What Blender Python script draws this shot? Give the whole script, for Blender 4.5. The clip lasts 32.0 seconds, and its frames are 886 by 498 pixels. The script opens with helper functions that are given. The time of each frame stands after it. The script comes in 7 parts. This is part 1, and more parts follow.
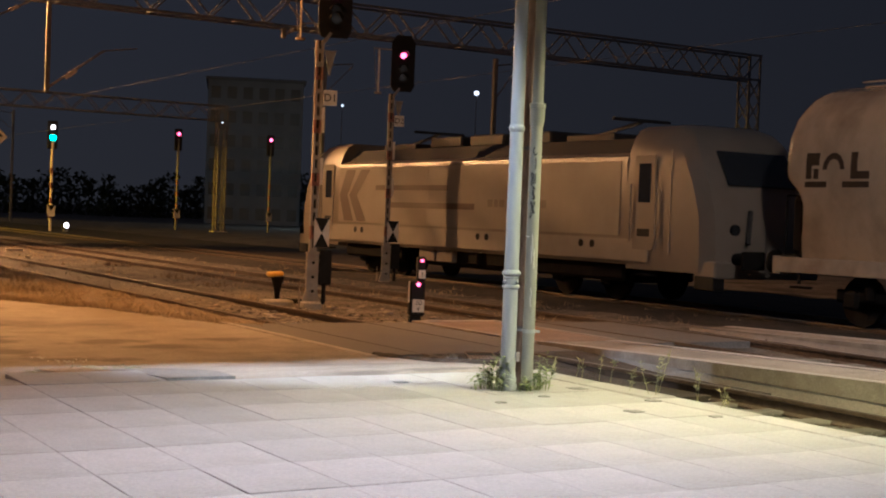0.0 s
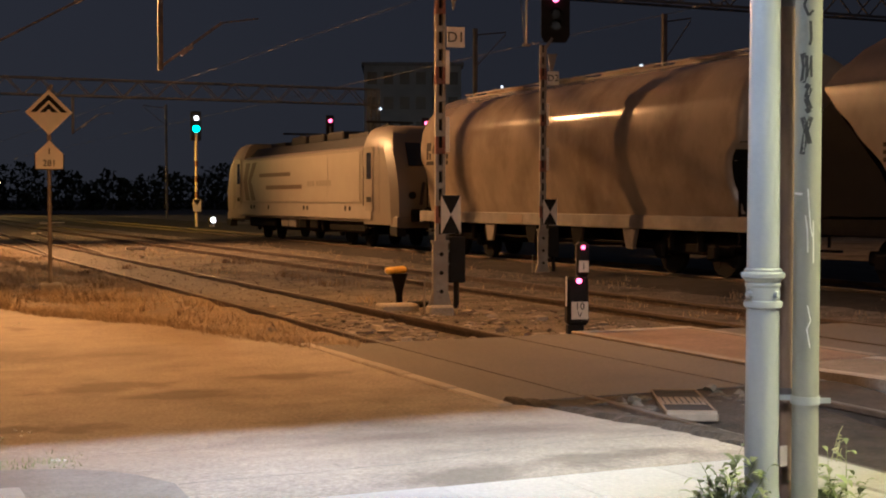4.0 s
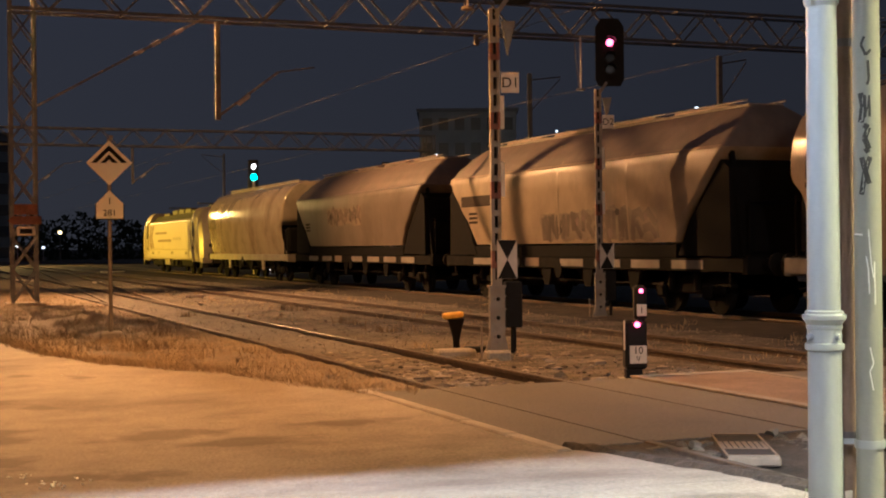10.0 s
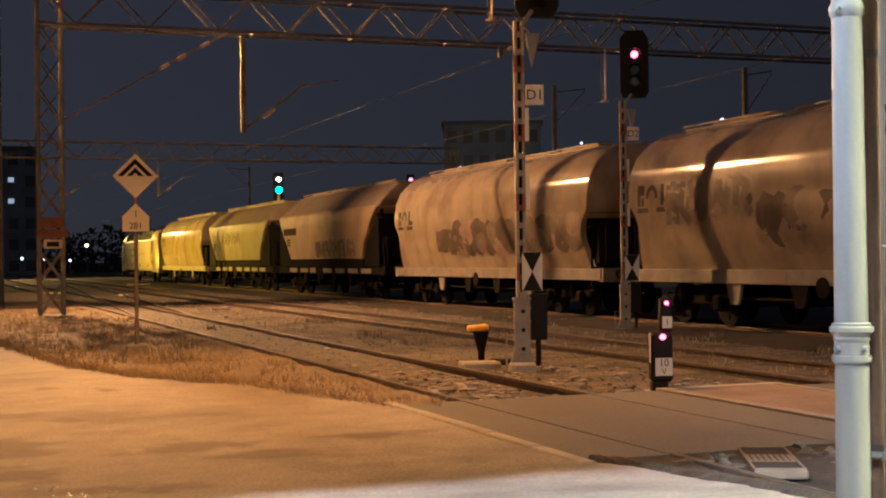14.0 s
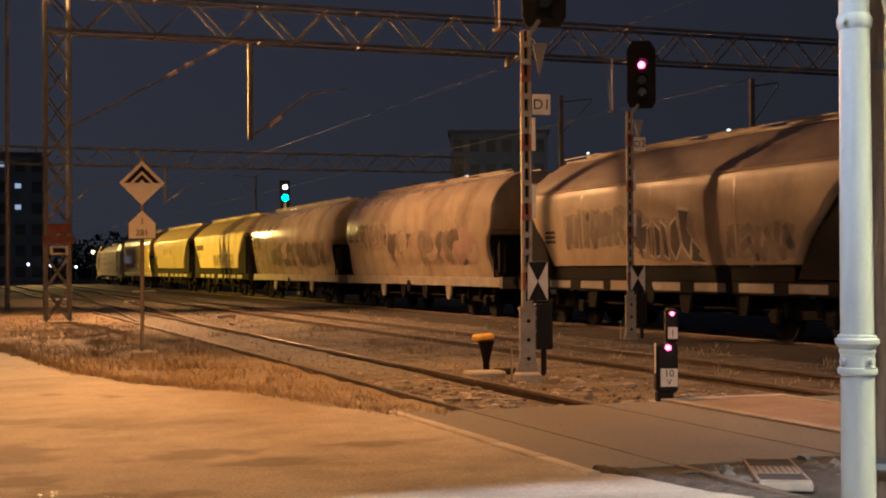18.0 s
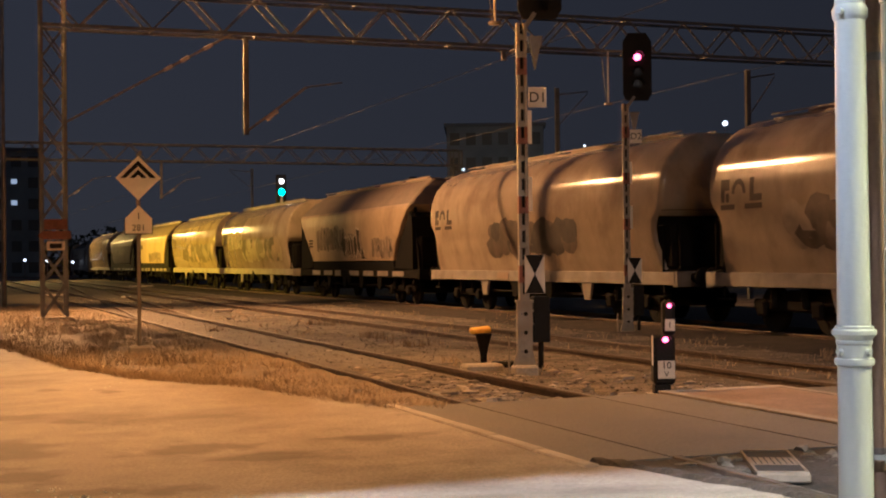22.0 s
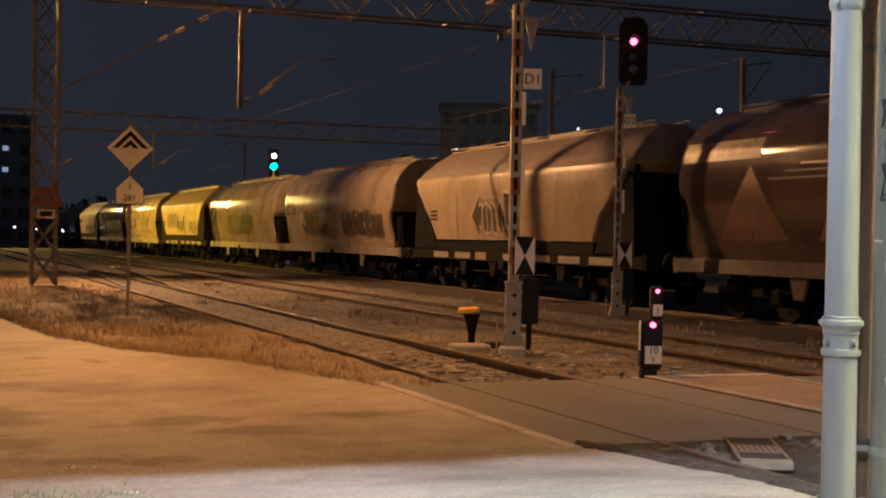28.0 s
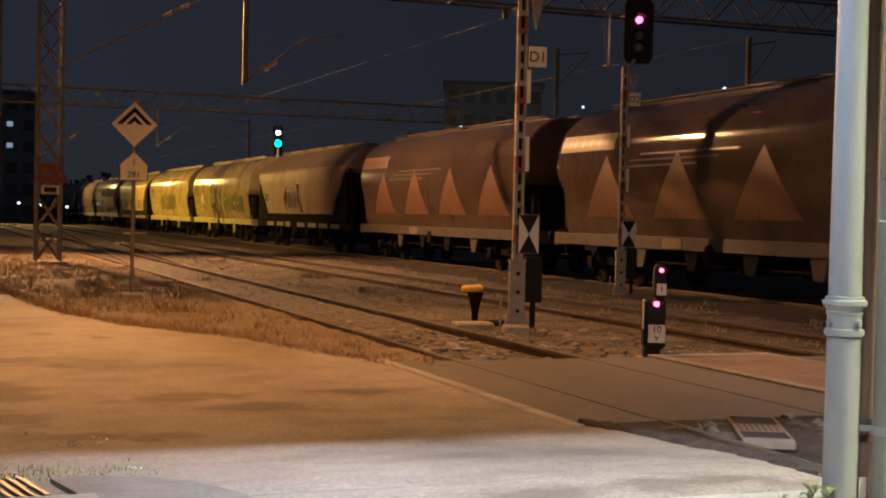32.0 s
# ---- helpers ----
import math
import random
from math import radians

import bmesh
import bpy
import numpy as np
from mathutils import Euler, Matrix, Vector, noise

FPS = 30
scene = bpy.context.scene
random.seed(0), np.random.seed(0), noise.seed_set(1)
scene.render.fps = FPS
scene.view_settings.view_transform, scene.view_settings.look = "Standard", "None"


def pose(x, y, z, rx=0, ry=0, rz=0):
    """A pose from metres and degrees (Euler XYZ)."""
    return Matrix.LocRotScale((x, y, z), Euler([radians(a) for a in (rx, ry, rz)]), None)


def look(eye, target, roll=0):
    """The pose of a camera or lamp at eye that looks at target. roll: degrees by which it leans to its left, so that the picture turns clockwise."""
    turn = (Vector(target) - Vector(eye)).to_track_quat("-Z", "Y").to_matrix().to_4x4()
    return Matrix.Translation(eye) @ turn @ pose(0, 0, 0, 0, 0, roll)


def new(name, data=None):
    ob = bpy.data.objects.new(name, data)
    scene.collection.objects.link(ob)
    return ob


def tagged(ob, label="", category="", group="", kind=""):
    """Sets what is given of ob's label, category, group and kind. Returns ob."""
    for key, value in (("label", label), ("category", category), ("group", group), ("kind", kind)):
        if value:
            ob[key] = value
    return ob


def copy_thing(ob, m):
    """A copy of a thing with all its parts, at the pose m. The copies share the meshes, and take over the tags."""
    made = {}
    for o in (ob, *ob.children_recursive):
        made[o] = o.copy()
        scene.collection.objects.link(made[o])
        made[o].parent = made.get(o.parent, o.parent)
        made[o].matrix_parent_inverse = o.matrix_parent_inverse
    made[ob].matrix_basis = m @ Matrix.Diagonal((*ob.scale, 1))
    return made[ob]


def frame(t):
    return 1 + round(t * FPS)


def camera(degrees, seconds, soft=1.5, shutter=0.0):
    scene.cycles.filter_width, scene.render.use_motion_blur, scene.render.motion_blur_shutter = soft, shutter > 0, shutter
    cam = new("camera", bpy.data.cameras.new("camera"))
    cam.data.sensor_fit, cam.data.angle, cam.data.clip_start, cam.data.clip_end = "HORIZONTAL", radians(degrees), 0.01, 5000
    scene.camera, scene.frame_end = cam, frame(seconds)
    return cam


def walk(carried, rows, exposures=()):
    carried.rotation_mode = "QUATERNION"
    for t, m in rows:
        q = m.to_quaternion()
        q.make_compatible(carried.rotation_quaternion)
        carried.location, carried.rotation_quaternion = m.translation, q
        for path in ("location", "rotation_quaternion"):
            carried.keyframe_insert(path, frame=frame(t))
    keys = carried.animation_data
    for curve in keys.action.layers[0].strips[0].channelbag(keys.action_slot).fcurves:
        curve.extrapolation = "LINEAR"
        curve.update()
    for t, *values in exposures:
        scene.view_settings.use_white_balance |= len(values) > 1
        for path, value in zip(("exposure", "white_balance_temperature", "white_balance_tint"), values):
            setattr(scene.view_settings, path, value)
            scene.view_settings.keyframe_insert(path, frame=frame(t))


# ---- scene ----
# camera and its walk: seconds, x, y, z, yaw, pitch, roll
cam = camera(35.99, 32.0, soft=2.0, shutter=0.2)
PATH = [
    (0, -3.10, -5.13, 1.65, -31.10, -1.32, -2.20),
    (0.5, -3.10, -5.13, 1.65, -29.95, -1.36, -1.75),
    (1, -3.10, -5.13, 1.65, -30.05, -1.57, -1.65),
    (1.5, -3.06, -5.05, 1.65, -28.98, -1.58, -1.45),
    (2, -1.37, -2.21, 1.60, -26.60, -1.93, -1.20),
    (2.5, -0.02, -0.04, 1.50, -25.87, -2.04, -1.15),
    (3, 0.00, 0.00, 1.50, -25.52, -2.01, -0.95),
    (3.5, 0.00, 0.00, 1.50, -24.86, -2.06, -0.35),
    (4, 0.00, 0.00, 1.50, -24.10, -2.08, 0.00),
    (4.5, 0.00, 0.00, 1.50, -23.15, -1.66, 0.06),
    (6.5, 0.00, 0.00, 1.50, -22.90, -0.50, 0.24),
    (7, 0.00, 0.00, 1.50, -22.71, -0.54, 0.31),
    (7.5, 0.00, 0.00, 1.50, -22.61, -0.40, 0.39),
    (8, 0.00, 0.00, 1.50, -22.54, -0.29, 0.48),
    (8.5, 0.00, 0.00, 1.50, -22.34, -0.20, 0.59),
    (9, 0.00, 0.00, 1.50, -22.07, -0.25, 0.68),
    (9.5, 0.00, 0.00, 1.50, -21.88, -0.20, 0.73),
    (10, 0.00, 0.00, 1.50, -21.74, -0.17, 0.65),
    (10.5, 0.00, 0.00, 1.50, -21.62, -0.16, 0.66),
    (11, 0.00, 0.00, 1.50, -21.41, -0.15, 0.66),
    (11.5, 0.00, 0.00, 1.50, -21.24, -0.12, 0.71),
    (12, 0.00, 0.00, 1.50, -21.11, -0.05, 0.78),
    (12.5, 0.00, 0.00, 1.50, -20.97, 0.06, 0.82),
    (13, 0.00, 0.00, 1.50, -20.87, 0.19, 0.83),
    (13.5, 0.00, 0.00, 1.50, -20.78, 0.29, 0.77),
    (14, 0.00, 0.00, 1.50, -20.70, 0.36, 0.74),
    (14.5, 0.00, 0.00, 1.50, -20.61, 0.45, 0.67),
    (16.5, 0.00, 0.00, 1.50, -20.47, 0.70, 0.37),
    (17, 0.00, 0.00, 1.50, -20.43, 0.76, 0.33),
    (17.5, 0.00, 0.00, 1.50, -20.43, 0.76, 0.34),
    (18, 0.00, 0.00, 1.50, -20.46, 0.74, 0.33),
    (18.5, 0.00, 0.00, 1.50, -20.50, 0.73, 0.36),
    (19, 0.00, 0.00, 1.50, -20.48, 0.73, 0.45),
    (19.5, 0.00, 0.00, 1.50, -20.49, 0.67, 0.50),
    (20, 0.00, 0.00, 1.50, -20.50, 0.63, 0.57),
    (20.5, 0.00, 0.00, 1.50, -20.54, 0.63, 0.63),
    (21, 0.00, 0.00, 1.50, -20.57, 0.55, 0.72),
    (21.5, 0.00, 0.00, 1.50, -20.60, 0.49, 0.73),
    (22, 0.00, 0.00, 1.50, -20.59, 0.46, 0.65),
    (22.5, 0.00, 0.00, 1.50, -20.57, 0.45, 0.57),
    (23, 0.00, 0.00, 1.50, -20.59, 0.43, 0.54),
    (23.5, 0.00, 0.00, 1.50, -20.60, 0.35, 0.58),
    (24, 0.00, 0.00, 1.50, -20.59, 0.25, 0.63),
    (24.5, 0.00, 0.00, 1.50, -20.56, 0.24, 0.67),
    (26.5, 0.00, 0.00, 1.50, -20.69, 0.08, -0.14),
    (27, 0.00, 0.00, 1.50, -20.78, -0.08, -0.53),
    (27.5, 0.00, 0.00, 1.50, -20.90, -0.31, -0.68),
    (28, 0.00, 0.00, 1.50, -20.99, -0.41, -0.99),
    (28.5, 0.00, 0.00, 1.50, -21.06, -0.75, -1.30),
    (29, 0.00, 0.00, 1.50, -21.13, -1.00, -1.32),
    (29.5, 0.00, 0.00, 1.50, -21.19, -1.41, -1.00),
    (30, 0.00, 0.00, 1.50, -21.13, -1.52, -0.87),
    (30.5, 0.00, 0.00, 1.50, -20.97, -1.64, -0.90),
    (31, 0.00, 0.00, 1.50, -20.90, -1.64, -0.89),
    (31.5, 0.00, 0.00, 1.50, -20.85, -1.54, -1.01),
    (32, 0.00, 0.00, 1.50, -20.82, -1.34, -1.28)
]
walk(cam, [(t, pose(x, y, z, 90 + p, r, w)) for t, x, y, z, w, p, r in PATH], [(t, e + 0.08, 5420, 10) for t, e in ((0, -0.1), (1.6, -0.1), (2.6, 0.0), (3.2, 0.0), (4.2, -0.1), (6.5, 0.2), (25, 0.25), (27, 0.2), (28, -0.2), (29, -0.42), (30.5, -0.36), (32, -0.22))])

# world: night sky over a town
world = bpy.data.worlds.new("night")
scene.world = world
world.use_nodes = True
wn, wl = world.node_tree.nodes, world.node_tree.links
wbg = wn["Background"]
wtc, wsep, wramp = wn.new("ShaderNodeTexCoord"), wn.new("ShaderNodeSeparateXYZ"), wn.new("ShaderNodeValToRGB")
wl.new(wtc.outputs["Generated"], wsep.inputs[0])
wl.new(wsep.outputs["Z"], wramp.inputs[0])
wside, wmul = wn.new("ShaderNodeMapRange"), wn.new("ShaderNodeVectorMath")  # sky is scaled down towards +x
wl.new(wsep.outputs["X"], wside.inputs["Value"])
for key, v in (("From Min", 0.1), ("From Max", 0.75), ("To Min", 1.2), ("To Max", 0.72)):
    wside.inputs[key].default_value = v
wmul.operation = "SCALE"
wl.new(wramp.outputs[0], wmul.inputs[0])
wl.new(wside.outputs[0], wmul.inputs["Scale"])
wl.new(wmul.outputs[0], wbg.inputs[0])
wramp.color_ramp.elements[0].position, wramp.color_ramp.elements[0].color = 0.0, (0.0200, 0.0192, 0.0215, 1)
wramp.color_ramp.elements[1].position, wramp.color_ramp.elements[1].color = 0.30, (0.0165, 0.0172, 0.0228, 1)
wbg.inputs[1].default_value = 1.0


def lamp(name, kind, at, power, colour, size=0.3, aim=None, spot=None, blend=0.6):
    data = bpy.data.lights.new(name, kind)
    data.energy, data.color = power, colour
    if kind == "AREA":
        data.shape, data.size, data.size_y = "RECTANGLE", size, size * 0.4
    else:
        data.shadow_soft_size = size
    if spot:
        data.spot_size, data.spot_blend = radians(spot), blend
    ob = new(name, data)
    ob.matrix_world = look(at, aim) if aim else pose(*at)
    return ob


SODIUM = (1.0, 0.455, 0.14)
lamp("yard_flood_lamp", "SPOT", (3.0, 50.0, 11.6), 43000, SODIUM, 0.20, (14.0, 14.0, 2.0), 150, 1.0)
# added fill beside the flood, for the wagons beyond the mast
lamp("yard_flood_lamp_second", "SPOT", (3.0, 50.4, 11.6), 18000, (1.0, 0.50, 0.13), 0.14, (15.0, 66.0, 3.0), 90, 1.0)
# unseen lamp added for the orange light on the asphalt
lamp("forecourt_sodium_lamp", "SPOT", (4.2, 18.0, 10.0), 4700, (1.0, 0.40, 0.08), 0.3, (4.2, 16.6, 0.0), 98, 0.8)
# unseen spot added behind the camera to brighten the sign
lamp("station_sodium_lamp", "SPOT", (-14.0, -6.0, 10.0), 5200, (1.0, 0.44, 0.085), 0.3, (4.4, 24.0, 2.4), 46, 0.7)
# unseen white fill added for the crossing, island and near wagon
lamp("station_white_lamp", "SPOT", (8.5, 3.0, 6.5), 2000, (1.0, 0.80, 0.62), 0.3, (12.0, 8.0, 0.4), 112, 0.9)
lamp("yard_yellow_lamp", "SPOT", (-30.0, 108.0, 2.6), 360000, (1.0, 0.54, 0.025), 0.02, (15.0, 89.0, 2.7), 52, 1.0)
# unseen spot added to light the far end of the train
lamp("yard_far_lamp", "SPOT", (8.0, 142.0, 8.0), 11000, (1.0, 0.58, 0.14), 0.2, (17.0, 124.0, 1.0), 120, 0.8)
# made-up point light, only there to lift the far facade
lamp("street_lamp_far", "POINT", (56.0, 118.0, 9.0), 800, (0.8, 1.0, 0.95), 0.3)
lamp("canopy_lamp_white", "SPOT", (0.8, 1.2, 4.7), 1150, (1.0, 0.90, 0.86), 0.35, (0.8, 1.2, 0.0), 116, 0.9)
lamp("canopy_lamp_end", "SPOT", (0.7, 3.0, 4.3), 3100, (0.95, 0.96, 1.0), 0.02, (3.9, 9.4, 0.0), 72, 1.0)
lamp("canopy_lamp_yellow", "SPOT", (5.0, 2.6, 4.5), 1550, (1.0, 0.84, 0.38), 0.3, (4.8, 3.4, 0.0), 104, 0.9)


# materials
def mat(name, col, rough=0.65, metal=0.0, var=0.3, scale=2.5, dirt=None, dscale=0.8, damt=0.5, bump=0.15, bscale=60, streak=1.0, island=0.0, rand=0.0, glow=0.0, spec=0.5, dpos=(0.45, 0.68), speck=0.0):
    m = bpy.data.materials.new(name)
    m.use_nodes = True
    nd, ln = m.node_tree.nodes, m.node_tree.links
    b = nd["Principled BSDF"]
    b.inputs["Roughness"].default_value = rough
    b.inputs["Metallic"].default_value = metal
    b.inputs["Specular IOR Level"].default_value = spec
    if glow:
        b.inputs["Base Color"].default_value = (*col, 1)
        b.inputs["Emission Color"].default_value = (*col, 1)
        b.inputs["Emission Strength"].default_value = glow
        return m
    tc, mp = nd.new("ShaderNodeTexCoord"), nd.new("ShaderNodeMapping")
    mp.inputs["Scale"].default_value = (1, 1, streak)
    ln.new(tc.outputs["Object"], mp.inputs[0])
    n1 = nd.new("ShaderNodeTexNoise")
    n1.inputs["Scale"].default_value, n1.inputs["Detail"].default_value, n1.inputs["Roughness"].default_value = scale, 6, 0.65
    ln.new(mp.outputs[0], n1.inputs["Vector"])
    r1 = nd.new("ShaderNodeValToRGB")
    r1.color_ramp.elements[0].position, r1.color_ramp.elements[1].position = 0.3, 0.72
    r1.color_ramp.elements[0].color = (*[c * (1 - var) for c in col], 1)
    r1.color_ramp.elements[1].color = (*[min(1, c * (1 + var)) for c in col], 1)
    ln.new(n1.outputs["Fac"], r1.inputs[0])
    out = r1.outputs[0]
    if dirt:
        n2 = nd.new("ShaderNodeTexNoise")
        n2.inputs["Scale"].default_value, n2.inputs["Detail"].default_value, n2.inputs["Roughness"].default_value = dscale, 8, 0.6
        ln.new(mp.outputs[0], n2.inputs["Vector"])
        r2 = nd.new("ShaderNodeValToRGB")
        r2.color_ramp.elements[0].position, r2.color_ramp.elements[1].position = dpos
        r2.color_ramp.elements[0].color, r2.color_ramp.elements[1].color = (0, 0, 0, 1), (damt, damt, damt, 1)
        ln.new(n2.outputs["Fac"], r2.inputs[0])
        mx = nd.new("ShaderNodeMix")
        mx.data_type = "RGBA"
        ln.new(r2.outputs[0], mx.inputs["Factor"])
        ln.new(out, mx.inputs["A"])
        mx.inputs["B"].default_value = (*dirt, 1)
        out = mx.outputs["Result"]
    if island or rand:
        src = nd.new("ShaderNodeNewGeometry").outputs["Random Per Island"] if island else nd.new("ShaderNodeObjectInfo").outputs["Random"]
        k = island or rand
        rr = nd.new("ShaderNodeMapRange")
        rr.inputs["To Min"].default_value, rr.inputs["To Max"].default_value = 1 - k, 1 + k
        ln.new(src, rr.inputs[0])
        sc = nd.new("ShaderNodeVectorMath")
        sc.operation = "SCALE"
        ln.new(out, sc.inputs[0])
        ln.new(rr.outputs[0], sc.inputs["Scale"])
        out = sc.outputs[0]
    if speck:
        ns = nd.new("ShaderNodeTexNoise")
        ns.inputs["Scale"].default_value, ns.inputs["Detail"].default_value, ns.inputs["Roughness"].default_value = 38, 5, 0.75
        ln.new(tc.outputs["Object"], ns.inputs["Vector"])
        rs = nd.new("ShaderNodeMapRange")
        rs.inputs["From Min"].default_value, rs.inputs["From Max"].default_value = 0.3, 0.7
        rs.inputs["To Min"].default_value, rs.inputs["To Max"].default_value = 1 - speck, 1 + speck
        ln.new(ns.outputs["Fac"], rs.inputs[0])
        sp = nd.new("ShaderNodeVectorMath")
        sp.operation = "SCALE"
        ln.new(out, sp.inputs[0])
        ln.new(rs.outputs[0], sp.inputs["Scale"])
        out = sp.outputs[0]
    ln.new(out, b.inputs["Base Color"])
    rr2 = nd.new("ShaderNodeMapRange")
    rr2.inputs["To Min"].default_value, rr2.inputs["To Max"].default_value = max(0.03, rough * 0.85), min(1, rough * 1.12)
    ln.new(n1.outputs["Fac"], rr2.inputs[0])
    ln.new(rr2.outputs[0], b.inputs["Roughness"])
    if bump:
        n3 = nd.new("ShaderNodeTexNoise")
        n3.inputs["Scale"].default_value, n3.inputs["Detail"].default_value = bscale, 4
        ln.new(tc.outputs["Object"], n3.inputs["Vector"])
        bp = nd.new("ShaderNodeBump")
        bp.inputs["Strength"].default_value, bp.inputs["Distance"].default_value = bump, 0.02
        ln.new(n3.outputs["Fac"], bp.inputs["Height"])
        ln.new(bp.outputs[0], b.inputs["Normal"])
    return m


M_EARTH = mat("ballast earth", (0.19, 0.163, 0.136), 0.95, var=0.5, scale=3, dirt=(0.05, 0.042, 0.035), dscale=0.55, damt=0.85, bump=0.5, bscale=30, speck=0.6, spec=0.08)
M_CINDER = mat("oil-black cinder bed", (0.046, 0.038, 0.033), 0.95, var=0.5, scale=4, dirt=(0.085, 0.069, 0.056), dscale=1.6, damt=0.5, bump=0.9, bscale=24, speck=0.5, spec=0.2)
M_ASPHALT = mat("worn asphalt", (0.37, 0.315, 0.255), 0.9, var=0.16, scale=2.2, dirt=(0.17, 0.145, 0.12), dscale=0.42, damt=0.8, dpos=(0.50, 0.66), bump=0.25, bscale=70, speck=0.42)
STAINS = [(0.85, 14.0, 0.42, 0.55), (1.2, 13.4, 0.22, 0.3), (1.31, 17.2, 0.2, 0.3), (2.0, 16.65, 0.26, 0.3), (0.62, 11.6, 0.42, 0.9), (0.6, 10.1, 0.35, 0.6), (2.45, 10.35, 0.75, 0.28), (1.9, 11.0, 0.7, 0.45), (3.6, 11.1, 0.5, 0.3), (1.2, 9.2, 0.7, 0.35), (3.5, 5.8, 0.8, 0.4), (2.7, 5.65, 0.5, 0.25)]


def stained(m, spots, col, amount):
    """Old oil stains of their own shape laid into a ground material."""
    nd, ln = m.node_tree.nodes, m.node_tree.links
    b = nd["Principled BSDF"]
    src = b.inputs["Base Color"].links[0].from_socket
    tc, nz = nd.new("ShaderNodeTexCoord"), nd.new("ShaderNodeTexNoise")
    nz.inputs["Scale"].default_value, nz.inputs["Detail"].default_value = 2.2, 7
    ln.new(tc.outputs["Object"], nz.inputs["Vector"])
    total = None
    for x, y, rx, ry in spots:
        mp = nd.new("ShaderNodeMapping")
        mp.inputs["Location"].default_value = (-x / rx, -y / ry, 0)
        mp.inputs["Scale"].default_value = (1 / rx, 1 / ry, 0)
        ln.new(tc.outputs["Object"], mp.inputs[0])
        d = nd.new("ShaderNodeVectorMath")
        d.operation = "LENGTH"
        ln.new(mp.outputs[0], d.inputs[0])
        sub = nd.new("ShaderNodeMath")
        sub.operation = "MULTIPLY_ADD"
        ln.new(nz.outputs["Fac"], sub.inputs[0])
        sub.inputs[1].default_value = 2.4
        ln.new(d.outputs["Value"], sub.inputs[2])
        r = nd.new("ShaderNodeMapRange")
        r.inputs["From Min"].default_value, r.inputs["From Max"].default_value = 1.6, 2.1
        r.inputs["To Min"].default_value, r.inputs["To Max"].default_value = amount, 0.0
        ln.new(sub.outputs[0], r.inputs[0])
        if total is None:
            total = r.outputs[0]
        else:
            mx = nd.new("ShaderNodeMath")
            mx.operation = "MAXIMUM"
            ln.new(total, mx.inputs[0])
            ln.new(r.outputs[0], mx.inputs[1])
            total = mx.outputs[0]
    mix = nd.new("ShaderNodeMix")
    mix.data_type = "RGBA"
    ln.new(total, mix.inputs["Factor"])
    ln.new(src, mix.inputs["A"])
    mix.inputs["B"].default_value = (*col, 1)
    ln.new(mix.outputs["Result"], b.inputs["Base Color"])


stained(M_ASPHALT, STAINS, (0.12, 0.10, 0.08), 0.6)
M_CROSS = mat("crossing asphalt", (0.168, 0.154, 0.143), 0.85, var=0.12, scale=1.2, dirt=(0.17, 0.148, 0.125), dscale=0.6, damt=0.5, bump=0.25, bscale=55, speck=0.35)
M_SLAB = mat("concrete slab", (0.46, 0.43, 0.40), 0.85, var=0.16, scale=1.8, dirt=(0.27, 0.24, 0.20), dscale=1.1, damt=0.55, bump=0.2, bscale=50, rand=0.07, speck=0.16)
M_PATCH = mat("worn grey concrete", (0.27, 0.25, 0.225), 0.9, var=0.2, scale=2.5, dirt=(0.16, 0.145, 0.12), dscale=1.6, damt=0.6, bump=0.3, bscale=45, speck=0.25)
M_GAP = mat("joint dirt", (0.27, 0.245, 0.21), 0.95, var=0.4, scale=6, bump=0.4)
M_VERGE = mat("verge earth", (0.24, 0.185, 0.125), 0.95, var=0.3, scale=2.5, dirt=(0.15, 0.11, 0.07), dscale=1.1, damt=0.7, bump=0.6, bscale=25, speck=0.5)
M_CONC = mat("old concrete", (0.42, 0.38, 0.33), 0.9, var=0.25, scale=2.2, dirt=(0.15, 0.12, 0.09), dscale=0.9, damt=0.7, bump=0.3, bscale=35, speck=0.25)
M_KERB = mat("kerb stone", (0.42, 0.375, 0.32), 0.9, var=0.2, scale=5, dirt=(0.28, 0.23, 0.18), dscale=2, damt=0.6, rand=0.15, speck=0.2)
M_RAIL = mat("rusty rail", (0.13, 0.092, 0.065), 0.6, 0.4, var=0.4, scale=8, bump=0.2)
M_RAILTOP = mat("rail head steel", (0.13, 0.11, 0.09), 0.6, 0.1, var=0.3, scale=6, bump=0.05)
M_PAD = mat("stained reddish concrete", (0.33, 0.235, 0.175), 0.9, var=0.18, scale=1.6, dirt=(0.22, 0.15, 0.11), dscale=0.9, damt=0.6, bump=0.25, bscale=35, speck=0.3)
M_SOIL = mat("dark damp soil", (0.05, 0.038, 0.028), 0.95, var=0.5, scale=5, dirt=(0.10, 0.078, 0.058), dscale=2.4, damt=0.6, bump=0.7, bscale=30, speck=0.5)
M_TRACKDIRT = mat("oily track dirt", (0.12, 0.10, 0.083), 0.95, var=0.45, scale=6, dirt=(0.19, 0.16, 0.13), dscale=3.5, damt=0.6, bump=0.9, bscale=28, speck=0.5)
M_RUBBLE = mat("pale rubble", (0.30, 0.255, 0.205), 0.9, var=0.3, scale=6, dirt=(0.2, 0.17, 0.13), dscale=4, damt=0.7, island=0.6, bump=0.3, bscale=30)
M_SLEEPER = mat("weathered sleeper", (0.21, 0.185, 0.155), 0.9, var=0.4, scale=6, dirt=(0.06, 0.05, 0.04), dscale=3, rand=0.35)
M_STONE = mat("ballast stone", (0.22, 0.187, 0.155), 0.9, var=0.3, scale=9, island=0.6)
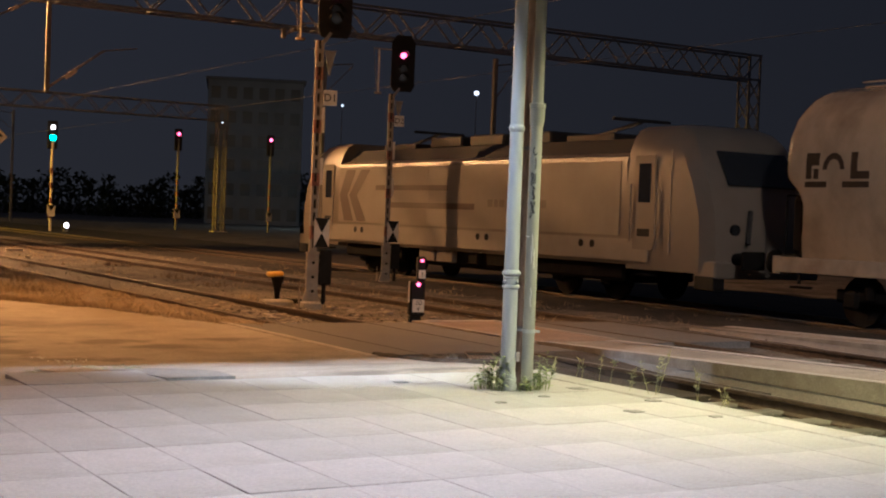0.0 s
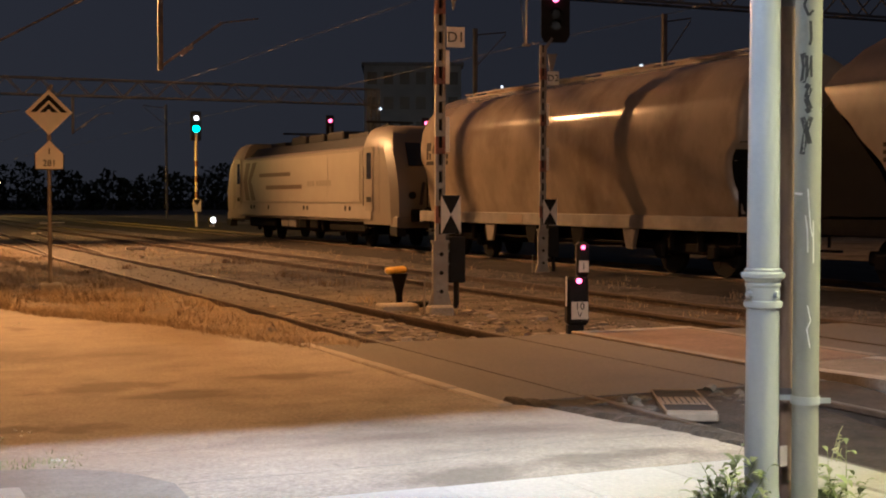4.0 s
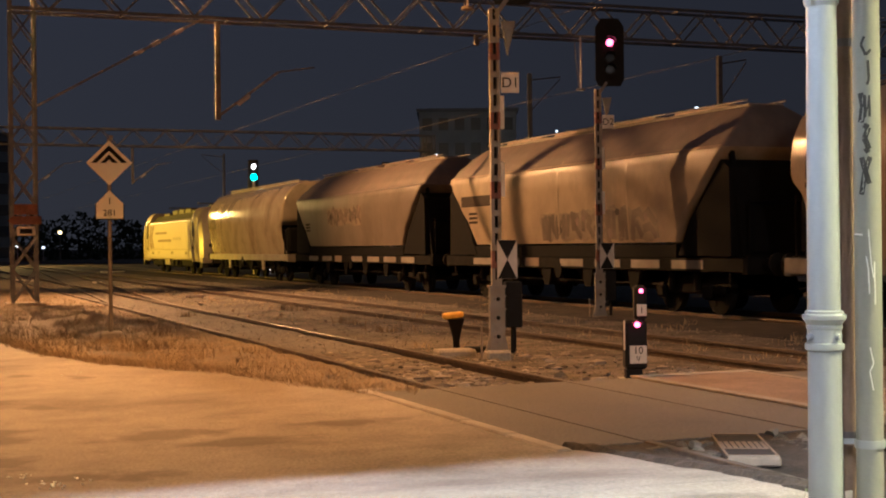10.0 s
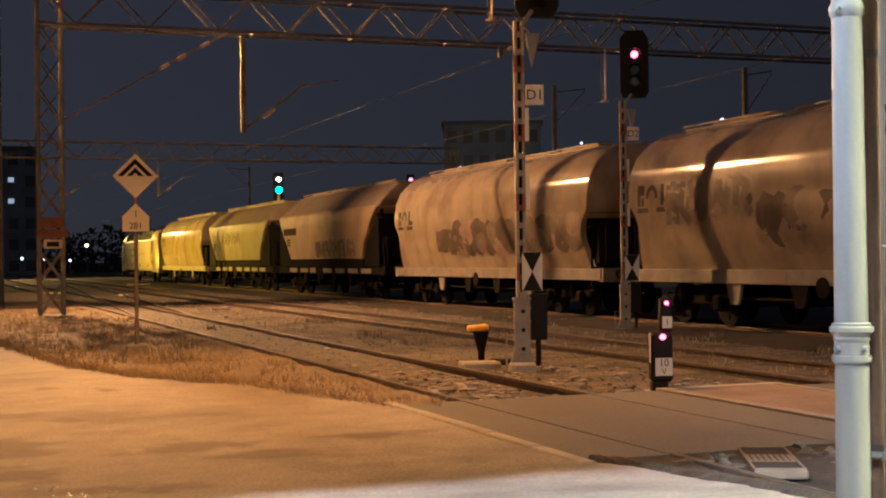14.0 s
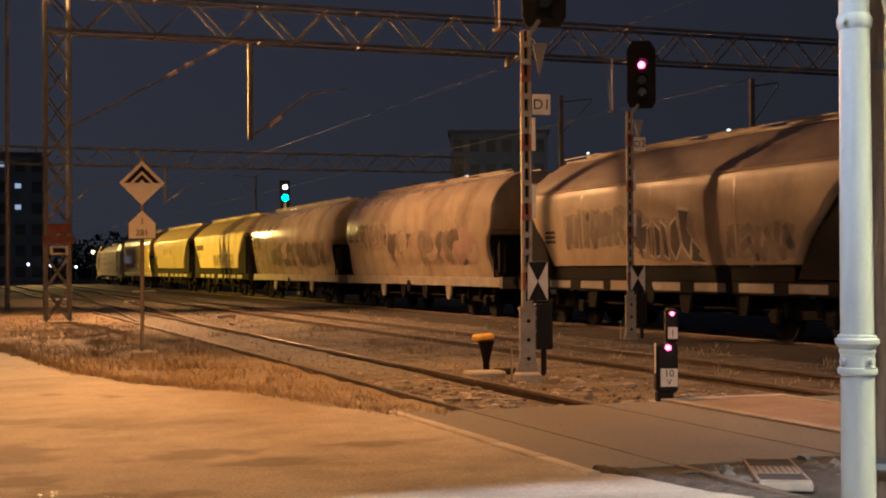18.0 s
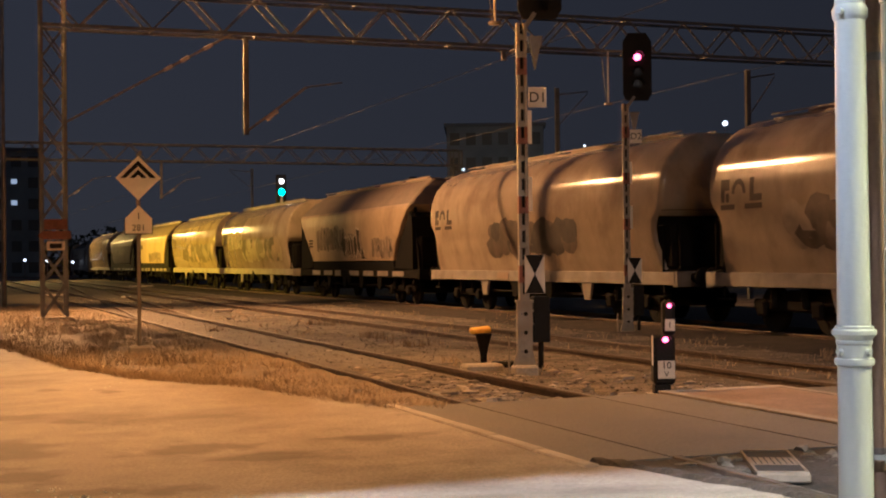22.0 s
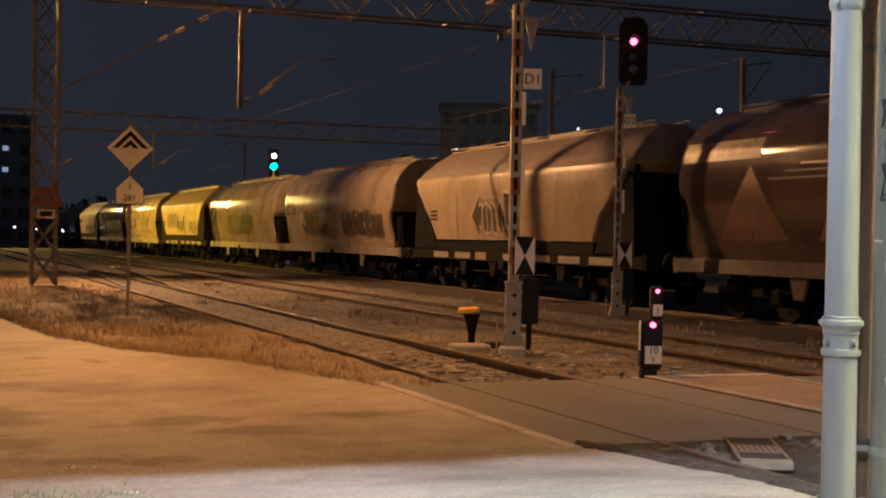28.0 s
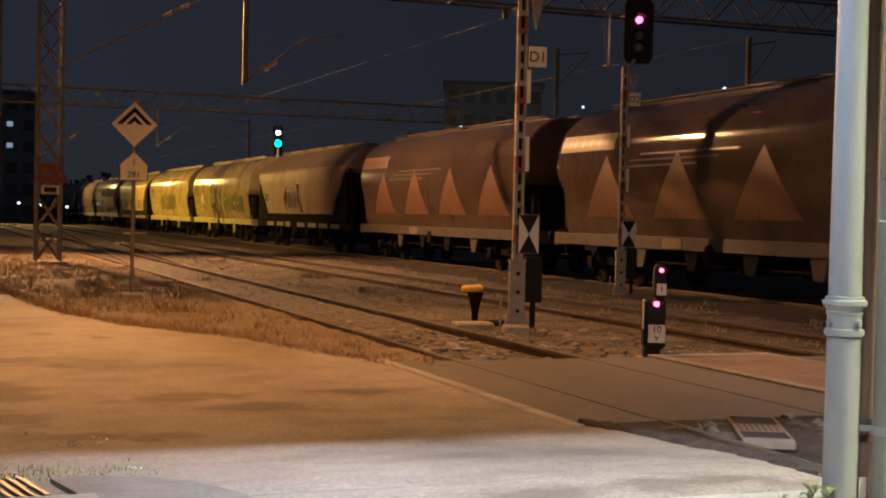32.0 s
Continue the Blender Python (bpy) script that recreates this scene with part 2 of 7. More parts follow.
M_WEED = mat("dry weeds", (0.42, 0.32, 0.20), 0.85, var=0.3, scale=2, island=0.3, bump=0)
M_TUFT = mat("dead dark weeds", (0.20, 0.145, 0.085), 0.9, var=0.3, scale=3, island=0.3, bump=0)
M_LEAF = mat("green weeds", (0.25, 0.29, 0.12), 0.6, var=0.35, scale=9, island=0.4, bump=0)
M_COLUMN = mat("pale green paint", (0.38, 0.41, 0.42), 0.5, var=0.10, scale=6, dirt=(0.40, 0.41, 0.37), dscale=3.5, damt=0.4, bump=0.12, bscale=40, streak=0.25)
M_PIPE = mat("pipe paint", (0.31, 0.32, 0.28), 0.5, var=0.12, scale=6, dirt=(0.30, 0.27, 0.22), dscale=3, damt=0.5, bump=0.15, bscale=35, streak=0.3)
M_PIPESIDE = mat("worn brown pipe", (0.28, 0.19, 0.13), 0.65, var=0.25, scale=6)
M_INK = mat("dark spray paint", (0.06, 0.06, 0.055), 0.6, var=0.3, scale=20, bump=0)
M_CHALK = mat("white paint drips", (0.85, 0.85, 0.82), 0.5, var=0.1, scale=20, bump=0)
M_WHITE = mat("white enamel", (0.66, 0.58, 0.49), 0.45, var=0.08, scale=9, dirt=(0.55, 0.5, 0.44), dscale=4, damt=0.4, bump=0.03)
M_SIGN = mat("reflective sign sheet", (0.97, 0.89, 0.75), 0.4, var=0.05, scale=9, bump=0.02)
M_BLACK = mat("black enamel", (0.012, 0.011, 0.011), 0.75, spec=0.2, var=0.3, scale=9, bump=0.03)
M_MAST = mat("galvanised mast", (0.31, 0.27, 0.225), 0.6, 0.3, var=0.3, scale=8, dirt=(0.18, 0.12, 0.08), dscale=4, damt=0.7)
M_MASTRED = mat("faded red mast paint", (0.20, 0.075, 0.05), 0.65, var=0.3, scale=8)
M_STEEL = mat("dark galvanised steel", (0.20, 0.18, 0.17), 0.6, 0.4, var=0.3, scale=4)
M_GANTRY = mat("gantry steel", (0.15, 0.15, 0.155), 0.75, 0.0, var=0.3, scale=3)
M_WIRE = mat("contact wire", (0.10, 0.09, 0.08), 0.6, 0.3, var=0.2, scale=3, bump=0)
M_PORC = mat("insulator glaze", (0.55, 0.5, 0.45), 0.25, var=0.1, scale=9)
M_PLATE = mat("worn beige plate paint", (0.25, 0.19, 0.135), 0.7, var=0.25, scale=9, dirt=(0.16, 0.12, 0.09), dscale=6, damt=0.6, bump=0.1)
M_YELLOW = mat("yellow lamp hood", (0.85, 0.50, 0.06), 0.5, var=0.2, scale=9)
M_RUBBER = mat("black rubber", (0.03, 0.028, 0.027), 0.8, var=0.4, scale=8)
M_RIB = mat("worn metal ribs", (0.30, 0.19, 0.10), 0.55, 0.3, var=0.3, scale=20)
M_RED = mat("red signal lens", (1.0, 0.10, 0.22), glow=7)
M_GREEN = mat("green signal lens", (0.05, 1.0, 0.75), glow=10)
M_WARM = mat("white signal lens", (1.0, 0.9, 0.85), glow=7)
M_FARLIGHT = mat("far lamp light", (0.9, 0.92, 1.0), glow=2.4)
M_LITWIN = mat("lit far window", (0.75, 0.85, 1.0), glow=0.35)
M_FARWARM = mat("far warm light", (1.0, 0.72, 0.3), glow=5)
M_SODIUM = mat("sodium lamp glass", (1.0, 0.6, 0.25), glow=45)
M_BUILD = mat("far facade", (0.24, 0.255, 0.26), 0.9, var=0.25, scale=0.3)
M_DARKGLASS = mat("dark glass", (0.02, 0.022, 0.025), 0.12, var=0.1, scale=2, bump=0)
M_FARPANE = mat("unlit far window", (0.06, 0.065, 0.07), 0.4, var=0.2, scale=0.5, bump=0)
M_TREE = mat("night foliage", (0.035, 0.045, 0.02), 0.9, var=0.4, scale=2, bump=0, island=0.4)
M_LOCO = mat("loco cream paint", (0.185, 0.155, 0.122), 0.42, var=0.08, scale=1.5, dirt=(0.155, 0.122, 0.095), dscale=0.9, damt=0.5, bump=0.02)
M_LOCOPANEL = mat("loco light panel", (0.26, 0.222, 0.178), 0.42, var=0.08, scale=1.5, dirt=(0.225, 0.178, 0.14), dscale=0.7, damt=0.5, bump=0.02)
M_LOCOGREY = mat("loco grey paint", (0.24, 0.205, 0.17), 0.5, var=0.1, scale=2, bump=0.02)
M_LOCORED = mat("loco brown stripe", (0.07, 0.036, 0.02), 0.5, var=0.1, scale=3, bump=0)
M_ROOF = mat("dark roof gear", (0.016, 0.015, 0.015), 0.7, var=0.3, scale=3)
# running gear and the dark frames share this near-black tone
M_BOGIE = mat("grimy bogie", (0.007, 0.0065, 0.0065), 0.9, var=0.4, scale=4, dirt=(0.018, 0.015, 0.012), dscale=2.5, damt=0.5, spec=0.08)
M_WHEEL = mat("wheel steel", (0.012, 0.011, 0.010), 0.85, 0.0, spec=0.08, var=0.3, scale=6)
M_FRAME = mat("grey wagon frame", (0.19, 0.165, 0.14), 0.6, var=0.25, scale=2.5, dirt=(0.112, 0.075, 0.053), dscale=1.6, damt=0.6)
M_FRAMED = mat("dark brown wagon frame", (0.07, 0.052, 0.042), 0.65, var=0.3, scale=2.5, dirt=(0.035, 0.027, 0.022), dscale=1.6, damt=0.6)
M_CREAM = mat("beige wagon paint", (0.281, 0.224, 0.164), 0.17, spec=0.35, var=0.12, scale=1.1, dirt=(0.157, 0.114, 0.079), dscale=0.9, damt=0.8, bump=0.04, bscale=8, streak=0.75)
M_GREYW = mat("weathered grey wagon paint", (0.15, 0.12, 0.095), 0.45, var=0.12, scale=1.3, dirt=(0.091, 0.066, 0.046), dscale=0.9, damt=0.85, bump=0.05, bscale=8, streak=0.75)
M_TAN = mat("tan hopper paint", (0.302, 0.224, 0.147), 0.5, var=0.12, scale=1.1, dirt=(0.157, 0.109, 0.070), dscale=0.9, damt=0.8, bump=0.04, bscale=8, streak=0.75)
M_BROWN = mat("brown grain wagon paint", (0.088, 0.060, 0.044), 0.12, spec=0.35, var=0.12, scale=1.2, dirt=(0.051, 0.037, 0.028), dscale=0.9, damt=0.8, bump=0.05, bscale=8, streak=0.75)
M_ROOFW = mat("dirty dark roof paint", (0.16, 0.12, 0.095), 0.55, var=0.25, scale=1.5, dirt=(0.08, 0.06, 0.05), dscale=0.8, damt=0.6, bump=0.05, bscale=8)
M_TRI = mat("rust red triangle paint", (0.165, 0.078, 0.044), 0.42, var=0.14, scale=1.6, bump=0)
M_LOGO = mat("dark brown lettering", (0.03, 0.019, 0.013), 0.7, spec=0.15, var=0.15, scale=5, bump=0)
M_GRAF = mat("grey spray paint", (0.12, 0.09, 0.068), 0.6, spec=0.2, var=0.5, scale=1.6, bump=0)
M_GRAFBASE = mat("thin brown spray haze", (0.19, 0.142, 0.10), 0.5, spec=0.3, var=0.3, scale=2.2, bump=0)
M_GRAFD = mat("dark spray paint on steel", (0.042, 0.034, 0.03), 0.7, spec=0.15, var=0.5, scale=2, bump=0)
M_GRAFR = mat("faded purple-red spray paint", (0.17, 0.10, 0.085), 0.55, var=0.4, scale=2, bump=0)
M_GRAFW = mat("pale spray paint", (0.38, 0.325, 0.26), 0.55, var=0.15, scale=2, bump=0)
M_GRAFMID = mat("dark brown spray mass", (0.075, 0.055, 0.042), 0.65, spec=0.15, var=0.45, scale=1.8, bump=0)
M_EDGEC = mat("pale platform edge concrete", (0.50, 0.45, 0.40), 0.9, var=0.15, scale=1.5, dirt=(0.34, 0.29, 0.24), dscale=0.8, damt=0.45, bump=0.25, bscale=35, speck=0.2)
M_STALK = mat("pale seeded weeds", (0.44, 0.42, 0.22), 0.8, var=0.3, scale=9, island=0.3, bump=0)
M_PALESTRIPE = mat("faded stripe paint", (0.11, 0.08, 0.062), 0.4, var=0.2, scale=3, bump=0)
M_PALE = mat("pale logo panel", (0.21, 0.15, 0.105), 0.5, var=0.1, scale=2, bump=0)
# near-black: the shade of the recessed wagon ends is put into this colour
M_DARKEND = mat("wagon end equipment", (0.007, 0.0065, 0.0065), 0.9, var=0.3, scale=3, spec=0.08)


# mesh helpers
def part(name, bm, material, parent=None, label="", m=None, sharp=35):
    me = bpy.data.meshes.new(name)
    bmesh.ops.recalc_face_normals(bm, faces=bm.faces)
    for f in bm.faces:
        f.smooth = True
    bm.to_mesh(me)
    bm.free()
    me.set_sharp_from_angle(angle=radians(sharp))
    me.materials.append(material)
    ob = new(name, me)
    if parent:
        ob.parent = parent
    if m is not None:
        ob.matrix_basis = m
    if label:
        ob["label"] = label
    return ob


def again(ob, m, parent=None):
    """One more object on the same mesh."""
    o = new(ob.name.split(".")[0], ob.data)
    o.parent = parent or ob.parent
    o.matrix_basis = m
    return o


def thing(name, m, label, category, group="", kind=""):
    ob = new(name)
    ob.matrix_basis = m
    ob.empty_display_size = 0.2
    return tagged(ob, label, category, group, kind)


def box(bm, x0, x1, y0, y1, z0, z1, bev=0.0):
    r = bmesh.ops.create_cube(bm, size=1, matrix=Matrix.Translation(((x0 + x1) / 2, (y0 + y1) / 2, (z0 + z1) / 2)) @ Matrix.Diagonal((abs(x1 - x0), abs(y1 - y0), abs(z1 - z0), 1)))
    if bev:
        vs = set(r["verts"])
        es = [e for e in bm.edges if e.verts[0] in vs and e.verts[1] in vs]
        bmesh.ops.bevel(bm, geom=es, offset=bev, segments=1, affect="EDGES")
    return bm


def B(*a, bev=0.0):
    return box(bmesh.new(), *a, bev=bev)


def cyl(bm, p, q, r0, r1=None, n=12):
    p, q = Vector(p), Vector(q)
    d = q - p
    m = Matrix.Translation((p + q) / 2) @ d.to_track_quat("Z", "Y").to_matrix().to_4x4()
    bmesh.ops.create_cone(bm, cap_ends=True, segments=n, radius1=r0, radius2=r0 if r1 is None else r1, depth=d.length, matrix=m)
    return bm


def C(p, q, r0, r1=None, n=12):
    return cyl(bmesh.new(), p, q, r0, r1, n)


def beam(bm, p, q, w, h=None):
    """A square bar from p to q."""
    p, q = Vector(p), Vector(q)
    d = q - p
    m = Matrix.Translation((p + q) / 2) @ d.to_track_quat("Z", "Y").to_matrix().to_4x4() @ Matrix.Diagonal((w, h or w, d.length, 1))
    bmesh.ops.create_cube(bm, size=1, matrix=m)
    return bm


def prism(bm, pts, axis, a, b):
    """A flat outline pts, drawn out along an axis from a to b. pts are in the two other axes, in x, y, z order."""
    def at(p, d):
        return (d, p[0], p[1]) if axis == "x" else (p[0], d, p[1]) if axis == "y" else (p[0], p[1], d)
    lo, hi = [bm.verts.new(at(p, a)) for p in pts], [bm.verts.new(at(p, b)) for p in pts]
    n = len(pts)
    bm.faces.new(lo)
    bm.faces.new(hi[::-1])
    for i in range(n):
        bm.faces.new((lo[i], lo[(i + 1) % n], hi[(i + 1) % n], hi[i]))
    return bm


def P(pts, axis, a, b):
    return prism(bmesh.new(), pts, axis, a, b)


def lathe(bm, prof, n=20, at=(0, 0)):
    """prof: (radius, z) from below upwards."""
    rows = [[bm.verts.new((at[0] + r * math.cos(2 * math.pi * i / n), at[1] + r * math.sin(2 * math.pi * i / n), z)) for i in range(n)] for r, z in prof]
    for a, b in zip(rows, rows[1:]):
        for i in range(n):
            bm.faces.new((a[i], a[(i + 1) % n], b[(i + 1) % n], b[i]))
    bm.faces.new(rows[0][::-1])
    bm.faces.new(rows[-1])
    return bm


def interp(tab, z):
    for (a, p), (b, q) in zip(tab, tab[1:]):
        if z <= b:
            k = (z - a) / (b - a) if b > a else 0
            k = k * k * (3 - 2 * k) * 0.5 + k * 0.5
            return p + (q - p) * max(0, k)
    return tab[-1][1]


def word(name, text, size, m, material, parent, thick=0.003):
    """Raised letters in the built-in font, facing the local +z of m."""
    cu = bpy.data.curves.new(name, "FONT")
    cu.body, cu.size, cu.align_x, cu.align_y, cu.extrude = text, size, "CENTER", "CENTER", thick
    tmp = new(name, cu)
    me = bpy.data.meshes.new_from_object(tmp.evaluated_get(bpy.context.evaluated_depsgraph_get()))
    bpy.data.objects.remove(tmp)
    bpy.data.curves.remove(cu)
    me.materials.clear()
    me.materials.append(material)
    ob = new(name, me)
    ob.parent = parent
    ob.matrix_basis = m
    return ob


# ---------------------------------------------------------------- setting
def sheet(name, x0, x1, y0, y1, step, height, material, label, inside=None, depth=0.5, limit=None, start=None):
    """An uneven slab of ground on a grid, with skirts."""
    bm = bmesh.new()
    nx, ny = max(1, round((x1 - x0) / step)), max(1, round((y1 - y0) / step))
    vs = {}
    for i in range(nx + 1):
        for j in range(ny + 1):
            x, y = x0 + (x1 - x0) * i / nx, y0 + (y1 - y0) * j / ny
            if limit:
                x = min(x, limit(y))
            if start:
                x = max(x, start(y))
            vs[i, j] = bm.verts.new((x, y, height(x, y)))
    for i in range(nx):
        for j in range(ny):
            c = [vs[i, j], vs[i + 1, j], vs[i + 1, j + 1], vs[i, j + 1]]
            mx, my = sum(v.co.x for v in c) / 4, sum(v.co.y for v in c) / 4
            if max(v.co.x for v in c) - min(v.co.x for v in c) < 0.004:
                continue
            if inside is None or inside(mx, my):
                bm.faces.new(c)
    edges = [e for e in bm.edges if len(e.link_faces) == 1]
    ext = bmesh.ops.extrude_edge_only(bm, edges=edges)
    for v in [g for g in ext["geom"] if isinstance(g, bmesh.types.BMVert)]:
        v.co.z -= depth
    for v in [v for v in bm.verts if not v.link_faces]:
        bm.verts.remove(v)
    return tagged(part(name, bm, material), label, kind="structure")


# the ground, out to the horizon, with a finer middle
def ground():
    bm = bmesh.new()
    xs = [-2500, -400, -60] + [-40 + 2 * i for i in range(46)] + [80, 400, 2500]
    ys = [-2500, -300, -40] + [-20 + 2 * i for i in range(86)] + [200, 400, 900, 3500]
    vs = [[bm.verts.new((x, y, (-0.17 if y < 10 or x < 4 else -0.105) + 0.025 * noise.noise((x * 0.3, y * 0.3, 0)))) for y in ys] for x in xs]
    for i in range(len(xs) - 1):
        for j in range(len(ys) - 1):
            bm.faces.new((vs[i][j], vs[i + 1][j], vs[i + 1][j + 1], vs[i][j + 1]))
    return tagged(part("ground", bm, M_EARTH), "dark stony railway yard ground", kind="structure")


ground()

SOIL_EDGE = [(5.4, 4.22), (6.0, 4.27), (6.56, 4.36), (7.0, 4.46), (7.6, 4.55), (8.15, 4.63), (8.5, 4.65), (8.75, 4.60), (8.95, 4.52), (9.2, 4.48)]


def edge_y(x):
    """How far the asphalt reaches ahead at x."""
    if x < 1.2:
        return 27.8 + (1.2 - x) * 0.9
    tab = [(1.2, 27.8), (2.1, 20.9), (2.6, 18.7), (3.46, 17.1), (4.16, 14.4), (4.42, 13.0), (4.6, 12.9)]
    return interp(tab, x)


def ramp_z(y):
    k = min(1, max(0, (y - 5.44) / 3.4))
    return 0.235 - 0.235 * k * k * (3 - 2 * k)


def asphalt_z(x, y):
    return ramp_z(y) + 0.012 * noise.noise((x * 0.9, y * 0.9, 3)) + 0.005 * noise.noise((x * 3, y * 3, 7)) - 0.07 * max(0, min(1, (y - 14) / 8))


sheet("pavement_asphalt", -30.0, 4.76, 5.46, 44.0, 0.22, asphalt_z, M_ASPHALT, "worn patched asphalt sloping to the level crossing", inside=lambda x, y: y < edge_y(x) + 0.35 * noise.noise((x * 1.3, y * 1.3, 1)) and x > -14, limit=lambda y: interp(SOIL_EDGE, y) + 0.03 if y < 8.9 else 4.40)
# platform body under the slabs
part("platform_base", B(-30, 4.36, -30, 5.44, -0.5, 0.19), M_GAP)["kind"] = "structure"
bpy.data.objects["platform_base"]["label"] = "earth and mortar bed under the platform slabs"

# weedy verge between the asphalt and the first track
sheet("verge", 0.4, 5.15, 12.8, 75.0, 0.3, lambda x, y: -0.065 + 0.045 * noise.noise((x, y, 2)) + 0.03 * max(0, min(1, x - 4.0)) + 0.02 * noise.noise((x * 4, y * 4, 2)), M_VERGE, "trampled earth verge with dry weeds", inside=lambda x, y: y > edge_y(x) - 0.5)


# platform slabs: those near the edge and the column one by one
def platform():
    th = thing("platform_paving", pose(0, 0, 0), "pale square concrete platform slabs with open joints", "paving", kind="structure")
    protos = []
    for k in range(4):
        bm = B(-0.28 + 0.002, 0.28 - 0.002, -0.36 + 0.002, 0.36 - 0.002, -0.05, 0.0, bev=0.004)
        for v in bm.verts:
            v.co.x += 0.006 * noise.noise((v.co.x * 5, v.co.y * 5, k * 9))
            v.co.y += 0.006 * noise.noise((v.co.x * 5, v.co.y * 5, k * 9 + 4))
        protos.append(bm)
    rnd = random.Random(3)
    base = []
    far = bmesh.new()
    for i in range(-20, 10):
        for j in range(-22, 8):
            x, y = -0.95 + 0.56 * i + 0.28, 5.44 - 0.36 - 0.72 * (7 - j)
            if x + 0.28 > 4.10:
                continue
            z = 0.24 + rnd.uniform(-0.002, 0.002)
            m = pose(x, y, z, rnd.uniform(-0.12, 0.12), rnd.uniform(-0.12, 0.12), rnd.uniform(-0.3, 0.3))
            if x > -2.2 and y > -1.2:
                k = rnd.randrange(4)
                if len(base) < 4:
                    base.append(part("slab", protos[len(base)].copy(), M_SLAB, th, m=m))
                else:
                    again(base[k], m, th)
            else:
                b = B(-0.278, 0.278, -0.358, 0.358, -0.05, 0.0)
                b.transform(m)
                me = bpy.data.meshes.new("tmp")
                b.to_mesh(me)
                b.free()
                far.from_mesh(me)
                bpy.data.meshes.remove(me)
    part("slab_field", far, M_SLAB, th)["kind"] = "stuff"
    for b in protos:
        b.free()
    # coping stones along the edge
    e = part("edge_stone", B(-0.152, 0.152, -0.495, 0.495, -0.30, 0.0, bev=0.015), M_SLAB, th, m=pose(4.252, 4.94, 0.245))
    for j in range(1, 26):
        again(e, pose(4.252 + rnd.uniform(-0.004, 0.006), 4.94 - j, 0.245 + rnd.uniform(-0.006, 0.006), rnd.uniform(-0.3, 0.3), rnd.uniform(-0.4, 0.4), 0), th)
    # two odd slabs laid past the end row
    for x, y in ((0.45, 5.80), (-0.11, 5.80)):
        again(base[0], pose(x, y, 0.245), th)


def kerb():
    th = thing("kerb", pose(0, 0, 0), "worn stone kerb along the crossing", "kerb", kind="structure")
    rnd = random.Random(5)
    k0 = part("kerb_stone", B(-0.065, 0.065, -0.463, 0.463, -0.3, 0.0, bev=0.015), M_KERB, th, m=pose(4.44, 9.27, 0.018))
    y = 9.27 + 0.93
    while y < 13.0:
        slope = math.degrees(math.atan2(ramp_z(y + 0.4) - ramp_z(y - 0.4), 0.8))
        again(k0, pose(4.44 + rnd.uniform(-0.005, 0.005), y, ramp_z(y) + 0.018 + rnd.uniform(-0.004, 0.004), slope, rnd.uniform(-1, 1), rnd.uniform(-0.5, 0.5)), th)
        y += 0.93


# tracks
RAIL = [(-0.06, -0.16), (0.06, -0.16), (0.06, -0.148), (0.012, -0.125), (0.01, -0.045), (0.035, -0.035), (0.035, -0.004), (0.03, 0.0), (-0.03, 0.0), (-0.035, -0.004), (-0.035, -0.035), (-0.01, -0.045), (-0.012, -0.125), (-0.06, -0.148)]


def run(bm, prof, line):
    """A profile of (across, up) carried along a line of points."""
    rows = []
    for i, p in enumerate(line):
        a, b = Vector(line[max(0, i - 1)]), Vector(line[min(len(line) - 1, i + 1)])
        d = (b - a).normalized()
        side = Vector((d.y, -d.x, 0))
        rows.append([bm.verts.new(Vector(p) + side * u + Vector((0, 0, v))) for u, v in prof])
    for r, s in zip(rows, rows[1:]):
        for i in range(len(prof)):
            j = (i + 1) % len(prof)
            bm.faces.new((r[i], r[j], s[j], s[i]))
    bm.faces.new(rows[0])
    bm.faces.new(rows[-1][::-1])
    return bm


def track(line, label, sleepers=(0, 40), z=0.0, top=True):
    """line: centre points (x, y)."""
    th = thing("railway_track", pose(0, 0, z), label, "track", "tracks of the yard", "structure")
    for s in (-0.752, 0.752):
        pts = []
        for i, (x, y) in enumerate(line):
            a, b = line[max(0, i - 1)], line[min(len(line) - 1, i + 1)]
            d = Vector((b[0] - a[0], b[1] - a[1])).normalized()
            pts.append((x + d.y * s, y - d.x * s, 0))
        r = part("rail", run(bmesh.new(), RAIL, pts), M_RAIL, th, "rusty rail with a worn bright head")
        hd = run(bmesh.new(), [(-0.028, 0.0005), (-0.028, 0.003), (0.028, 0.003), (0.028, 0.0005)], pts)
        part("rail_head", hd, M_RAILTOP, r)
    rnd = random.Random(len(line))
    sl = None
    acc = 0.0
    for (x0, y0), (x1, y1) in zip(line, line[1:]):
        ln = math.hypot(x1 - x0, y1 - y0)
        while acc < ln:
            x, y = x0 + (x1 - x0) * acc / ln, y0 + (y1 - y0) * acc / ln
            if sleepers[0] <= y <= sleepers[1]:
                m = pose(x + rnd.uniform(-0.03, 0.03), y, -0.125 + rnd.uniform(-0.012, 0.004), 0, rnd.uniform(-0.4, 0.4), -math.degrees(math.atan2(x1 - x0, y1 - y0)) + rnd.uniform(-1, 1))
                if sl is None:
                    sl = part("sleeper", B(-1.25, 1.25, -0.12, 0.12, -0.2, 0.0, bev=0.02), M_SLEEPER, th, m=m)
                else:
                    again(sl, m, th)
            acc += 0.62
        acc -= ln
    return th


X1, X2, X3 = 6.0, 10.65, 16.4
track([(X1, -40), (X1, 300)], "near siding track with rusty rails on old sleepers", (-2, 60))
track([(X2, -40), (X2, 300)], "middle track with rusty rails sunk in ballast", (2, 70))
track([(X3, -300), (X3, 600)], "running track under the freight train", (0, 60))
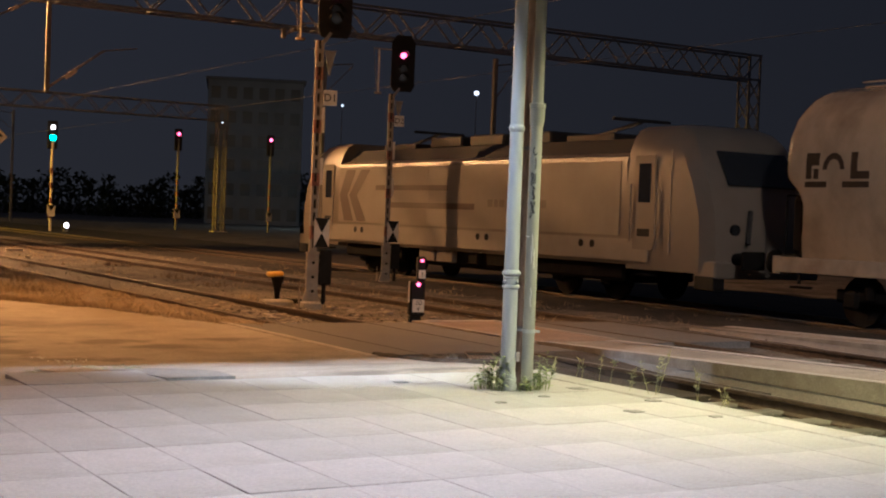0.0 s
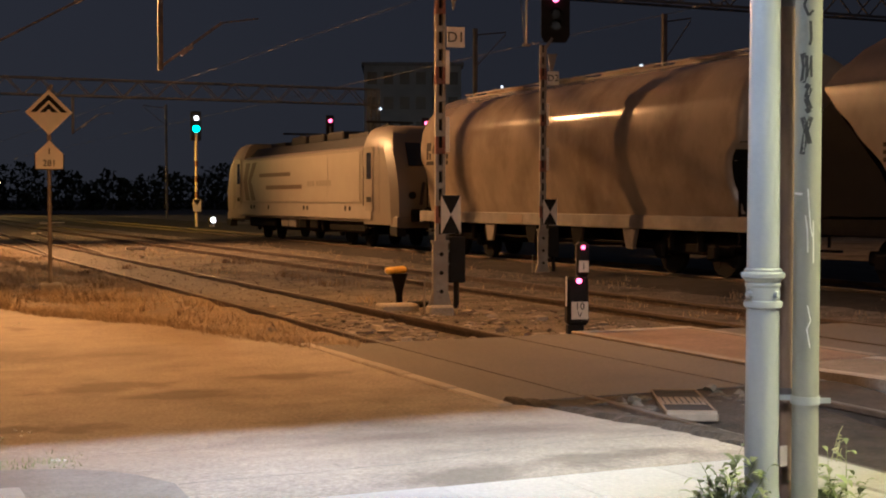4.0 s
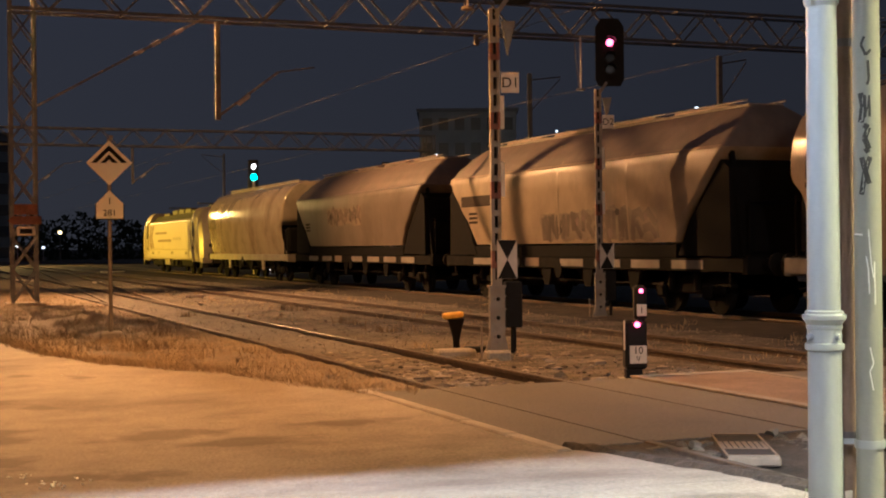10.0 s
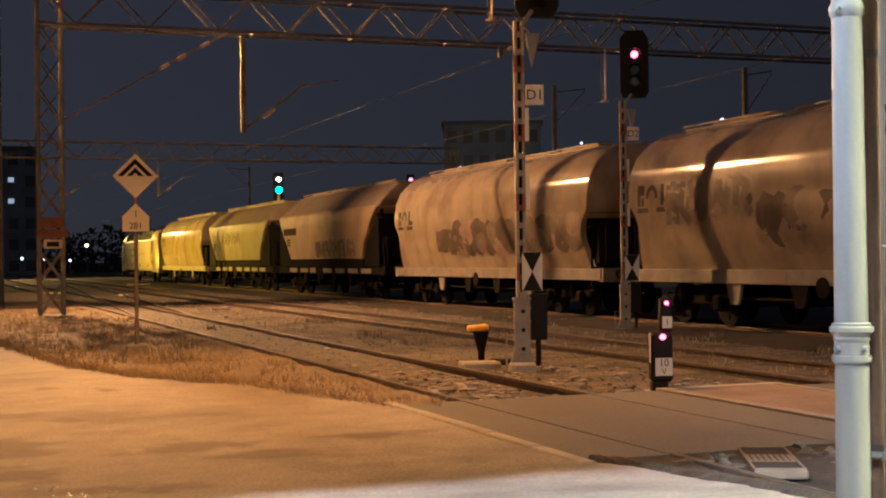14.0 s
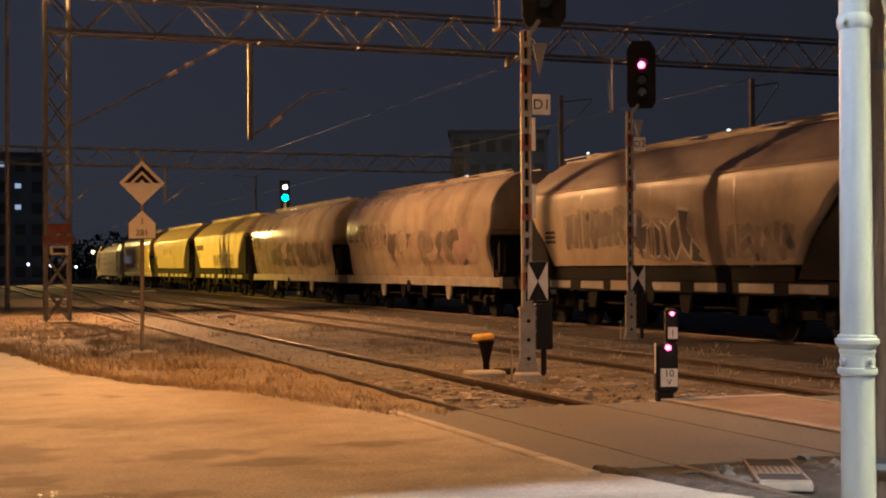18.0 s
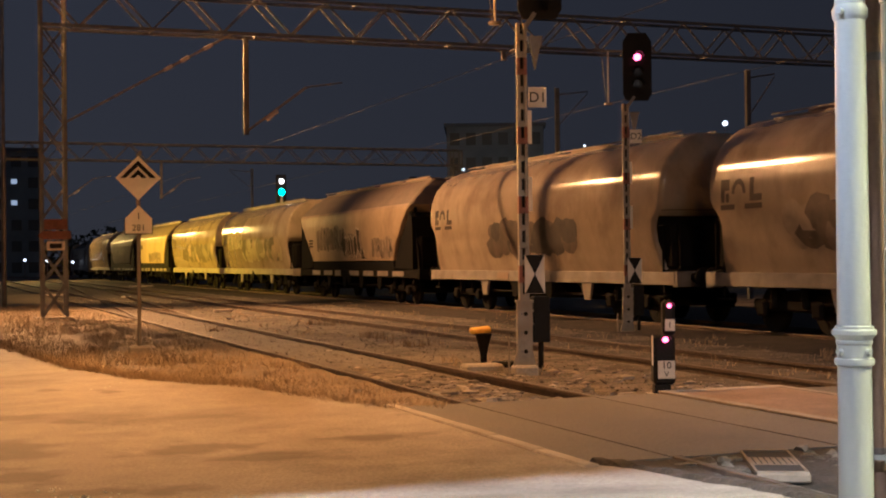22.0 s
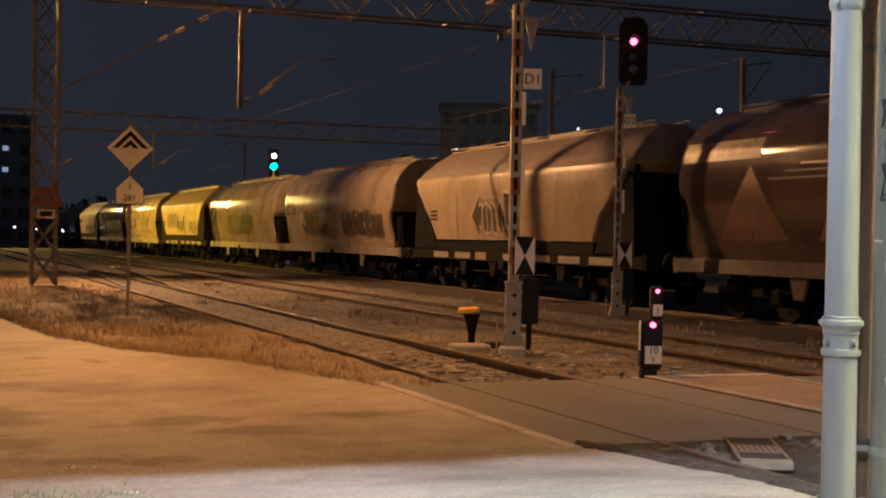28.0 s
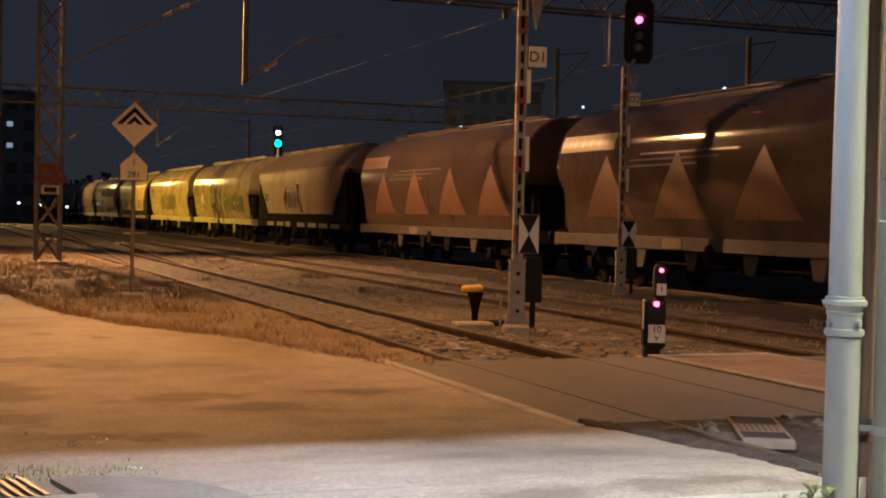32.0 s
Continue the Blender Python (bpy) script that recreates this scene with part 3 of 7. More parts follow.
# the turnout: a branch that leaves the near track towards the middle one
bend = [(X1 + 0.0 + (X2 - X1) * (i / 24), 36 + 76 * i / 24) for i in range(25)]
track(bend, "turnout track leaving the near siding", (37, 80), z=-0.004)

# level crossing: dark asphalt bands between and beside the rails
cr = thing("level_crossing", pose(0, 0, 0), "dark asphalt level crossing over the near track", "crossing", kind="structure")
for x0, x1 in ((4.54, 5.206), (5.290, 6.710), (6.794, 7.53)):
    bm = bmesh.new()
    prism(bm, [(x0, 9.0), (x1, 9.0), (x1, 13.3), (x0, 13.3)], "z", -0.25, -0.002)
    part("rubber_panel", bm, M_CROSS, cr)
for x in (5.248, 6.752):
    part("flangeway_dirt", B(x - 0.05, x + 0.05, 9.02, 13.28, -0.03, 0.0055), M_CROSS, cr)
part("concrete_pad", B(7.55, 9.12, 10.15, 13.35, -0.3, 0.012, bev=0.02), M_PAD, cr, "stained reddish concrete pad with pale edges")
for a in ((7.55, 9.12, 13.20, 13.352), (7.548, 7.67, 10.15, 13.195), (9.0, 9.122, 10.15, 13.195)):
    part("pad_edge", B(*a, 0.0, 0.022, bev=0.004), M_KERB, cr)
part("crossing_deck", B(9.16, 9.85, 9.8, 13.2, -0.3, -0.01), M_CROSS, cr)
part("crossing_deck", B(9.98, 11.32, 9.8, 13.2, -0.3, -0.01), M_CROSS, cr)
# dirt that fills the near siding between its rails, and the soil by the platform ramp
sheet("track_dirt", 5.30, 6.70, 13.32, 60.0, 0.15, lambda x, y: -0.068 + 0.035 * noise.noise((x * 1.2, y * 0.8, 12)) + 0.012 * noise.noise((x * 5, y * 5, 2)) - 0.085 * max(0, min(1, (19 - y) / 3)), M_TRACKDIRT, "packed dirt between the rails of the siding")


def soil_edge(y):
    return interp(SOIL_EDGE, y) + 0.015 * noise.noise((3.0, y * 4, 8))


def soil_z(x, y):
    e = soil_edge(y)
    low = -0.012 - 0.10 * min(1, max(0, (8.75 - y) / 1.3))
    side = ramp_z(y) + min(0.035, 0.9 * (x - e)) - 0.42 * max(0, x - e - 0.12) if x > e + 0.001 else ramp_z(y) - 0.03
    return max(low if x > 4.4 else -0.3, side) + 0.014 * noise.noise((x * 5, y * 5, 2))


sheet("track_dirt", 3.85, 7.6, 5.6, 9.02, 0.07, soil_z, M_SOIL, "dark soil banked against the crossing and the ramp", depth=0.1, start=soil_edge)


# the cinder bed of the running track, in a near-black tone
sheet("cinder_bed", 12.9, 24.0, -20.0, 170.0, 0.5, lambda x, y: -0.072 + 0.03 * noise.noise((x * 1.4, y * 1.1, 5)) - 0.09 * max(0, min(1, (13.8 - x) / 0.9)), M_CINDER, "near-black cinder bed under the running track", inside=lambda x, y: x > 13.2 + 0.5 * noise.noise((y * 0.35, 2, 1)) and (y > 13 or x > 13.6))


# low island platforms
def island(x0, x1, y0, y1, z0, z1, label):
    th = thing("island_platform", pose(0, 0, 0), label, "platform", kind="structure")
    def zz(y):
        return z0 + (z1 - z0) * min(1, max(0, (y - 2.0) / (y1 - 2.0)))
    def wedge(a, b, top, low):
        bm = bmesh.new()
        ys = [y0, 2.0] + [2.0 + (y1 - 2.0) * i / 6 for i in range(1, 7)] if y1 > 2 else [y0, y1]
        rows = [[bm.verts.new(c) for c in ((a, y, low), (b, y, low), (b, y, zz(y) + top), (a, y, zz(y) + top))] for y in ys]
        for r, s in zip(rows, rows[1:]):
            for i in range(4):
                bm.faces.new((r[i], r[(i + 1) % 4], s[(i + 1) % 4], s[i]))
        bm.faces.new(rows[0])
        bm.faces.new(rows[-1][::-1])
        return bm
    part("surface", wedge(x0 + 0.26, x1 - 0.2, 0.0, -0.4), M_ASPHALT, th, "worn sandy surface")
    part("edge_wall", wedge(x0 + 0.012, x0 + 0.255, 0.004, -0.4), M_EDGEC, th, "pale concrete edge")
    part("edge_lip", wedge(x0, x0 + 0.09, 0.014, -0.03), M_KERB, th, "worn lighter lip along the edge")
    part("edge_wall", wedge(x1 - 0.195, x1, 0.012, -0.4), M_EDGEC, th)
    return th


island(7.66, 9.05, -30, 10.1, 0.22, 0.0, "low island platform with a pale concrete edge")
island(12.5, 13.5, -30, 12.5, 0.18, -0.05, "narrow low island platform beside the train")


# loose ballast and weeds
def stones():
    rnd = random.Random(8)
    bm = bmesh.new()
    verts, faces = [], []
    def add(x, y, z, s):
        k = len(verts)
        pts = [(1, 0, 0), (-0.4, 0.85, 0.1), (-0.5, -0.75, 0), (0.1, 0.1, 0.42), (0.2, -0.1, -0.4)]
        a, c, e = rnd.uniform(0, 6.28), rnd.uniform(0.6, 1.2), rnd.uniform(0.6, 1.3)
        for px, py, pz in pts:
            verts.append((x + s * (px * math.cos(a) - py * math.sin(a)) * c, y + s * (px * math.sin(a) + py * math.cos(a)) * e, z + s * pz))
        for f in ((0, 1, 3), (1, 2, 3), (2, 0, 3), (1, 0, 4), (2, 1, 4), (0, 2, 4)):
            faces.append(tuple(k + i for i in f))
    for _ in range(13000):
        y = 2.5 + 60 * rnd.random() ** 2.1
        x = rnd.uniform(4.55, 13.6)
        if 8.95 < y < 13.4 and x < 11.4 or y < 10.2 and (7.6 < x < 9.1 or 12.4 < x < 13.6):
            continue
        rail = min(abs(x - c - o) for c in (X1, X2, X3) for o in (-0.752, 0.752))
        if rail < 0.08:
            continue
        if 5.3 < x < 6.7 and 13 < y < 18.5 and rnd.random() < 0.75:
            continue
        s = rnd.uniform(0.010, 0.024) * (1 + y / 60)
        add(x, y, (-0.15 if y < 10 else -0.055 if y > 18 and 5.3 < x < 6.7 else -0.095) + 0.03 * noise.noise((x, y, 5)) + rnd.uniform(0, 0.02), s)
    for _ in range(900):
        x, y = rnd.uniform(1.0, 4.9), rnd.uniform(12.9, 26)
        if y > edge_y(x) - 0.2:
            add(x, y, -0.06, rnd.uniform(0.012, 0.035))
    # broken lumps between the rails past the crossing and round the mast
    for _ in range(170):
        if rnd.random() < 0.5:
            x, y = rnd.uniform(5.35, 6.65), 13.4 + 4.5 * rnd.random() ** 1.5
        else:
            x, y = rnd.uniform(7.0, 9.4), rnd.uniform(13.5, 18.5)
        add(x, y, -0.09, rnd.uniform(0.02, 0.065))
    for _ in range(60):
        add(rnd.uniform(4.5, 7.3), rnd.uniform(8.0, 8.95), -0.12, rnd.uniform(0.02, 0.05))
    me = bpy.data.meshes.new("ballast")
    me.from_pydata(verts, [], faces)
    me.materials.append(M_STONE)
    tagged(new("ballast", me), "loose grey-brown ballast stones", kind="stuff")


def weeds(name, material, spots, label, hgt, wid=0.012, lean=0.5, seed=1, kind="stuff"):
    rnd = random.Random(seed)
    verts, faces = [], []
    for x, y, z, n, h in spots:
        for _ in range(n):
            a, ln, hh = rnd.uniform(0, 6.28), rnd.uniform(0.1, lean), h * rnd.uniform(0.5, 1.25) * hgt
            px, py = x + rnd.gauss(0, 0.06), y + rnd.gauss(0, 0.06)
            w = wid * rnd.uniform(0.6, 1.6)
            sx, sy = math.sin(a) * w, -math.cos(a) * w
            k = len(verts)
            dx, dy = math.cos(a) * ln * hh, math.sin(a) * ln * hh
            verts += [(px - sx, py - sy, z), (px + sx, py + sy, z), (px + dx * 0.4 + sx * 0.8, py + dy * 0.4 + sy * 0.8, z + hh * 0.6), (px + dx * 0.4 - sx * 0.8, py + dy * 0.4 - sy * 0.8, z + hh * 0.6), (px + dx, py + dy, z + hh)]
            faces += [(k, k + 1, k + 2, k + 3), (k + 3, k + 2, k + 4)]
    me = bpy.data.meshes.new(name)
    me.from_pydata(verts, [], faces)
    me.materials.append(material)
    return tagged(new(name, me), label, kind=kind)


def verge_weeds():
    rnd = random.Random(12)
    spots = []
    while len(spots) < 6000:
        y = 13 + 40 * rnd.random() ** 1.4
        x = rnd.uniform(0.6, 5.0)
        if y > edge_y(x) - 0.35 and noise.noise((x * 0.9, y * 0.5, 9)) > -0.35:
            spots.append((x, y, -0.10, 8, rnd.uniform(0.5, 1.0) * (0.6 + 0.6 * max(0, noise.noise((x * 0.7, y * 0.4, 4))))))
    for k in range(1500):
        x = rnd.uniform(1.0, 4.4)
        spots.append((x, edge_y(x) + rnd.uniform(-0.45, 0.35), -0.07, 6, rnd.uniform(0.25, 0.6)))
    weeds("verge_weeds", M_WEED, spots, "dry brown weeds along the siding", 0.27, 0.0026, 1.5, 2)
    spots = []
    for _ in range(700):
        y, x = rnd.uniform(13.5, 50), rnd.uniform(7.0, 15.2)
        if noise.noise((x * 0.6, y * 0.3, 6)) > 0.05:
            spots.append((x, y, -0.11, 6, rnd.uniform(0.3, 0.8)))
    weeds("yard_weeds", M_WEED, spots, "sparse dry weeds between the tracks", 0.2, 0.005, 1.2, 3)


def seeded_weeds():
    """Thin stalks with ragged seed heads that grow out of the coping joint."""
    rnd = random.Random(77)
    verts, faces = [], []

    def blade(p, q, w):
        d = (q - p).normalized()
        for t in (Vector((d.z + 0.2, 0.3, -d.x)).normalized() * w, Vector((0.1, d.z + 0.2, -d.y)).normalized() * w):
            k = len(verts)
            verts.extend([p - t, p + t, q + t * 0.5, q - t * 0.5])
            faces.append((k, k + 1, k + 2, k + 3))
    for x, y, n, h in ((4.36, 5.2, 3, 0.13), (4.40, 4.75, 2, 0.15), (4.30, 3.95, 2, 0.2), (4.30, 3.62, 4, 0.34), (4.36, 3.1, 2, 0.32), (4.38, 2.92, 2, 0.16), (4.28, 2.8, 2, 0.14), (4.42, 4.4, 2, 0.24)):
        for _ in range(n):
            foot = Vector((x + rnd.gauss(0, 0.035), y + rnd.gauss(0, 0.05), 0.235))
            hh = h * rnd.uniform(0.7, 1.1)
            top = foot + Vector((rnd.gauss(0, 0.05) * hh / 0.3, rnd.gauss(0, 0.05), hh))
            blade(foot, top, 0.0035)
            for _ in range(int(60 * hh)):
                u = rnd.uniform(0.35, 1.05)
                p = foot.lerp(top, u)
                blade(p, p + Vector((rnd.gauss(0, 0.022), rnd.gauss(0, 0.022), rnd.uniform(-0.01, 0.04))), 0.005)
    me = bpy.data.meshes.new("weed_stalks")
    me.from_pydata(verts, [], faces)
    me.materials.append(M_STALK)
    tagged(new("weed_stalks", me), "pale seeded weed stalks in the platform edge joint", kind="stuff")


def ragged(cx, cy, rx, ry, z, thick, seed):
    """A low ragged-edged patch."""
    rnd = random.Random(seed)
    bm = bmesh.new()
    n = 22
    rad = [rnd.uniform(0.72, 1.08) for _ in range(n)]
    def at(i, k):
        c, q = math.cos(6.2832 * i / n), math.sin(6.2832 * i / n)
        c, q = max(-1, min(1, 1.35 * c)), max(-1, min(1, 1.35 * q))
        return cx + rx * rad[i] * c * k, cy + ry * rad[(i * 5) % n] * q * k
    low = [bm.verts.new((*at(i, 1.0), z - 0.03)) for i in range(n)]
    up = [bm.verts.new((*at(i, 0.93), z + thick * rad[i])) for i in range(n)]
    for i in range(n):
        j = (i + 1) % n
        bm.faces.new((low[i], low[j], up[j], up[i]))
    mid = bm.verts.new((cx, cy, z + thick))
    for i in range(n):
        bm.faces.new((up[i], up[(i + 1) % n], mid))
    return bm


def sleeper_ends():
    for k in range(9):
        ob = part("sleeper_end", ragged(4.83 + 0.04 * (k % 3), 0.55 + 0.62 * k, 0.40, 0.20, -0.112, 0.012, 60 + k), M_RUBBLE, sharp=30)
        tagged(ob, "ragged pale sleeper end in dark soil", "sleeper", "sleeper ends by the platform")
    spots = bmesh.new()
    for k, (x, y, r) in enumerate(((3.9, 4.15, 0.09), (3.62, 4.9, 0.05), (3.3, 3.8, 0.05), (4.05, 3.35, 0.07), (3.5, 2.9, 0.08), (3.95, 2.5, 0.06), (2.75, 3.6, 0.05), (2.6, 4.9, 0.06))):
        b = ragged(x, y, r, r * 0.8, 0.242, 0.004, 90 + k)
        me = bpy.data.meshes.new("tmp")
        b.to_mesh(me)
        b.free()
        spots.from_mesh(me)
        bpy.data.meshes.remove(me)
    tagged(part("dirt_crumbs", spots, M_PATCH), "dark crumbs of dirt and moss on the platform slabs", kind="stuff")


seeded_weeds()
sleeper_ends()
platform()
kerb()
stones()
verge_weeds()


# ---------------------------------------------------------------- the platform column and pipe
def column():
    th = thing("platform_column", pose(3.245, 4.255, 0.24), "pale green cast-iron platform column", "column")
    lathe_b = lathe(bmesh.new(), [(0.0791, 0.0), (0.0837, 0.03), (0.0763, 0.07), (0.0781, 0.10), (0.0688, 0.12), (0.0660, 0.16)], 20)
    part("base", lathe_b, M_COLUMN, th)
    part("shaft", lathe(bmesh.new(), [(0.0660, 0.155), (0.0632, 0.89)], 16), M_COLUMN, th, sharp=60)
    part("collar", lathe(bmesh.new(), [(0.0632, 0.845), (0.0725, 0.85), (0.0744, 0.862), (0.0725, 0.872), (0.0642, 0.876), (0.0637, 0.925), (0.0679, 0.93), (0.0688, 0.938), (0.0651, 0.943), (0.0725, 0.955), (0.0818, 0.964), (0.0823, 0.978), (0.0800, 0.982), (0.0725, 0.985), (0.0716, 0.994), (0.0614, 0.999)], 32), M_COLUMN, th, "moulded ring", sharp=22)
    for a in (45, 135, 225, 315):
        r = radians(a - 128)
        part("boss", C((0.066 * math.cos(r), 0.066 * math.sin(r), 0.9), (0.083 * math.cos(r), 0.083 * math.sin(r), 0.9), 0.014, 0.010, 12), M_COLUMN, th)
    part("shaft", lathe(bmesh.new(), [(0.0628, 0.985), (0.0567, 2.16)], 16), M_COLUMN, th, sharp=60)
    part("ring", lathe(bmesh.new(), [(0.0558, 2.14), (0.0651, 2.155), (0.0670, 2.18), (0.0577, 2.2)], 24), M_COLUMN, th)
    part("shaft", lathe(bmesh.new(), [(0.0567, 2.19), (0.0521, 4.2)], 16), M_COLUMN, th, sharp=60)
    r = radians(205)
    part("bolt", C((0.06 * math.cos(r), 0.06 * math.sin(r), 2.17), (0.088 * math.cos(r), 0.088 * math.sin(r), 2.17), 0.013, 0.011, 8), M_COLUMN, th)
    part("paint_scratch", B(-0.014, 0.014, -0.0705, -0.064, 1.285, 1.292), M_CHALK, th, "white scratch", m=pose(-0.01, 0.0, 0, 0, 0, -38) @ pose(0, 0, 0, 0, 6, 0))
    pp = thing("downpipe", pose(3.386, 4.175, 0.24), "grey-green painted rain downpipe with graffiti", "pipe")
    part("pipe", C((0, 0, 0), (0, 0, 2.26), 0.05, n=20), M_PIPE, pp)
    part("socket", lathe(bmesh.new(), [(0.05, 2.20), (0.056, 2.205), (0.056, 2.225), (0.062, 2.24), (0.062, 2.34), (0.068, 2.345), (0.068, 2.38), (0.05, 2.385)], 20), M_PIPE, pp)
    part("pipe", C((0, 0, 2.37), (0, 0, 4.1), 0.046, n=20), M_PIPE, pp)
    clip = part("clip", lathe(bmesh.new(), [(0.051, 0.48), (0.056, 0.48), (0.056, 0.51), (0.051, 0.51)], 20), M_COLUMN, pp, "clamp band")
    part("clip_arm", beam(bmesh.new(), (-0.13, 0.105, 0.50), (-0.03, 0.03, 0.50), 0.014, 0.02), M_COLUMN, clip)
    part("clip_lug", beam(bmesh.new(), (0.03, -0.04, 0.495), (0.07, -0.06, 0.495), 0.012, 0.02), M_COLUMN, clip)
    part("tag", B(-0.1, -0.065, 0.02, 0.025, 0.24, 0.32, bev=0.002), M_WHITE, pp, "small white tag", m=pose(0, 0, 0, 0, 0, 0))
    # brown strip beside the downpipe, drawn as a pipe of its own
    cd = thing("cable_conduit", pose(3.372, 4.285, 0.24), "narrow brown pipe behind the downpipe", "pipe")
    part("conduit", C((0, 0, 0), (0, 0, 4.1), 0.032, n=14), M_PIPESIDE, cd)
    for z in (0.5, 2.0, 3.4):
        part("clamp", lathe(bmesh.new(), [(0.033, z), (0.038, z), (0.038, z + 0.03), (0.033, z + 0.03)], 14), M_STEEL, cd)
    # sprayed strokes, wrapped on the pipe's side that faces the platform
    def stroke(pts, w, material, name):
        bm = bmesh.new()
        for (a0, z0), (a1, z1) in zip(pts, pts[1:]):
            n = 4
            for i in range(n):
                q = []
                for k in (i / n, (i + 1) / n):
                    a, z = radians(-128 + a0 + (a1 - a0) * k), z0 + (z1 - z0) * k
                    q.append((a, z))
                da, dz = q[1][0] - q[0][0], q[1][1] - q[0][1]
                ln = math.hypot(da * 0.05, dz) or 1
                na, nz = -dz / ln * w / 0.05, da * 0.05 / ln * w
                vs = []
                for (a, z), s in ((q[0], 1), (q[1], 1), (q[1], -1), (q[0], -1)):
                    vs.append(bm.verts.new((0.0507 * math.cos(a + s * na), 0.0507 * math.sin(a + s * na), z + s * nz)))
                bm.faces.new(vs)
        part(name, bm, material, pp)
    g = M_INK
    stroke([(-8, 2.02), (-22, 1.99), (-2, 1.95), (18, 1.97)], 0.005, g, "graffiti_stroke")
    stroke([(6, 1.93), (10, 1.86), (2, 1.84)], 0.005, g, "graffiti_stroke")
    stroke([(-26, 1.81), (-16, 1.76), (-26, 1.70), (-8, 1.75), (2, 1.80), (4, 1.72)], 0.011, g, "graffiti_stroke")
    stroke([(-14, 1.69), (6, 1.68), (-10, 1.64), (8, 1.60), (-10, 1.59)], 0.010, g, "graffiti_stroke")
    stroke([(-24, 1.57), (-8, 1.52), (-26, 1.43)], 0.010, g, "graffiti_stroke")
    stroke([(12, 1.57), (-8, 1.52), (8, 1.47)], 0.009, g, "graffiti_stroke")
    c = M_CHALK
    stroke([(2, 1.30), (8, 1.22), (14, 1.16), (22, 1.12)], 0.0022, c, "paint_drip")
    stroke([(-8, 1.20), (0, 1.15), (4, 1.06)], 0.0022, c, "paint_drip")
    stroke([(26, 1.18), (28, 1.02)], 0.0022, c, "paint_drip")
    stroke([(4, 0.86), (18, 0.80), (2, 0.77), (16, 0.70)], 0.0022, c, "paint_drip")


def column_weeds():
    """Leafy stalks: a thin stem with narrow drooping leaves set along it."""
    rnd = random.Random(21)
    for x, y, n, tall in ((3.10, 4.26, 9, 0.30), (3.15, 4.38, 7, 0.24), (3.04, 4.33, 5, 0.18), (3.40, 4.30, 7, 0.26), (3.50, 4.17, 8, 0.28), (3.57, 4.25, 5, 0.20), (3.29, 4.10, 4, 0.12)):
        verts, faces = [], []
        for _ in range(n):
            ox, oy, a0, h = rnd.gauss(0, 0.035), rnd.gauss(0, 0.035), rnd.uniform(0, 6.28), tall * rnd.uniform(0.5, 1.1)
            lx, ly = math.cos(a0) * h * 0.35, math.sin(a0) * h * 0.35
            k = len(verts)
            for t in (0, 0.5, 1):
                c = (ox + lx * t * t, oy + ly * t * t, h * t)
                w = 0.0022 * (1.2 - t)
                verts += [(c[0] - w, c[1] + w, c[2]), (c[0] + w, c[1] - w, c[2])]
            faces += [(k, k + 1, k + 3, k + 2), (k + 2, k + 3, k + 5, k + 4)]
            for q in range(9):
                t = 0.15 + 0.85 * q / 8
                a, ln, el = a0 + 2.4 * q + rnd.uniform(-0.4, 0.4), rnd.uniform(0.05, 0.10) * (1.25 - 0.5 * t), rnd.uniform(-0.1, 0.8)
                w = rnd.uniform(0.008, 0.018)
                sx, sy = -math.sin(a) * w, math.cos(a) * w
                k = len(verts)
                for u, wd, dz in ((0, 0.2, 0), (0.4, 1, 0.004), (0.75, 0.7, -0.004), (1.0, 0.05, -0.02)):
                    c = (ox + lx * t * t + math.cos(a) * math.cos(el) * ln * u, oy + ly * t * t + math.sin(a) * math.cos(el) * ln * u, h * t + math.sin(el) * ln * u + dz)
                    verts += [(c[0] - sx * wd, c[1] - sy * wd, c[2]), (c[0] + sx * wd, c[1] + sy * wd, c[2])]
                for r in range(3):
                    faces.append((k + 2 * r, k + 2 * r + 1, k + 2 * r + 3, k + 2 * r + 2))
        me = bpy.data.meshes.new("weed_tuft")
        me.from_pydata(verts, [], faces)
        me.materials.append(M_LEAF)
        ob = new("weed_tuft", me)
        ob.matrix_basis = pose(x, y, 0.24)
        tagged(ob, "leafy green weed tuft at the column foot", "weed", "weeds at the column")


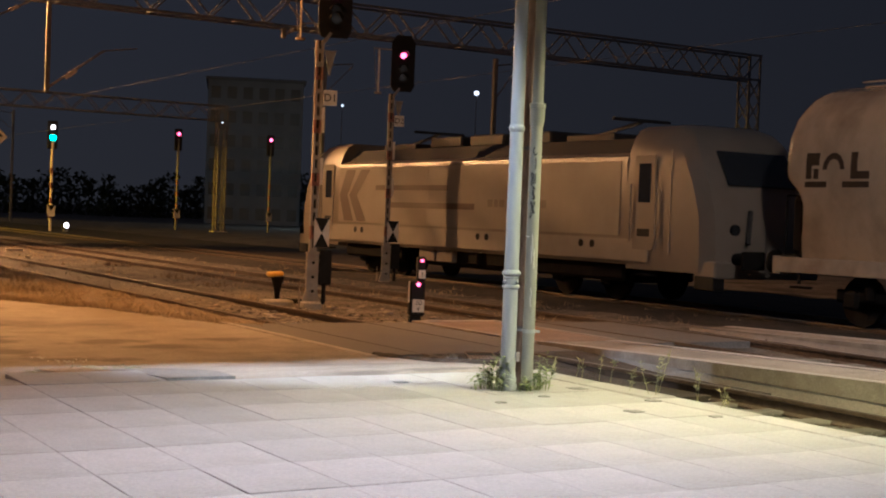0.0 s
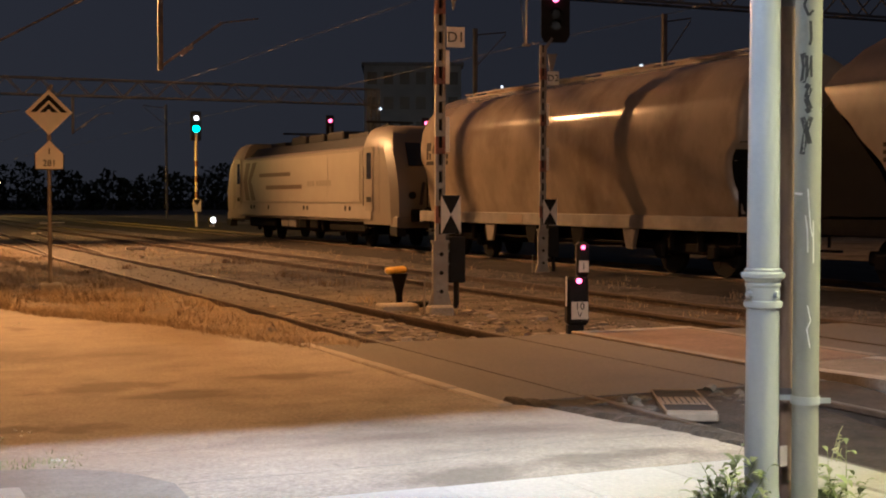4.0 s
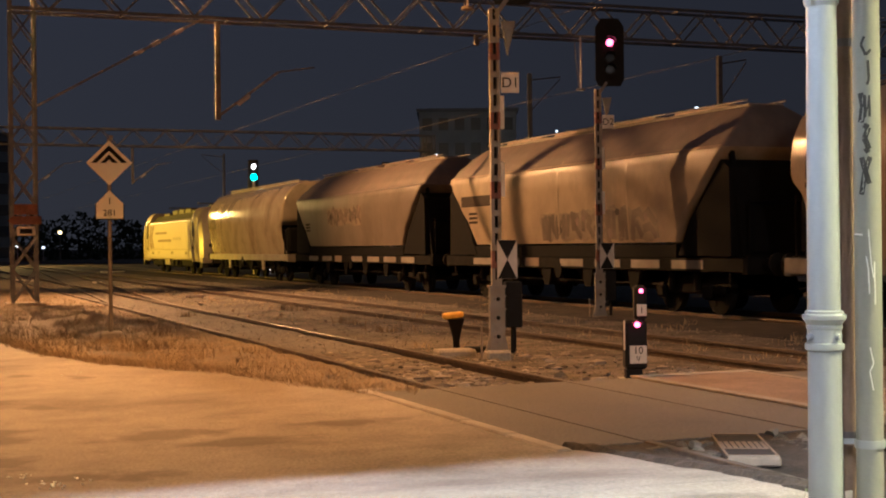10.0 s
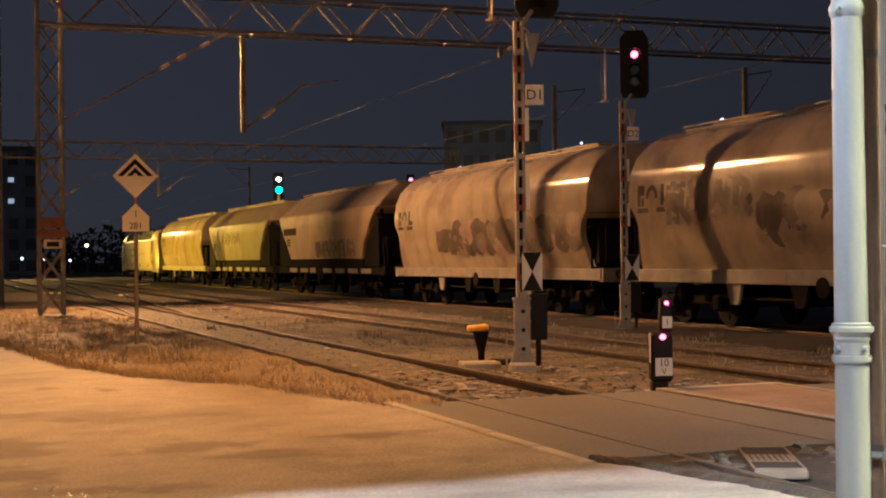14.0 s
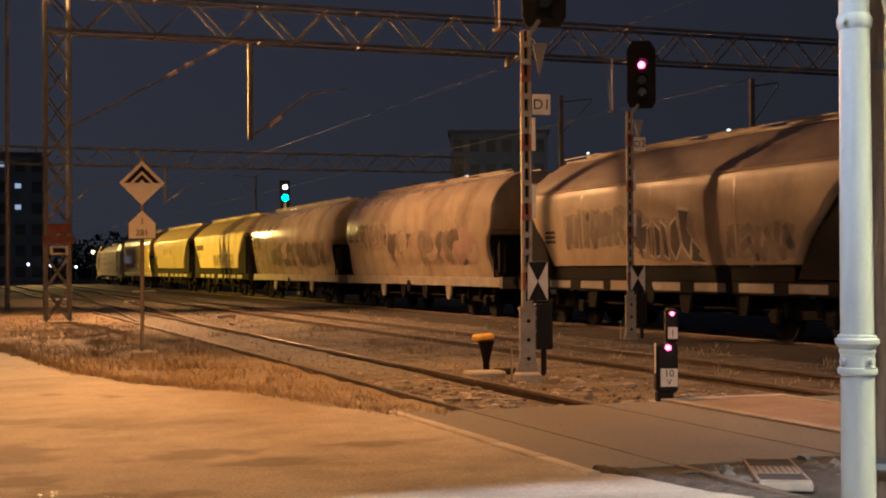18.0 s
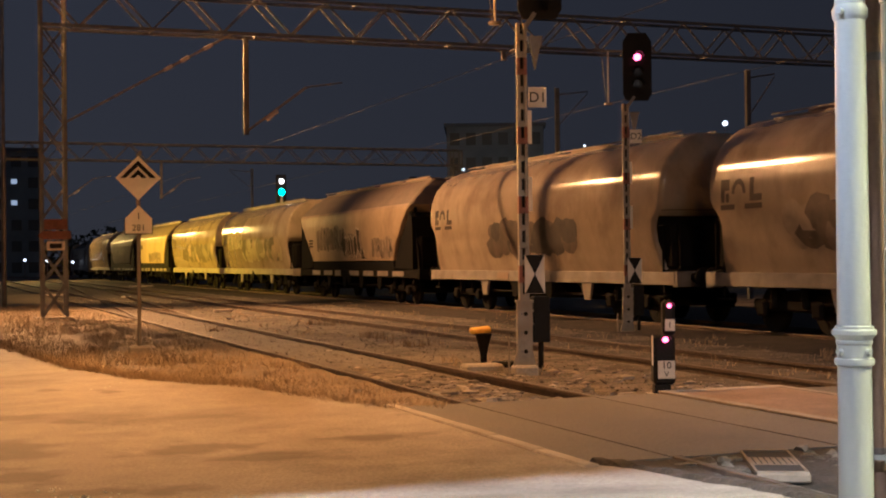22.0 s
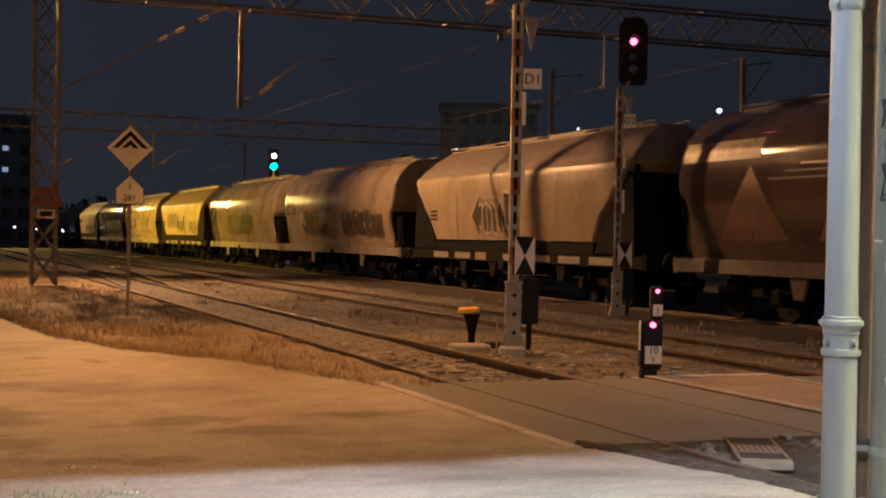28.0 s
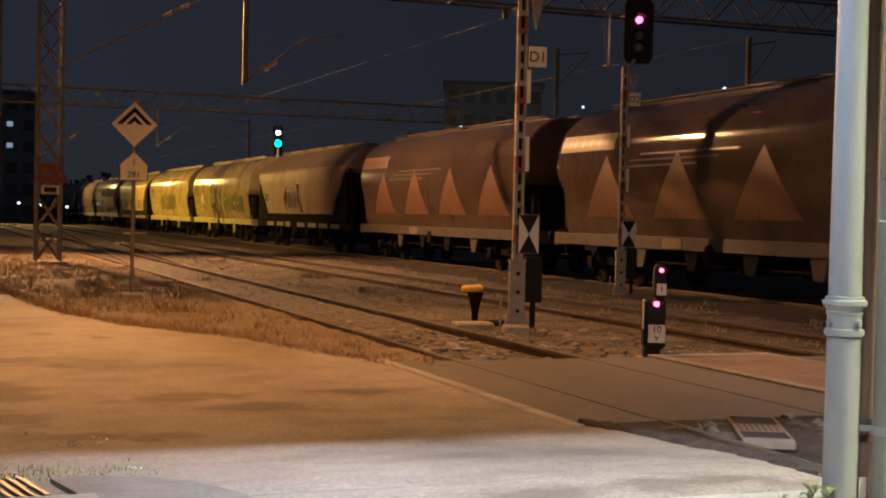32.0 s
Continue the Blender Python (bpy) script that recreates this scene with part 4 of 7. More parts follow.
# ---------------------------------------------------------------- signs and signals
def diamond_sign():
    th = thing("railway_sign", pose(3.36, 23.85, -0.08, 0, 0, -6), "orange-lit diamond chevron sign over a pentagon number plate", "sign")
    part("footing", B(-0.19, 0.19, -0.16, 0.16, -0.15, 0.16, bev=0.03), M_KERB, th, "chipped concrete footing")
    part("post", C((0, 0, 0.1), (0, 0, 3.46), 0.035, n=14), M_MAST, th)
    part("cap", C((0.02, 0, 3.44), (0.05, 0, 3.52), 0.03, n=8), M_MAST, th)
    dz, r = 3.05, 0.385
    d = part("diamond_plate", P([(0, dz - r), (r, dz), (0, dz + r), (-r, dz)], "y", -0.055, -0.04), M_SIGN, th)
    for z0, w, t in ((0.0, 0.30, 0.075), (-0.0, 0.145, 0.07)):
        top = dz + (0.30 if w > 0.2 else 0.145)
        bm = bmesh.new()
        for s in (-1, 1):
            prism(bm, [(s * 0.0, top), (s * w, top - w), (s * (w - t * 1.25), top - w), (0, top - t * 1.25)], "y", -0.06, -0.056)
        part("chevron", bm, M_BLACK, d)
    h = part("number_plate", P([(-0.24, 2.08), (0.24, 2.08), (0.24, 2.34), (0, 2.58), (-0.24, 2.34)], "y", -0.055, -0.04), M_SIGN, th)
    for pts in ([(-0.24, 2.08), (0.24, 2.08), (0.24, 2.095), (-0.24, 2.095)], [(-0.24, 2.09), (-0.226, 2.09), (-0.226, 2.34), (-0.24, 2.34)], [(0.226, 2.09), (0.24, 2.09), (0.24, 2.34), (0.226, 2.34)]):
        part("border", P(pts, "y", -0.059, -0.0555), M_BLACK, h)
    word("figure", "1", 0.16, pose(0, -0.057, 2.39, 90, 0, 0), M_BLACK, h)
    word("figures", "281", 0.15, pose(0, -0.057, 2.19, 90, 0, 0), M_BLACK, h)
    for z in (2.2, 2.95, 3.2):
        part("bracket", B(-0.05, 0.05, -0.04, 0.04, z - 0.02, z + 0.02), M_STEEL, th)


def mast_signal(name, at, s, plate, label, yaw=0, up=0.0, drop=0.0):
    """A main signal on a slotted steel mast; s scales it."""
    th = thing("signal_mast", at @ pose(0, 0, 0, 0, 0, yaw), label, "signal", "main signals")
    z = lambda v: v * s
    part("footing", B(-0.17, 0.17, -0.17, 0.17, -0.2, 0.05, bev=0.03), M_CONC, th)
    # lower post: two channels with tie plates
    for x in (-0.085, 0.085):
        part("channel", B(x - 0.02, x + 0.02, -0.06, 0.06, 0.0, z(0.93)), M_MAST, th)
    part("post_web", B(-0.064, 0.064, -0.052, -0.04, 0.0, z(0.93)), M_MAST, th)
    for k in (0.24, 0.50, 0.76):
        part("web_hole", C((0.012, -0.0545, z(k)), (0.012, -0.050, z(k)), 0.030, n=12), M_BLACK, th, "dark hole through the post")
        part("bolt", C((-0.045, -0.075, z(k)), (-0.045, -0.05, z(k)), 0.014, n=6), M_STEEL, th)
    for x in (-0.16, 0.16):
        part("foot_gusset", P([(x * 0.66, 0.04), (x, 0.04), (x * 0.66, 0.26)], "y", -0.03, 0.03), M_MAST, th)
    for k in (0.35, 0.62, 0.8):
        for x in (-0.125, 0.125):
            part("bolt", C((x, -0.04, z(k)), (x * 0.8, -0.04, z(k)), 0.014, n=8), M_MAST, th)
    part("cap_plate", B(-0.12, 0.12, -0.08, 0.08, z(0.92), z(0.95)), M_MAST, th)
    # upper post: two strips and rungs leave dark slots, painted in sections
    n = 16
    z0, z1 = z(0.95), z(4.8)
    for k in range(n):
        a, b = z0 + (z1 - z0) * k / n, z0 + (z1 - z0) * (k + 1) / n
        red = k % 4 in (1,)
        mm = M_MASTRED if red else M_MAST
        part("mast_strip", B(-0.07, -0.025, -0.05, 0.05, a, b - 0.004), mm, th)
        part("mast_strip", B(0.03, 0.07, -0.05, 0.05, a, b - 0.004), mm, th)
        part("rung", B(-0.0245, 0.0295, -0.045, -0.035, a, a + (b - a) * 0.34), mm, th)
    part("back_web", B(-0.024, 0.029, 0.03, 0.04, z0, z1), M_BLACK, th)
    for a, b in ((3.12, 3.58), (2.18, 2.66)):
        part("edge_board", B(0.072, 0.125, -0.06, -0.045, z(a), z(b)), M_WHITE, th)
    # distant-signal plate
    w, lo, hi = 0.14 * (1.08 if s > 1 else 1), z(1.04), z(1.58)
    bt = part("bow_tie_plate", B(0.0, 2 * w, -0.085, -0.072, lo, hi), M_WHITE, th)
    mid = (lo + hi) / 2
    part("black_triangle", P([(0.004, hi - 0.003), (2 * w - 0.004, hi - 0.003), (w, mid)], "y", -0.09, -0.086), M_BLACK, bt)
    part("black_triangle", P([(0.004, lo + 0.003), (w, mid), (2 * w - 0.004, lo + 0.003)], "y", -0.09, -0.086), M_BLACK, bt)
    pl = part("name_plate", B(0.085, 0.335, -0.075, -0.06, z(3.62) + up, z(3.9) + up, bev=0.004), M_WHITE, th)
    word("letters", plate, 0.20, pose(0.21, -0.078, z(3.755) + up, 90, 0, 0), M_BLACK, pl)
    # relay box low down behind the mast
    part("relay_box", B(0.13, 0.36, -0.02, 0.22, z(0.36), z(1.0), bev=0.015), M_BLACK, th)
    part("cable_pipe", C((0.25, 0.1, 0), (0.25, 0.1, z(0.36)), 0.04, n=8), M_BLACK, th)
    part("cable_pipe", C((-0.22, 0.0, -0.1), (-0.22, 0.0, z(0.42)), 0.014, n=8), M_MAST, th)
    # head
    part("visor", P([(0.10, z(4.62)), (0.30, z(4.62)), (0.19, z(4.15))], "y", -0.04, 0.04), M_STEEL, th, "pale pointed visor")
    hd = part("head", P([(0.03, z(4.86)), (0.5, z(4.86)), (0.58, z(5.0)), (0.58, z(6.1)), (0.46, z(6.28)), (0.08, z(6.28)), (-0.04, z(6.1)), (-0.04, z(5.0))], "y", 0.0, 0.04), M_BLACK, th, "black backing board")
    part("case", B(0.12, 0.42, -0.0, 0.22, z(4.95), z(6.1), bev=0.03), M_BLACK, hd)
    for k, lit in ((5.87 - drop, True), (5.55 - drop, False), (5.2, False)):
        part("lens", C((0.27, -0.05, z(k)), (0.27, -0.0, z(k)), 0.075 if lit else 0.09, n=18), M_RED if lit else M_DARKGLASS, hd, "lit red lens" if lit else "")
        bm = bmesh.new()
        for a in range(-80, 81, 20):
            p, q = radians(90 + a - 10), radians(90 + a + 10)
            vs = [bm.verts.new((0.27 + 0.12 * math.cos(v), y, z(k) + 0.12 * math.sin(v))) for v in (p, q) for y in (0.0, -0.2)]
            bm.faces.new((vs[0], vs[2], vs[3], vs[1]))
        part("hood", bm, M_BLACK, hd)
    part("head_arm", beam(bmesh.new(), (0.03, 0.02, z(4.7)), (0.2, 0.02, z(4.95)), 0.06), M_STEEL, th)
    # guard rods on the other side
    part("guard_arm", beam(bmesh.new(), (0.0, 0.02, z(5.9)), (-0.5, 0.02, z(5.92)), 0.025), M_MAST, th)
    part("guard_rod", C((-0.36, 0.02, z(5.9)), (-0.36, 0.02, z(4.8)), 0.018, n=8), M_WHITE, th)
    part("guard_rod", C((-0.5, 0.02, z(5.9)), (-0.40, 0.02, z(4.82)), 0.008, n=6), M_STEEL, th)
    part("guard_foot", C((-0.36, 0.02, z(4.78)), (-0.36, 0.02, z(4.82)), 0.09, n=12), M_MAST, th)
    if s > 1:
        # added out of view behind the strips; broadens the shadow on the wagons
        part("side_web", B(-0.02, 0.02, 0.052, 0.17, z(0.95), z(3.72)), M_BLACK, th, "hidden web added to widen the mast shadow")
    return th


def dwarf_signal():
    th = thing("dwarf_signal", pose(7.66, 13.47, -0.05, 0, 0, -20), "black dwarf signal with two red lights and number plate", "signal")
    part("foot", B(-0.09, 0.09, -0.08, 0.08, 0.0, 0.13), M_BLACK, th)
    part("foot_plate", B(-0.16, 0.16, -0.13, 0.13, -0.16, 0.03), M_CONC, th)
    b = part("body", B(-0.10, 0.145, -0.10, 0.12, 0.13, 0.68, bev=0.03), M_BLACK, th)
    part("upper_case", B(0.015, 0.155, -0.06, 0.10, 0.68, 1.07, bev=0.03), M_BLACK, th)
    part("lens", C((0.03, -0.135, 0.635), (0.03, -0.10, 0.635), 0.031, n=16), M_RED, b, "lit red lens")
    part("lens", C((0.085, -0.085, 1.01), (0.085, -0.06, 1.01), 0.023, n=16), M_RED, th, "lit red lens")
    for x, z, r, y in ((0.03, 0.635, 0.06, -0.10), (0.085, 1.01, 0.045, -0.06)):
        bm = bmesh.new()
        for a in range(-80, 81, 20):
            p, q = radians(90 + a - 10), radians(90 + a + 10)
            vs = [bm.verts.new((x + r * math.cos(v), yy, z + r * math.sin(v))) for v in (p, q) for yy in (y, y - 0.09)]
            bm.faces.new((vs[0], vs[2], vs[3], vs[1]))
        part("hood", bm, M_BLACK, th)
    n = part("number_plate", B(-0.055, 0.135, -0.116, -0.104, 0.20, 0.40, bev=0.004), M_WHITE, th)
    word("figures", "10", 0.11, pose(0.04, -0.119, 0.345, 90, 0, 0), M_BLACK, n)
    word("letter", "V", 0.085, pose(0.04, -0.119, 0.25, 90, 0, 0), M_BLACK, n)
    n = part("small_plate", B(0.035, 0.145, -0.076, -0.066, 0.73, 0.86, bev=0.003), M_WHITE, th)
    part("mark", B(0.085, 0.095, -0.08, -0.077, 0.76, 0.83), M_BLACK, n)
    part("side_strip", B(-0.116, -0.103, -0.1, -0.06, 0.35, 0.68), M_WHITE, th)


def point_lamp():
    th = thing("point_indicator", pose(7.68, 18.77, -0.12, 0, 0, -14), "yellow-topped point lamp on a black stem", "point lamp")
    part("hood", B(-0.155, 0.155, -0.11, 0.11, 0.53, 0.62, bev=0.025), M_YELLOW, th, "dull yellow hood", m=pose(0, 0, 0, 0, -5, 0))
    part("case", lathe(bmesh.new(), [(0.05, 0.2), (0.07, 0.3), (0.1, 0.42), (0.13, 0.52)], 12), M_BLACK, th)
    part("stem", C((0, 0, 0.0), (0, 0, 0.25), 0.05, n=10), M_BLACK, th)
    for x in (-0.09, 0.09):
        part("leg", beam(bmesh.new(), (0, 0, 0.2), (x, 0, -0.03), 0.03), M_MAST, th)
    part("motor_box", B(0.12, 0.5, -0.16, 0.16, -0.05, 0.1, bev=0.03), M_BLACK, th)
    st = thing("concrete_block", pose(7.42, 18.2, -0.16, 0, 0, -8), "pale concrete block lying by the rail", "block")
    part("block", B(-0.28, 0.28, -0.2, 0.2, 0, 0.16, bev=0.03), M_CONC, st)


def rubber_panel():
    th = thing("crossing_end_plate", pose(5.73, 8.47, 0.005, 0, 0, -27), "black end plate with a pale lettered band", "plate")
    part("plate", B(-0.18, 0.18, -0.56, 0.56, -0.05, 0.0, bev=0.012), M_RUBBER, th)
    for a in ((-0.18, 0.18, 0.52, 0.56), (-0.18, 0.18, -0.56, -0.52), (-0.18, -0.164, -0.518, 0.518), (0.164, 0.18, -0.518, 0.518)):
        part("rim", B(*a, 0.001, 0.014, bev=0.003), M_PLATE, th)
    part("front_lip", B(-0.185, 0.185, -0.595, -0.565, -0.06, 0.006, bev=0.012), M_PLATE, th, "thick pale front edge")
    rnd = random.Random(2)
    part("band", B(-0.16, 0.16, -0.17, 0.19, 0.001, 0.004), M_PLATE, th, "pale band")
    for i in range(7):
        x = -0.136 + 0.0435 * i
        part("band_bar", B(x - 0.004, x + 0.004, -0.14, 0.16, 0.0045, 0.008), M_RUBBER, th)
    for (x, y) in ((5.36, 8.75), (5.42, 8.62), (5.48, 8.72), (6.25, 8.75), (6.35, 8.55), (6.45, 8.72), (6.3, 8.95), (5.3, 8.55)):
        s = part("rubble", C((0, 0, 0), (0.07, 0.04, 0.05), 0.055, 0.025, 7), M_PATCH, None)
        s.matrix_basis = pose(x, y, soil_z(x, y) - 0.015, rnd.uniform(0, 60), rnd.uniform(0, 60), rnd.uniform(0, 360))
        tagged(s, "grey lump of broken concrete by the rail", "rubble", "rubble at the crossing")


def end_patch():
    """Broken concrete patch laid past the last row of slabs."""
    pts = [(0.60, 6.98), (0.66, 6.2), (0.74, 5.47), (1.33, 5.47), (1.36, 5.94), (1.26, 6.36), (1.16, 6.62), (1.05, 6.80), (0.86, 6.98), (0.72, 7.04)]
    bm = bmesh.new()
    lo, hi = [], []
    for x, y in pts:
        z = ramp_z(y) + 0.028
        hi.append(bm.verts.new((x, y, z)))
        lo.append(bm.verts.new((x, y, z - 0.12)))
    bm.faces.new(hi)
    for i in range(len(pts)):
        j = (i + 1) % len(pts)
        bm.faces.new((hi[i], lo[i], lo[j], hi[j]))
    tagged(part("concrete_patch", bm, M_PATCH), "grey concrete patch with a broken edge", kind="structure")
    rnd = random.Random(31)
    mt = thing("ribbed_mat", pose(0.30, 6.55, ramp_z(6.5) + 0.012, -3, 0, 8), "worn ribbed metal mat catching orange light", "mat")
    part("frame", B(-0.22, 0.22, -0.36, 0.30, 0.0, 0.006), M_STEEL, mt)
    for i in range(8):
        part("rib", B(-0.20 + 0.053 * i, -0.172 + 0.053 * i, -0.34, 0.28, 0.006, 0.022, bev=0.004), M_RIB, mt)
    spots = [(rnd.uniform(0.1, 1.1), rnd.uniform(7.0, 7.5), ramp_z(7.2) - 0.0, 10, rnd.uniform(0.3, 0.7)) for _ in range(90)]
    weeds("patch_grass", M_LEAF, spots, "thin grass along the broken edge", 0.05, 0.002, 1.6, 6)


def cracks():
    """Wandering dark cracks and a long joint in the asphalt."""
    rnd = random.Random(17)
    for x0, y0, a, n in ((1.4, 6.05, 0.05, 34), (2.9, 6.35, 0.0, 16), (1.3, 7.7, 0.3, 12), (3.2, 10.2, 2.6, 12), (1.2, 12.0, 0.9, 14), (2.6, 8.8, 0.2, 14)):
        bm = bmesh.new()
        x, y, prev = x0, y0, None
        for i in range(n):
            w = rnd.uniform(0.004, 0.010)
            row = [bm.verts.new((x + dx, y + dy, asphalt_z(x, y) + 0.007)) for dx, dy in ((0, w), (0, -w))]
            if prev:
                bm.faces.new((prev[0], prev[1], row[1], row[0]))
            prev = row
            a += rnd.uniform(-0.25, 0.25)
            x += 0.09 * math.cos(a)
            y += 0.05 * math.sin(a)
        tagged(part("asphalt_crack", bm, M_GAP), "thin dark crack in the asphalt", kind="structure")


column()
column_weeds()
end_patch()
cracks()
diamond_sign()
mast_signal("d1", pose(7.71, 17.34, -0.02), 1.0, "D1", "slotted signal mast with a bow-tie plate and plate D1", -14, 0.0, 0.2)
mast_signal("d2", pose(14.04, 26.1, -0.12), 1.03, "D2", "slotted signal mast beside the train with plate D2", -20, 0.36, 0.1)
dwarf_signal()
point_lamp()
rubber_panel()
for x, y, s in ((6.55, 23.0, 0.16), (7.9, 38.0, 0.2)):
    b = part("loose_stone", C((0, 0, -0.3), (0.2, 0.1, 0.3), 1.0, 0.6, 7), M_KERB)
    b.matrix_basis = pose(x, y, -0.1, 10, 20, 30) @ Matrix.Diagonal((s, s * 0.7, s * 0.5, 1))
    tagged(b, "pale stone lying between the rails", "stone", "loose stones")


# ---------------------------------------------------------------- overhead line gantries
def gantry(y, x0, x1, z0, label, droppers, steel=M_GANTRY):
    th = thing("gantry", pose(0, y, 0), label, "gantry", "overhead line gantries")
    h, d = 1.1, 0.8
    for yy in (-d / 2, d / 2):
        for zz in (z0, z0 + h):
            part("chord", beam(bmesh.new(), (x0, yy, zz), (x1, yy, zz), 0.09), steel, th)
    n = int((x1 - x0) / 1.05)
    for i in range(n):
        a, b = x0 + (x1 - x0) * i / n, x0 + (x1 - x0) * (i + 1) / n
        for yy in (-d / 2, d / 2):
            p, q = ((a, yy, z0), (b, yy, z0 + h)) if i % 2 else ((a, yy, z0 + h), (b, yy, z0))
            part("lacing", beam(bmesh.new(), p, q, 0.05), steel, th)
        if i % 3 == 0:
            part("batten", beam(bmesh.new(), (a, -d / 2, z0), (a, d / 2, z0), 0.05), steel, th)
            part("batten", beam(bmesh.new(), (a, -d / 2, z0 + h), (a, d / 2, z0 + h), 0.05), steel, th)
    for xt in (x0, x1 - 0.65):
        tw = part("tower_leg", beam(bmesh.new(), (xt, -0.33, -0.3), (xt, -0.33, z0 + h), 0.08), steel, th, "lattice tower leg")
        for lx, ly in ((0.66, -0.33), (0, 0.33), (0.66, 0.33)):
            part("tower_leg", beam(bmesh.new(), (xt + lx, ly, -0.3), (xt + lx, ly, z0 + h), 0.08), steel, th)
        k = 9
        for i in range(k):
            a, b = z0 * i / k, z0 * (i + 1) / k
            for ly in (-0.33, 0.33):
                part("tower_lacing", beam(bmesh.new(), (xt, ly, a), (xt + 0.66, ly, b), 0.045), steel, tw)
                part("tower_lacing", beam(bmesh.new(), (xt + 0.66, ly, a), (xt, ly, b), 0.045), steel, tw)
            for lx in (0, 0.66):
                part("tower_lacing", beam(bmesh.new(), (xt + lx, -0.33, a), (xt + lx, 0.33, b), 0.045), steel, tw)
        part("tower_footing", B(xt - 0.2, xt + 0.86, -0.55, 0.55, -0.5, -0.02), M_CONC, tw)
    for x, low, arm in droppers:
        dr = part("dropper", B(x - 0.07, x + 0.07, -0.07, 0.07, low, z0 - 0.05), steel, th, "hanging support tube")
        part("dropper_edge", B(x - 0.085, x - 0.071, -0.08, -0.02, low, z0 - 0.05), M_MAST, dr)
        part("cantilever", beam(bmesh.new(), (x, 0, low + 0.1), (x + arm * 0.62, -0.1, low + abs(arm) * 0.5), 0.07), M_MAST, dr)
        part("cantilever", beam(bmesh.new(), (x + arm * 0.62, -0.1, low + abs(arm) * 0.5), (x + arm, -0.15, low + abs(arm) * 0.56), 0.04), M_MAST, dr)
        part("insulator", C((x + arm * 0.2, -0.03, low + 0.1 + abs(arm) * 0.13), (x + arm * 0.32, -0.05, low + 0.1 + abs(arm) * 0.22), 0.07, n=10), M_PORC, dr)
    return th


GY = 41.0
ga = gantry(GY, 3.02, 41.0, 8.4, "dark steel lattice gantry over the tracks", [(9.05, 5.38, 3.0), (17.6, 8.0, 1.2)])
# slanting arm with insulators between tower and beam
sl = part("brace", beam(bmesh.new(), (3.75, -0.1, 5.65), (8.75, -0.1, 8.5), 0.06), M_MAST, ga, "slanting tie with insulators")
for k in (0.56, 0.66, 0.80):
    p = Vector((3.75, -0.1, 5.65)).lerp(Vector((8.75, -0.1, 8.5)), k)
    q = Vector((3.75, -0.1, 5.65)).lerp(Vector((8.75, -0.1, 8.5)), k + 0.05)
    part("insulator", C(p, q, 0.06, n=10), M_PORC, sl)
nb = part("notice_board", P([(2.86, 2.32), (3.02, 2.22), (3.80, 2.22), (3.80, 2.46), (3.02, 2.46)], "y", -0.42, -0.40), M_MASTRED, ga, "faded arrow-shaped notice board")
part("notice_board", B(3.12, 3.62, -0.42, -0.40, 1.9, 2.16), M_WHITE, ga)
part("notice_mark", B(3.2, 3.54, -0.425, -0.421, 1.96, 2.1), M_BLACK, ga)
part("notice_board", B(3.05, 3.7, -0.42, -0.40, 2.5, 2.8), M_MASTRED, ga)
gantry(92.0, -9.0, 36.0, 8.3, "far lattice gantry over the yard", [(8.2, 5.6, 3.0), (14.5, 5.8, 2.6)], M_STEEL)


def wires():
    for x in (X2, X3):
        for z, r in ((5.5, 0.006),):
            w = part("overhead_wire", C((x + 0.2, -60, z), (x - 0.2, 300, z), r, n=5), M_WIRE)
            tagged(w, "thin overhead contact wire", "wire", "overhead wires")


wires()


def lamp_post(x, y, z, label, arm=0.5, glass=M_SODIUM, r=0.09):
    th = thing("lamp_post", pose(x, y, -0.2), label, "lamp post", "yard lamps")
    part("pole", C((0, 0, 0), (0, 0, z + 0.2), r, r * 0.6, 12), M_STEEL, th)
    part("arm", beam(bmesh.new(), (0, 0, z + 0.15), (arm, 0, z + 0.3), 0.06), M_STEEL, th)
    h = part("lantern", B(arm - 0.1, arm + 0.35, -0.16, 0.16, z + 0.22, z + 0.36, bev=0.04), M_STEEL, th)
    part("glass", B(arm - 0.05, arm + 0.3, -0.12, 0.12, z + 0.16, z + 0.22, bev=0.02), glass, h, "glowing sodium glass")


lamp_post(2.40, 50.0, 11.7, "tall steel lamp post with a glowing sodium lantern", 0.75)


# ---------------------------------------------------------------- far signals, masts, buildings, lights
def far_signal(x, y, h, lights, label, paint=None):
    th = thing("distant_signal", pose(x, y, -0.2), label, "signal", "far signals")
    part("post", C((0, 0, 0), (0, 0, h - 0.4), 0.08, n=10), paint or M_WHITE, th)
    for k in range(4):
        part("band", C((0, 0, 0.9 + k * 0.9), (0, 0, 1.25 + k * 0.9), 0.085, n=10), M_MASTRED, th)
    part("head", B(-0.3, 0.3, -0.02, 0.16, h - 1.3, h + 0.4, bev=0.05), M_BLACK, th)
    bp = part("bow_tie_plate", B(-0.25, 0.25, -0.13, -0.11, 1.0, 1.7), M_WHITE, th)
    part("black_triangle", P([(-0.24, 1.69), (0.24, 1.69), (0, 1.35)], "y", -0.14, -0.131), M_BLACK, bp)
    for dz, m, r in lights:
        part("lens", C((0, -0.1, h + dz), (0, -0.02, h + dz), r, n=14), m, th, "lit lens")


far_signal(19.25, 78.0, 6.4, [(0.0, M_WARM, 0.13), (-0.62, M_GREEN, 0.18)], "pale signal post with white and green lights")


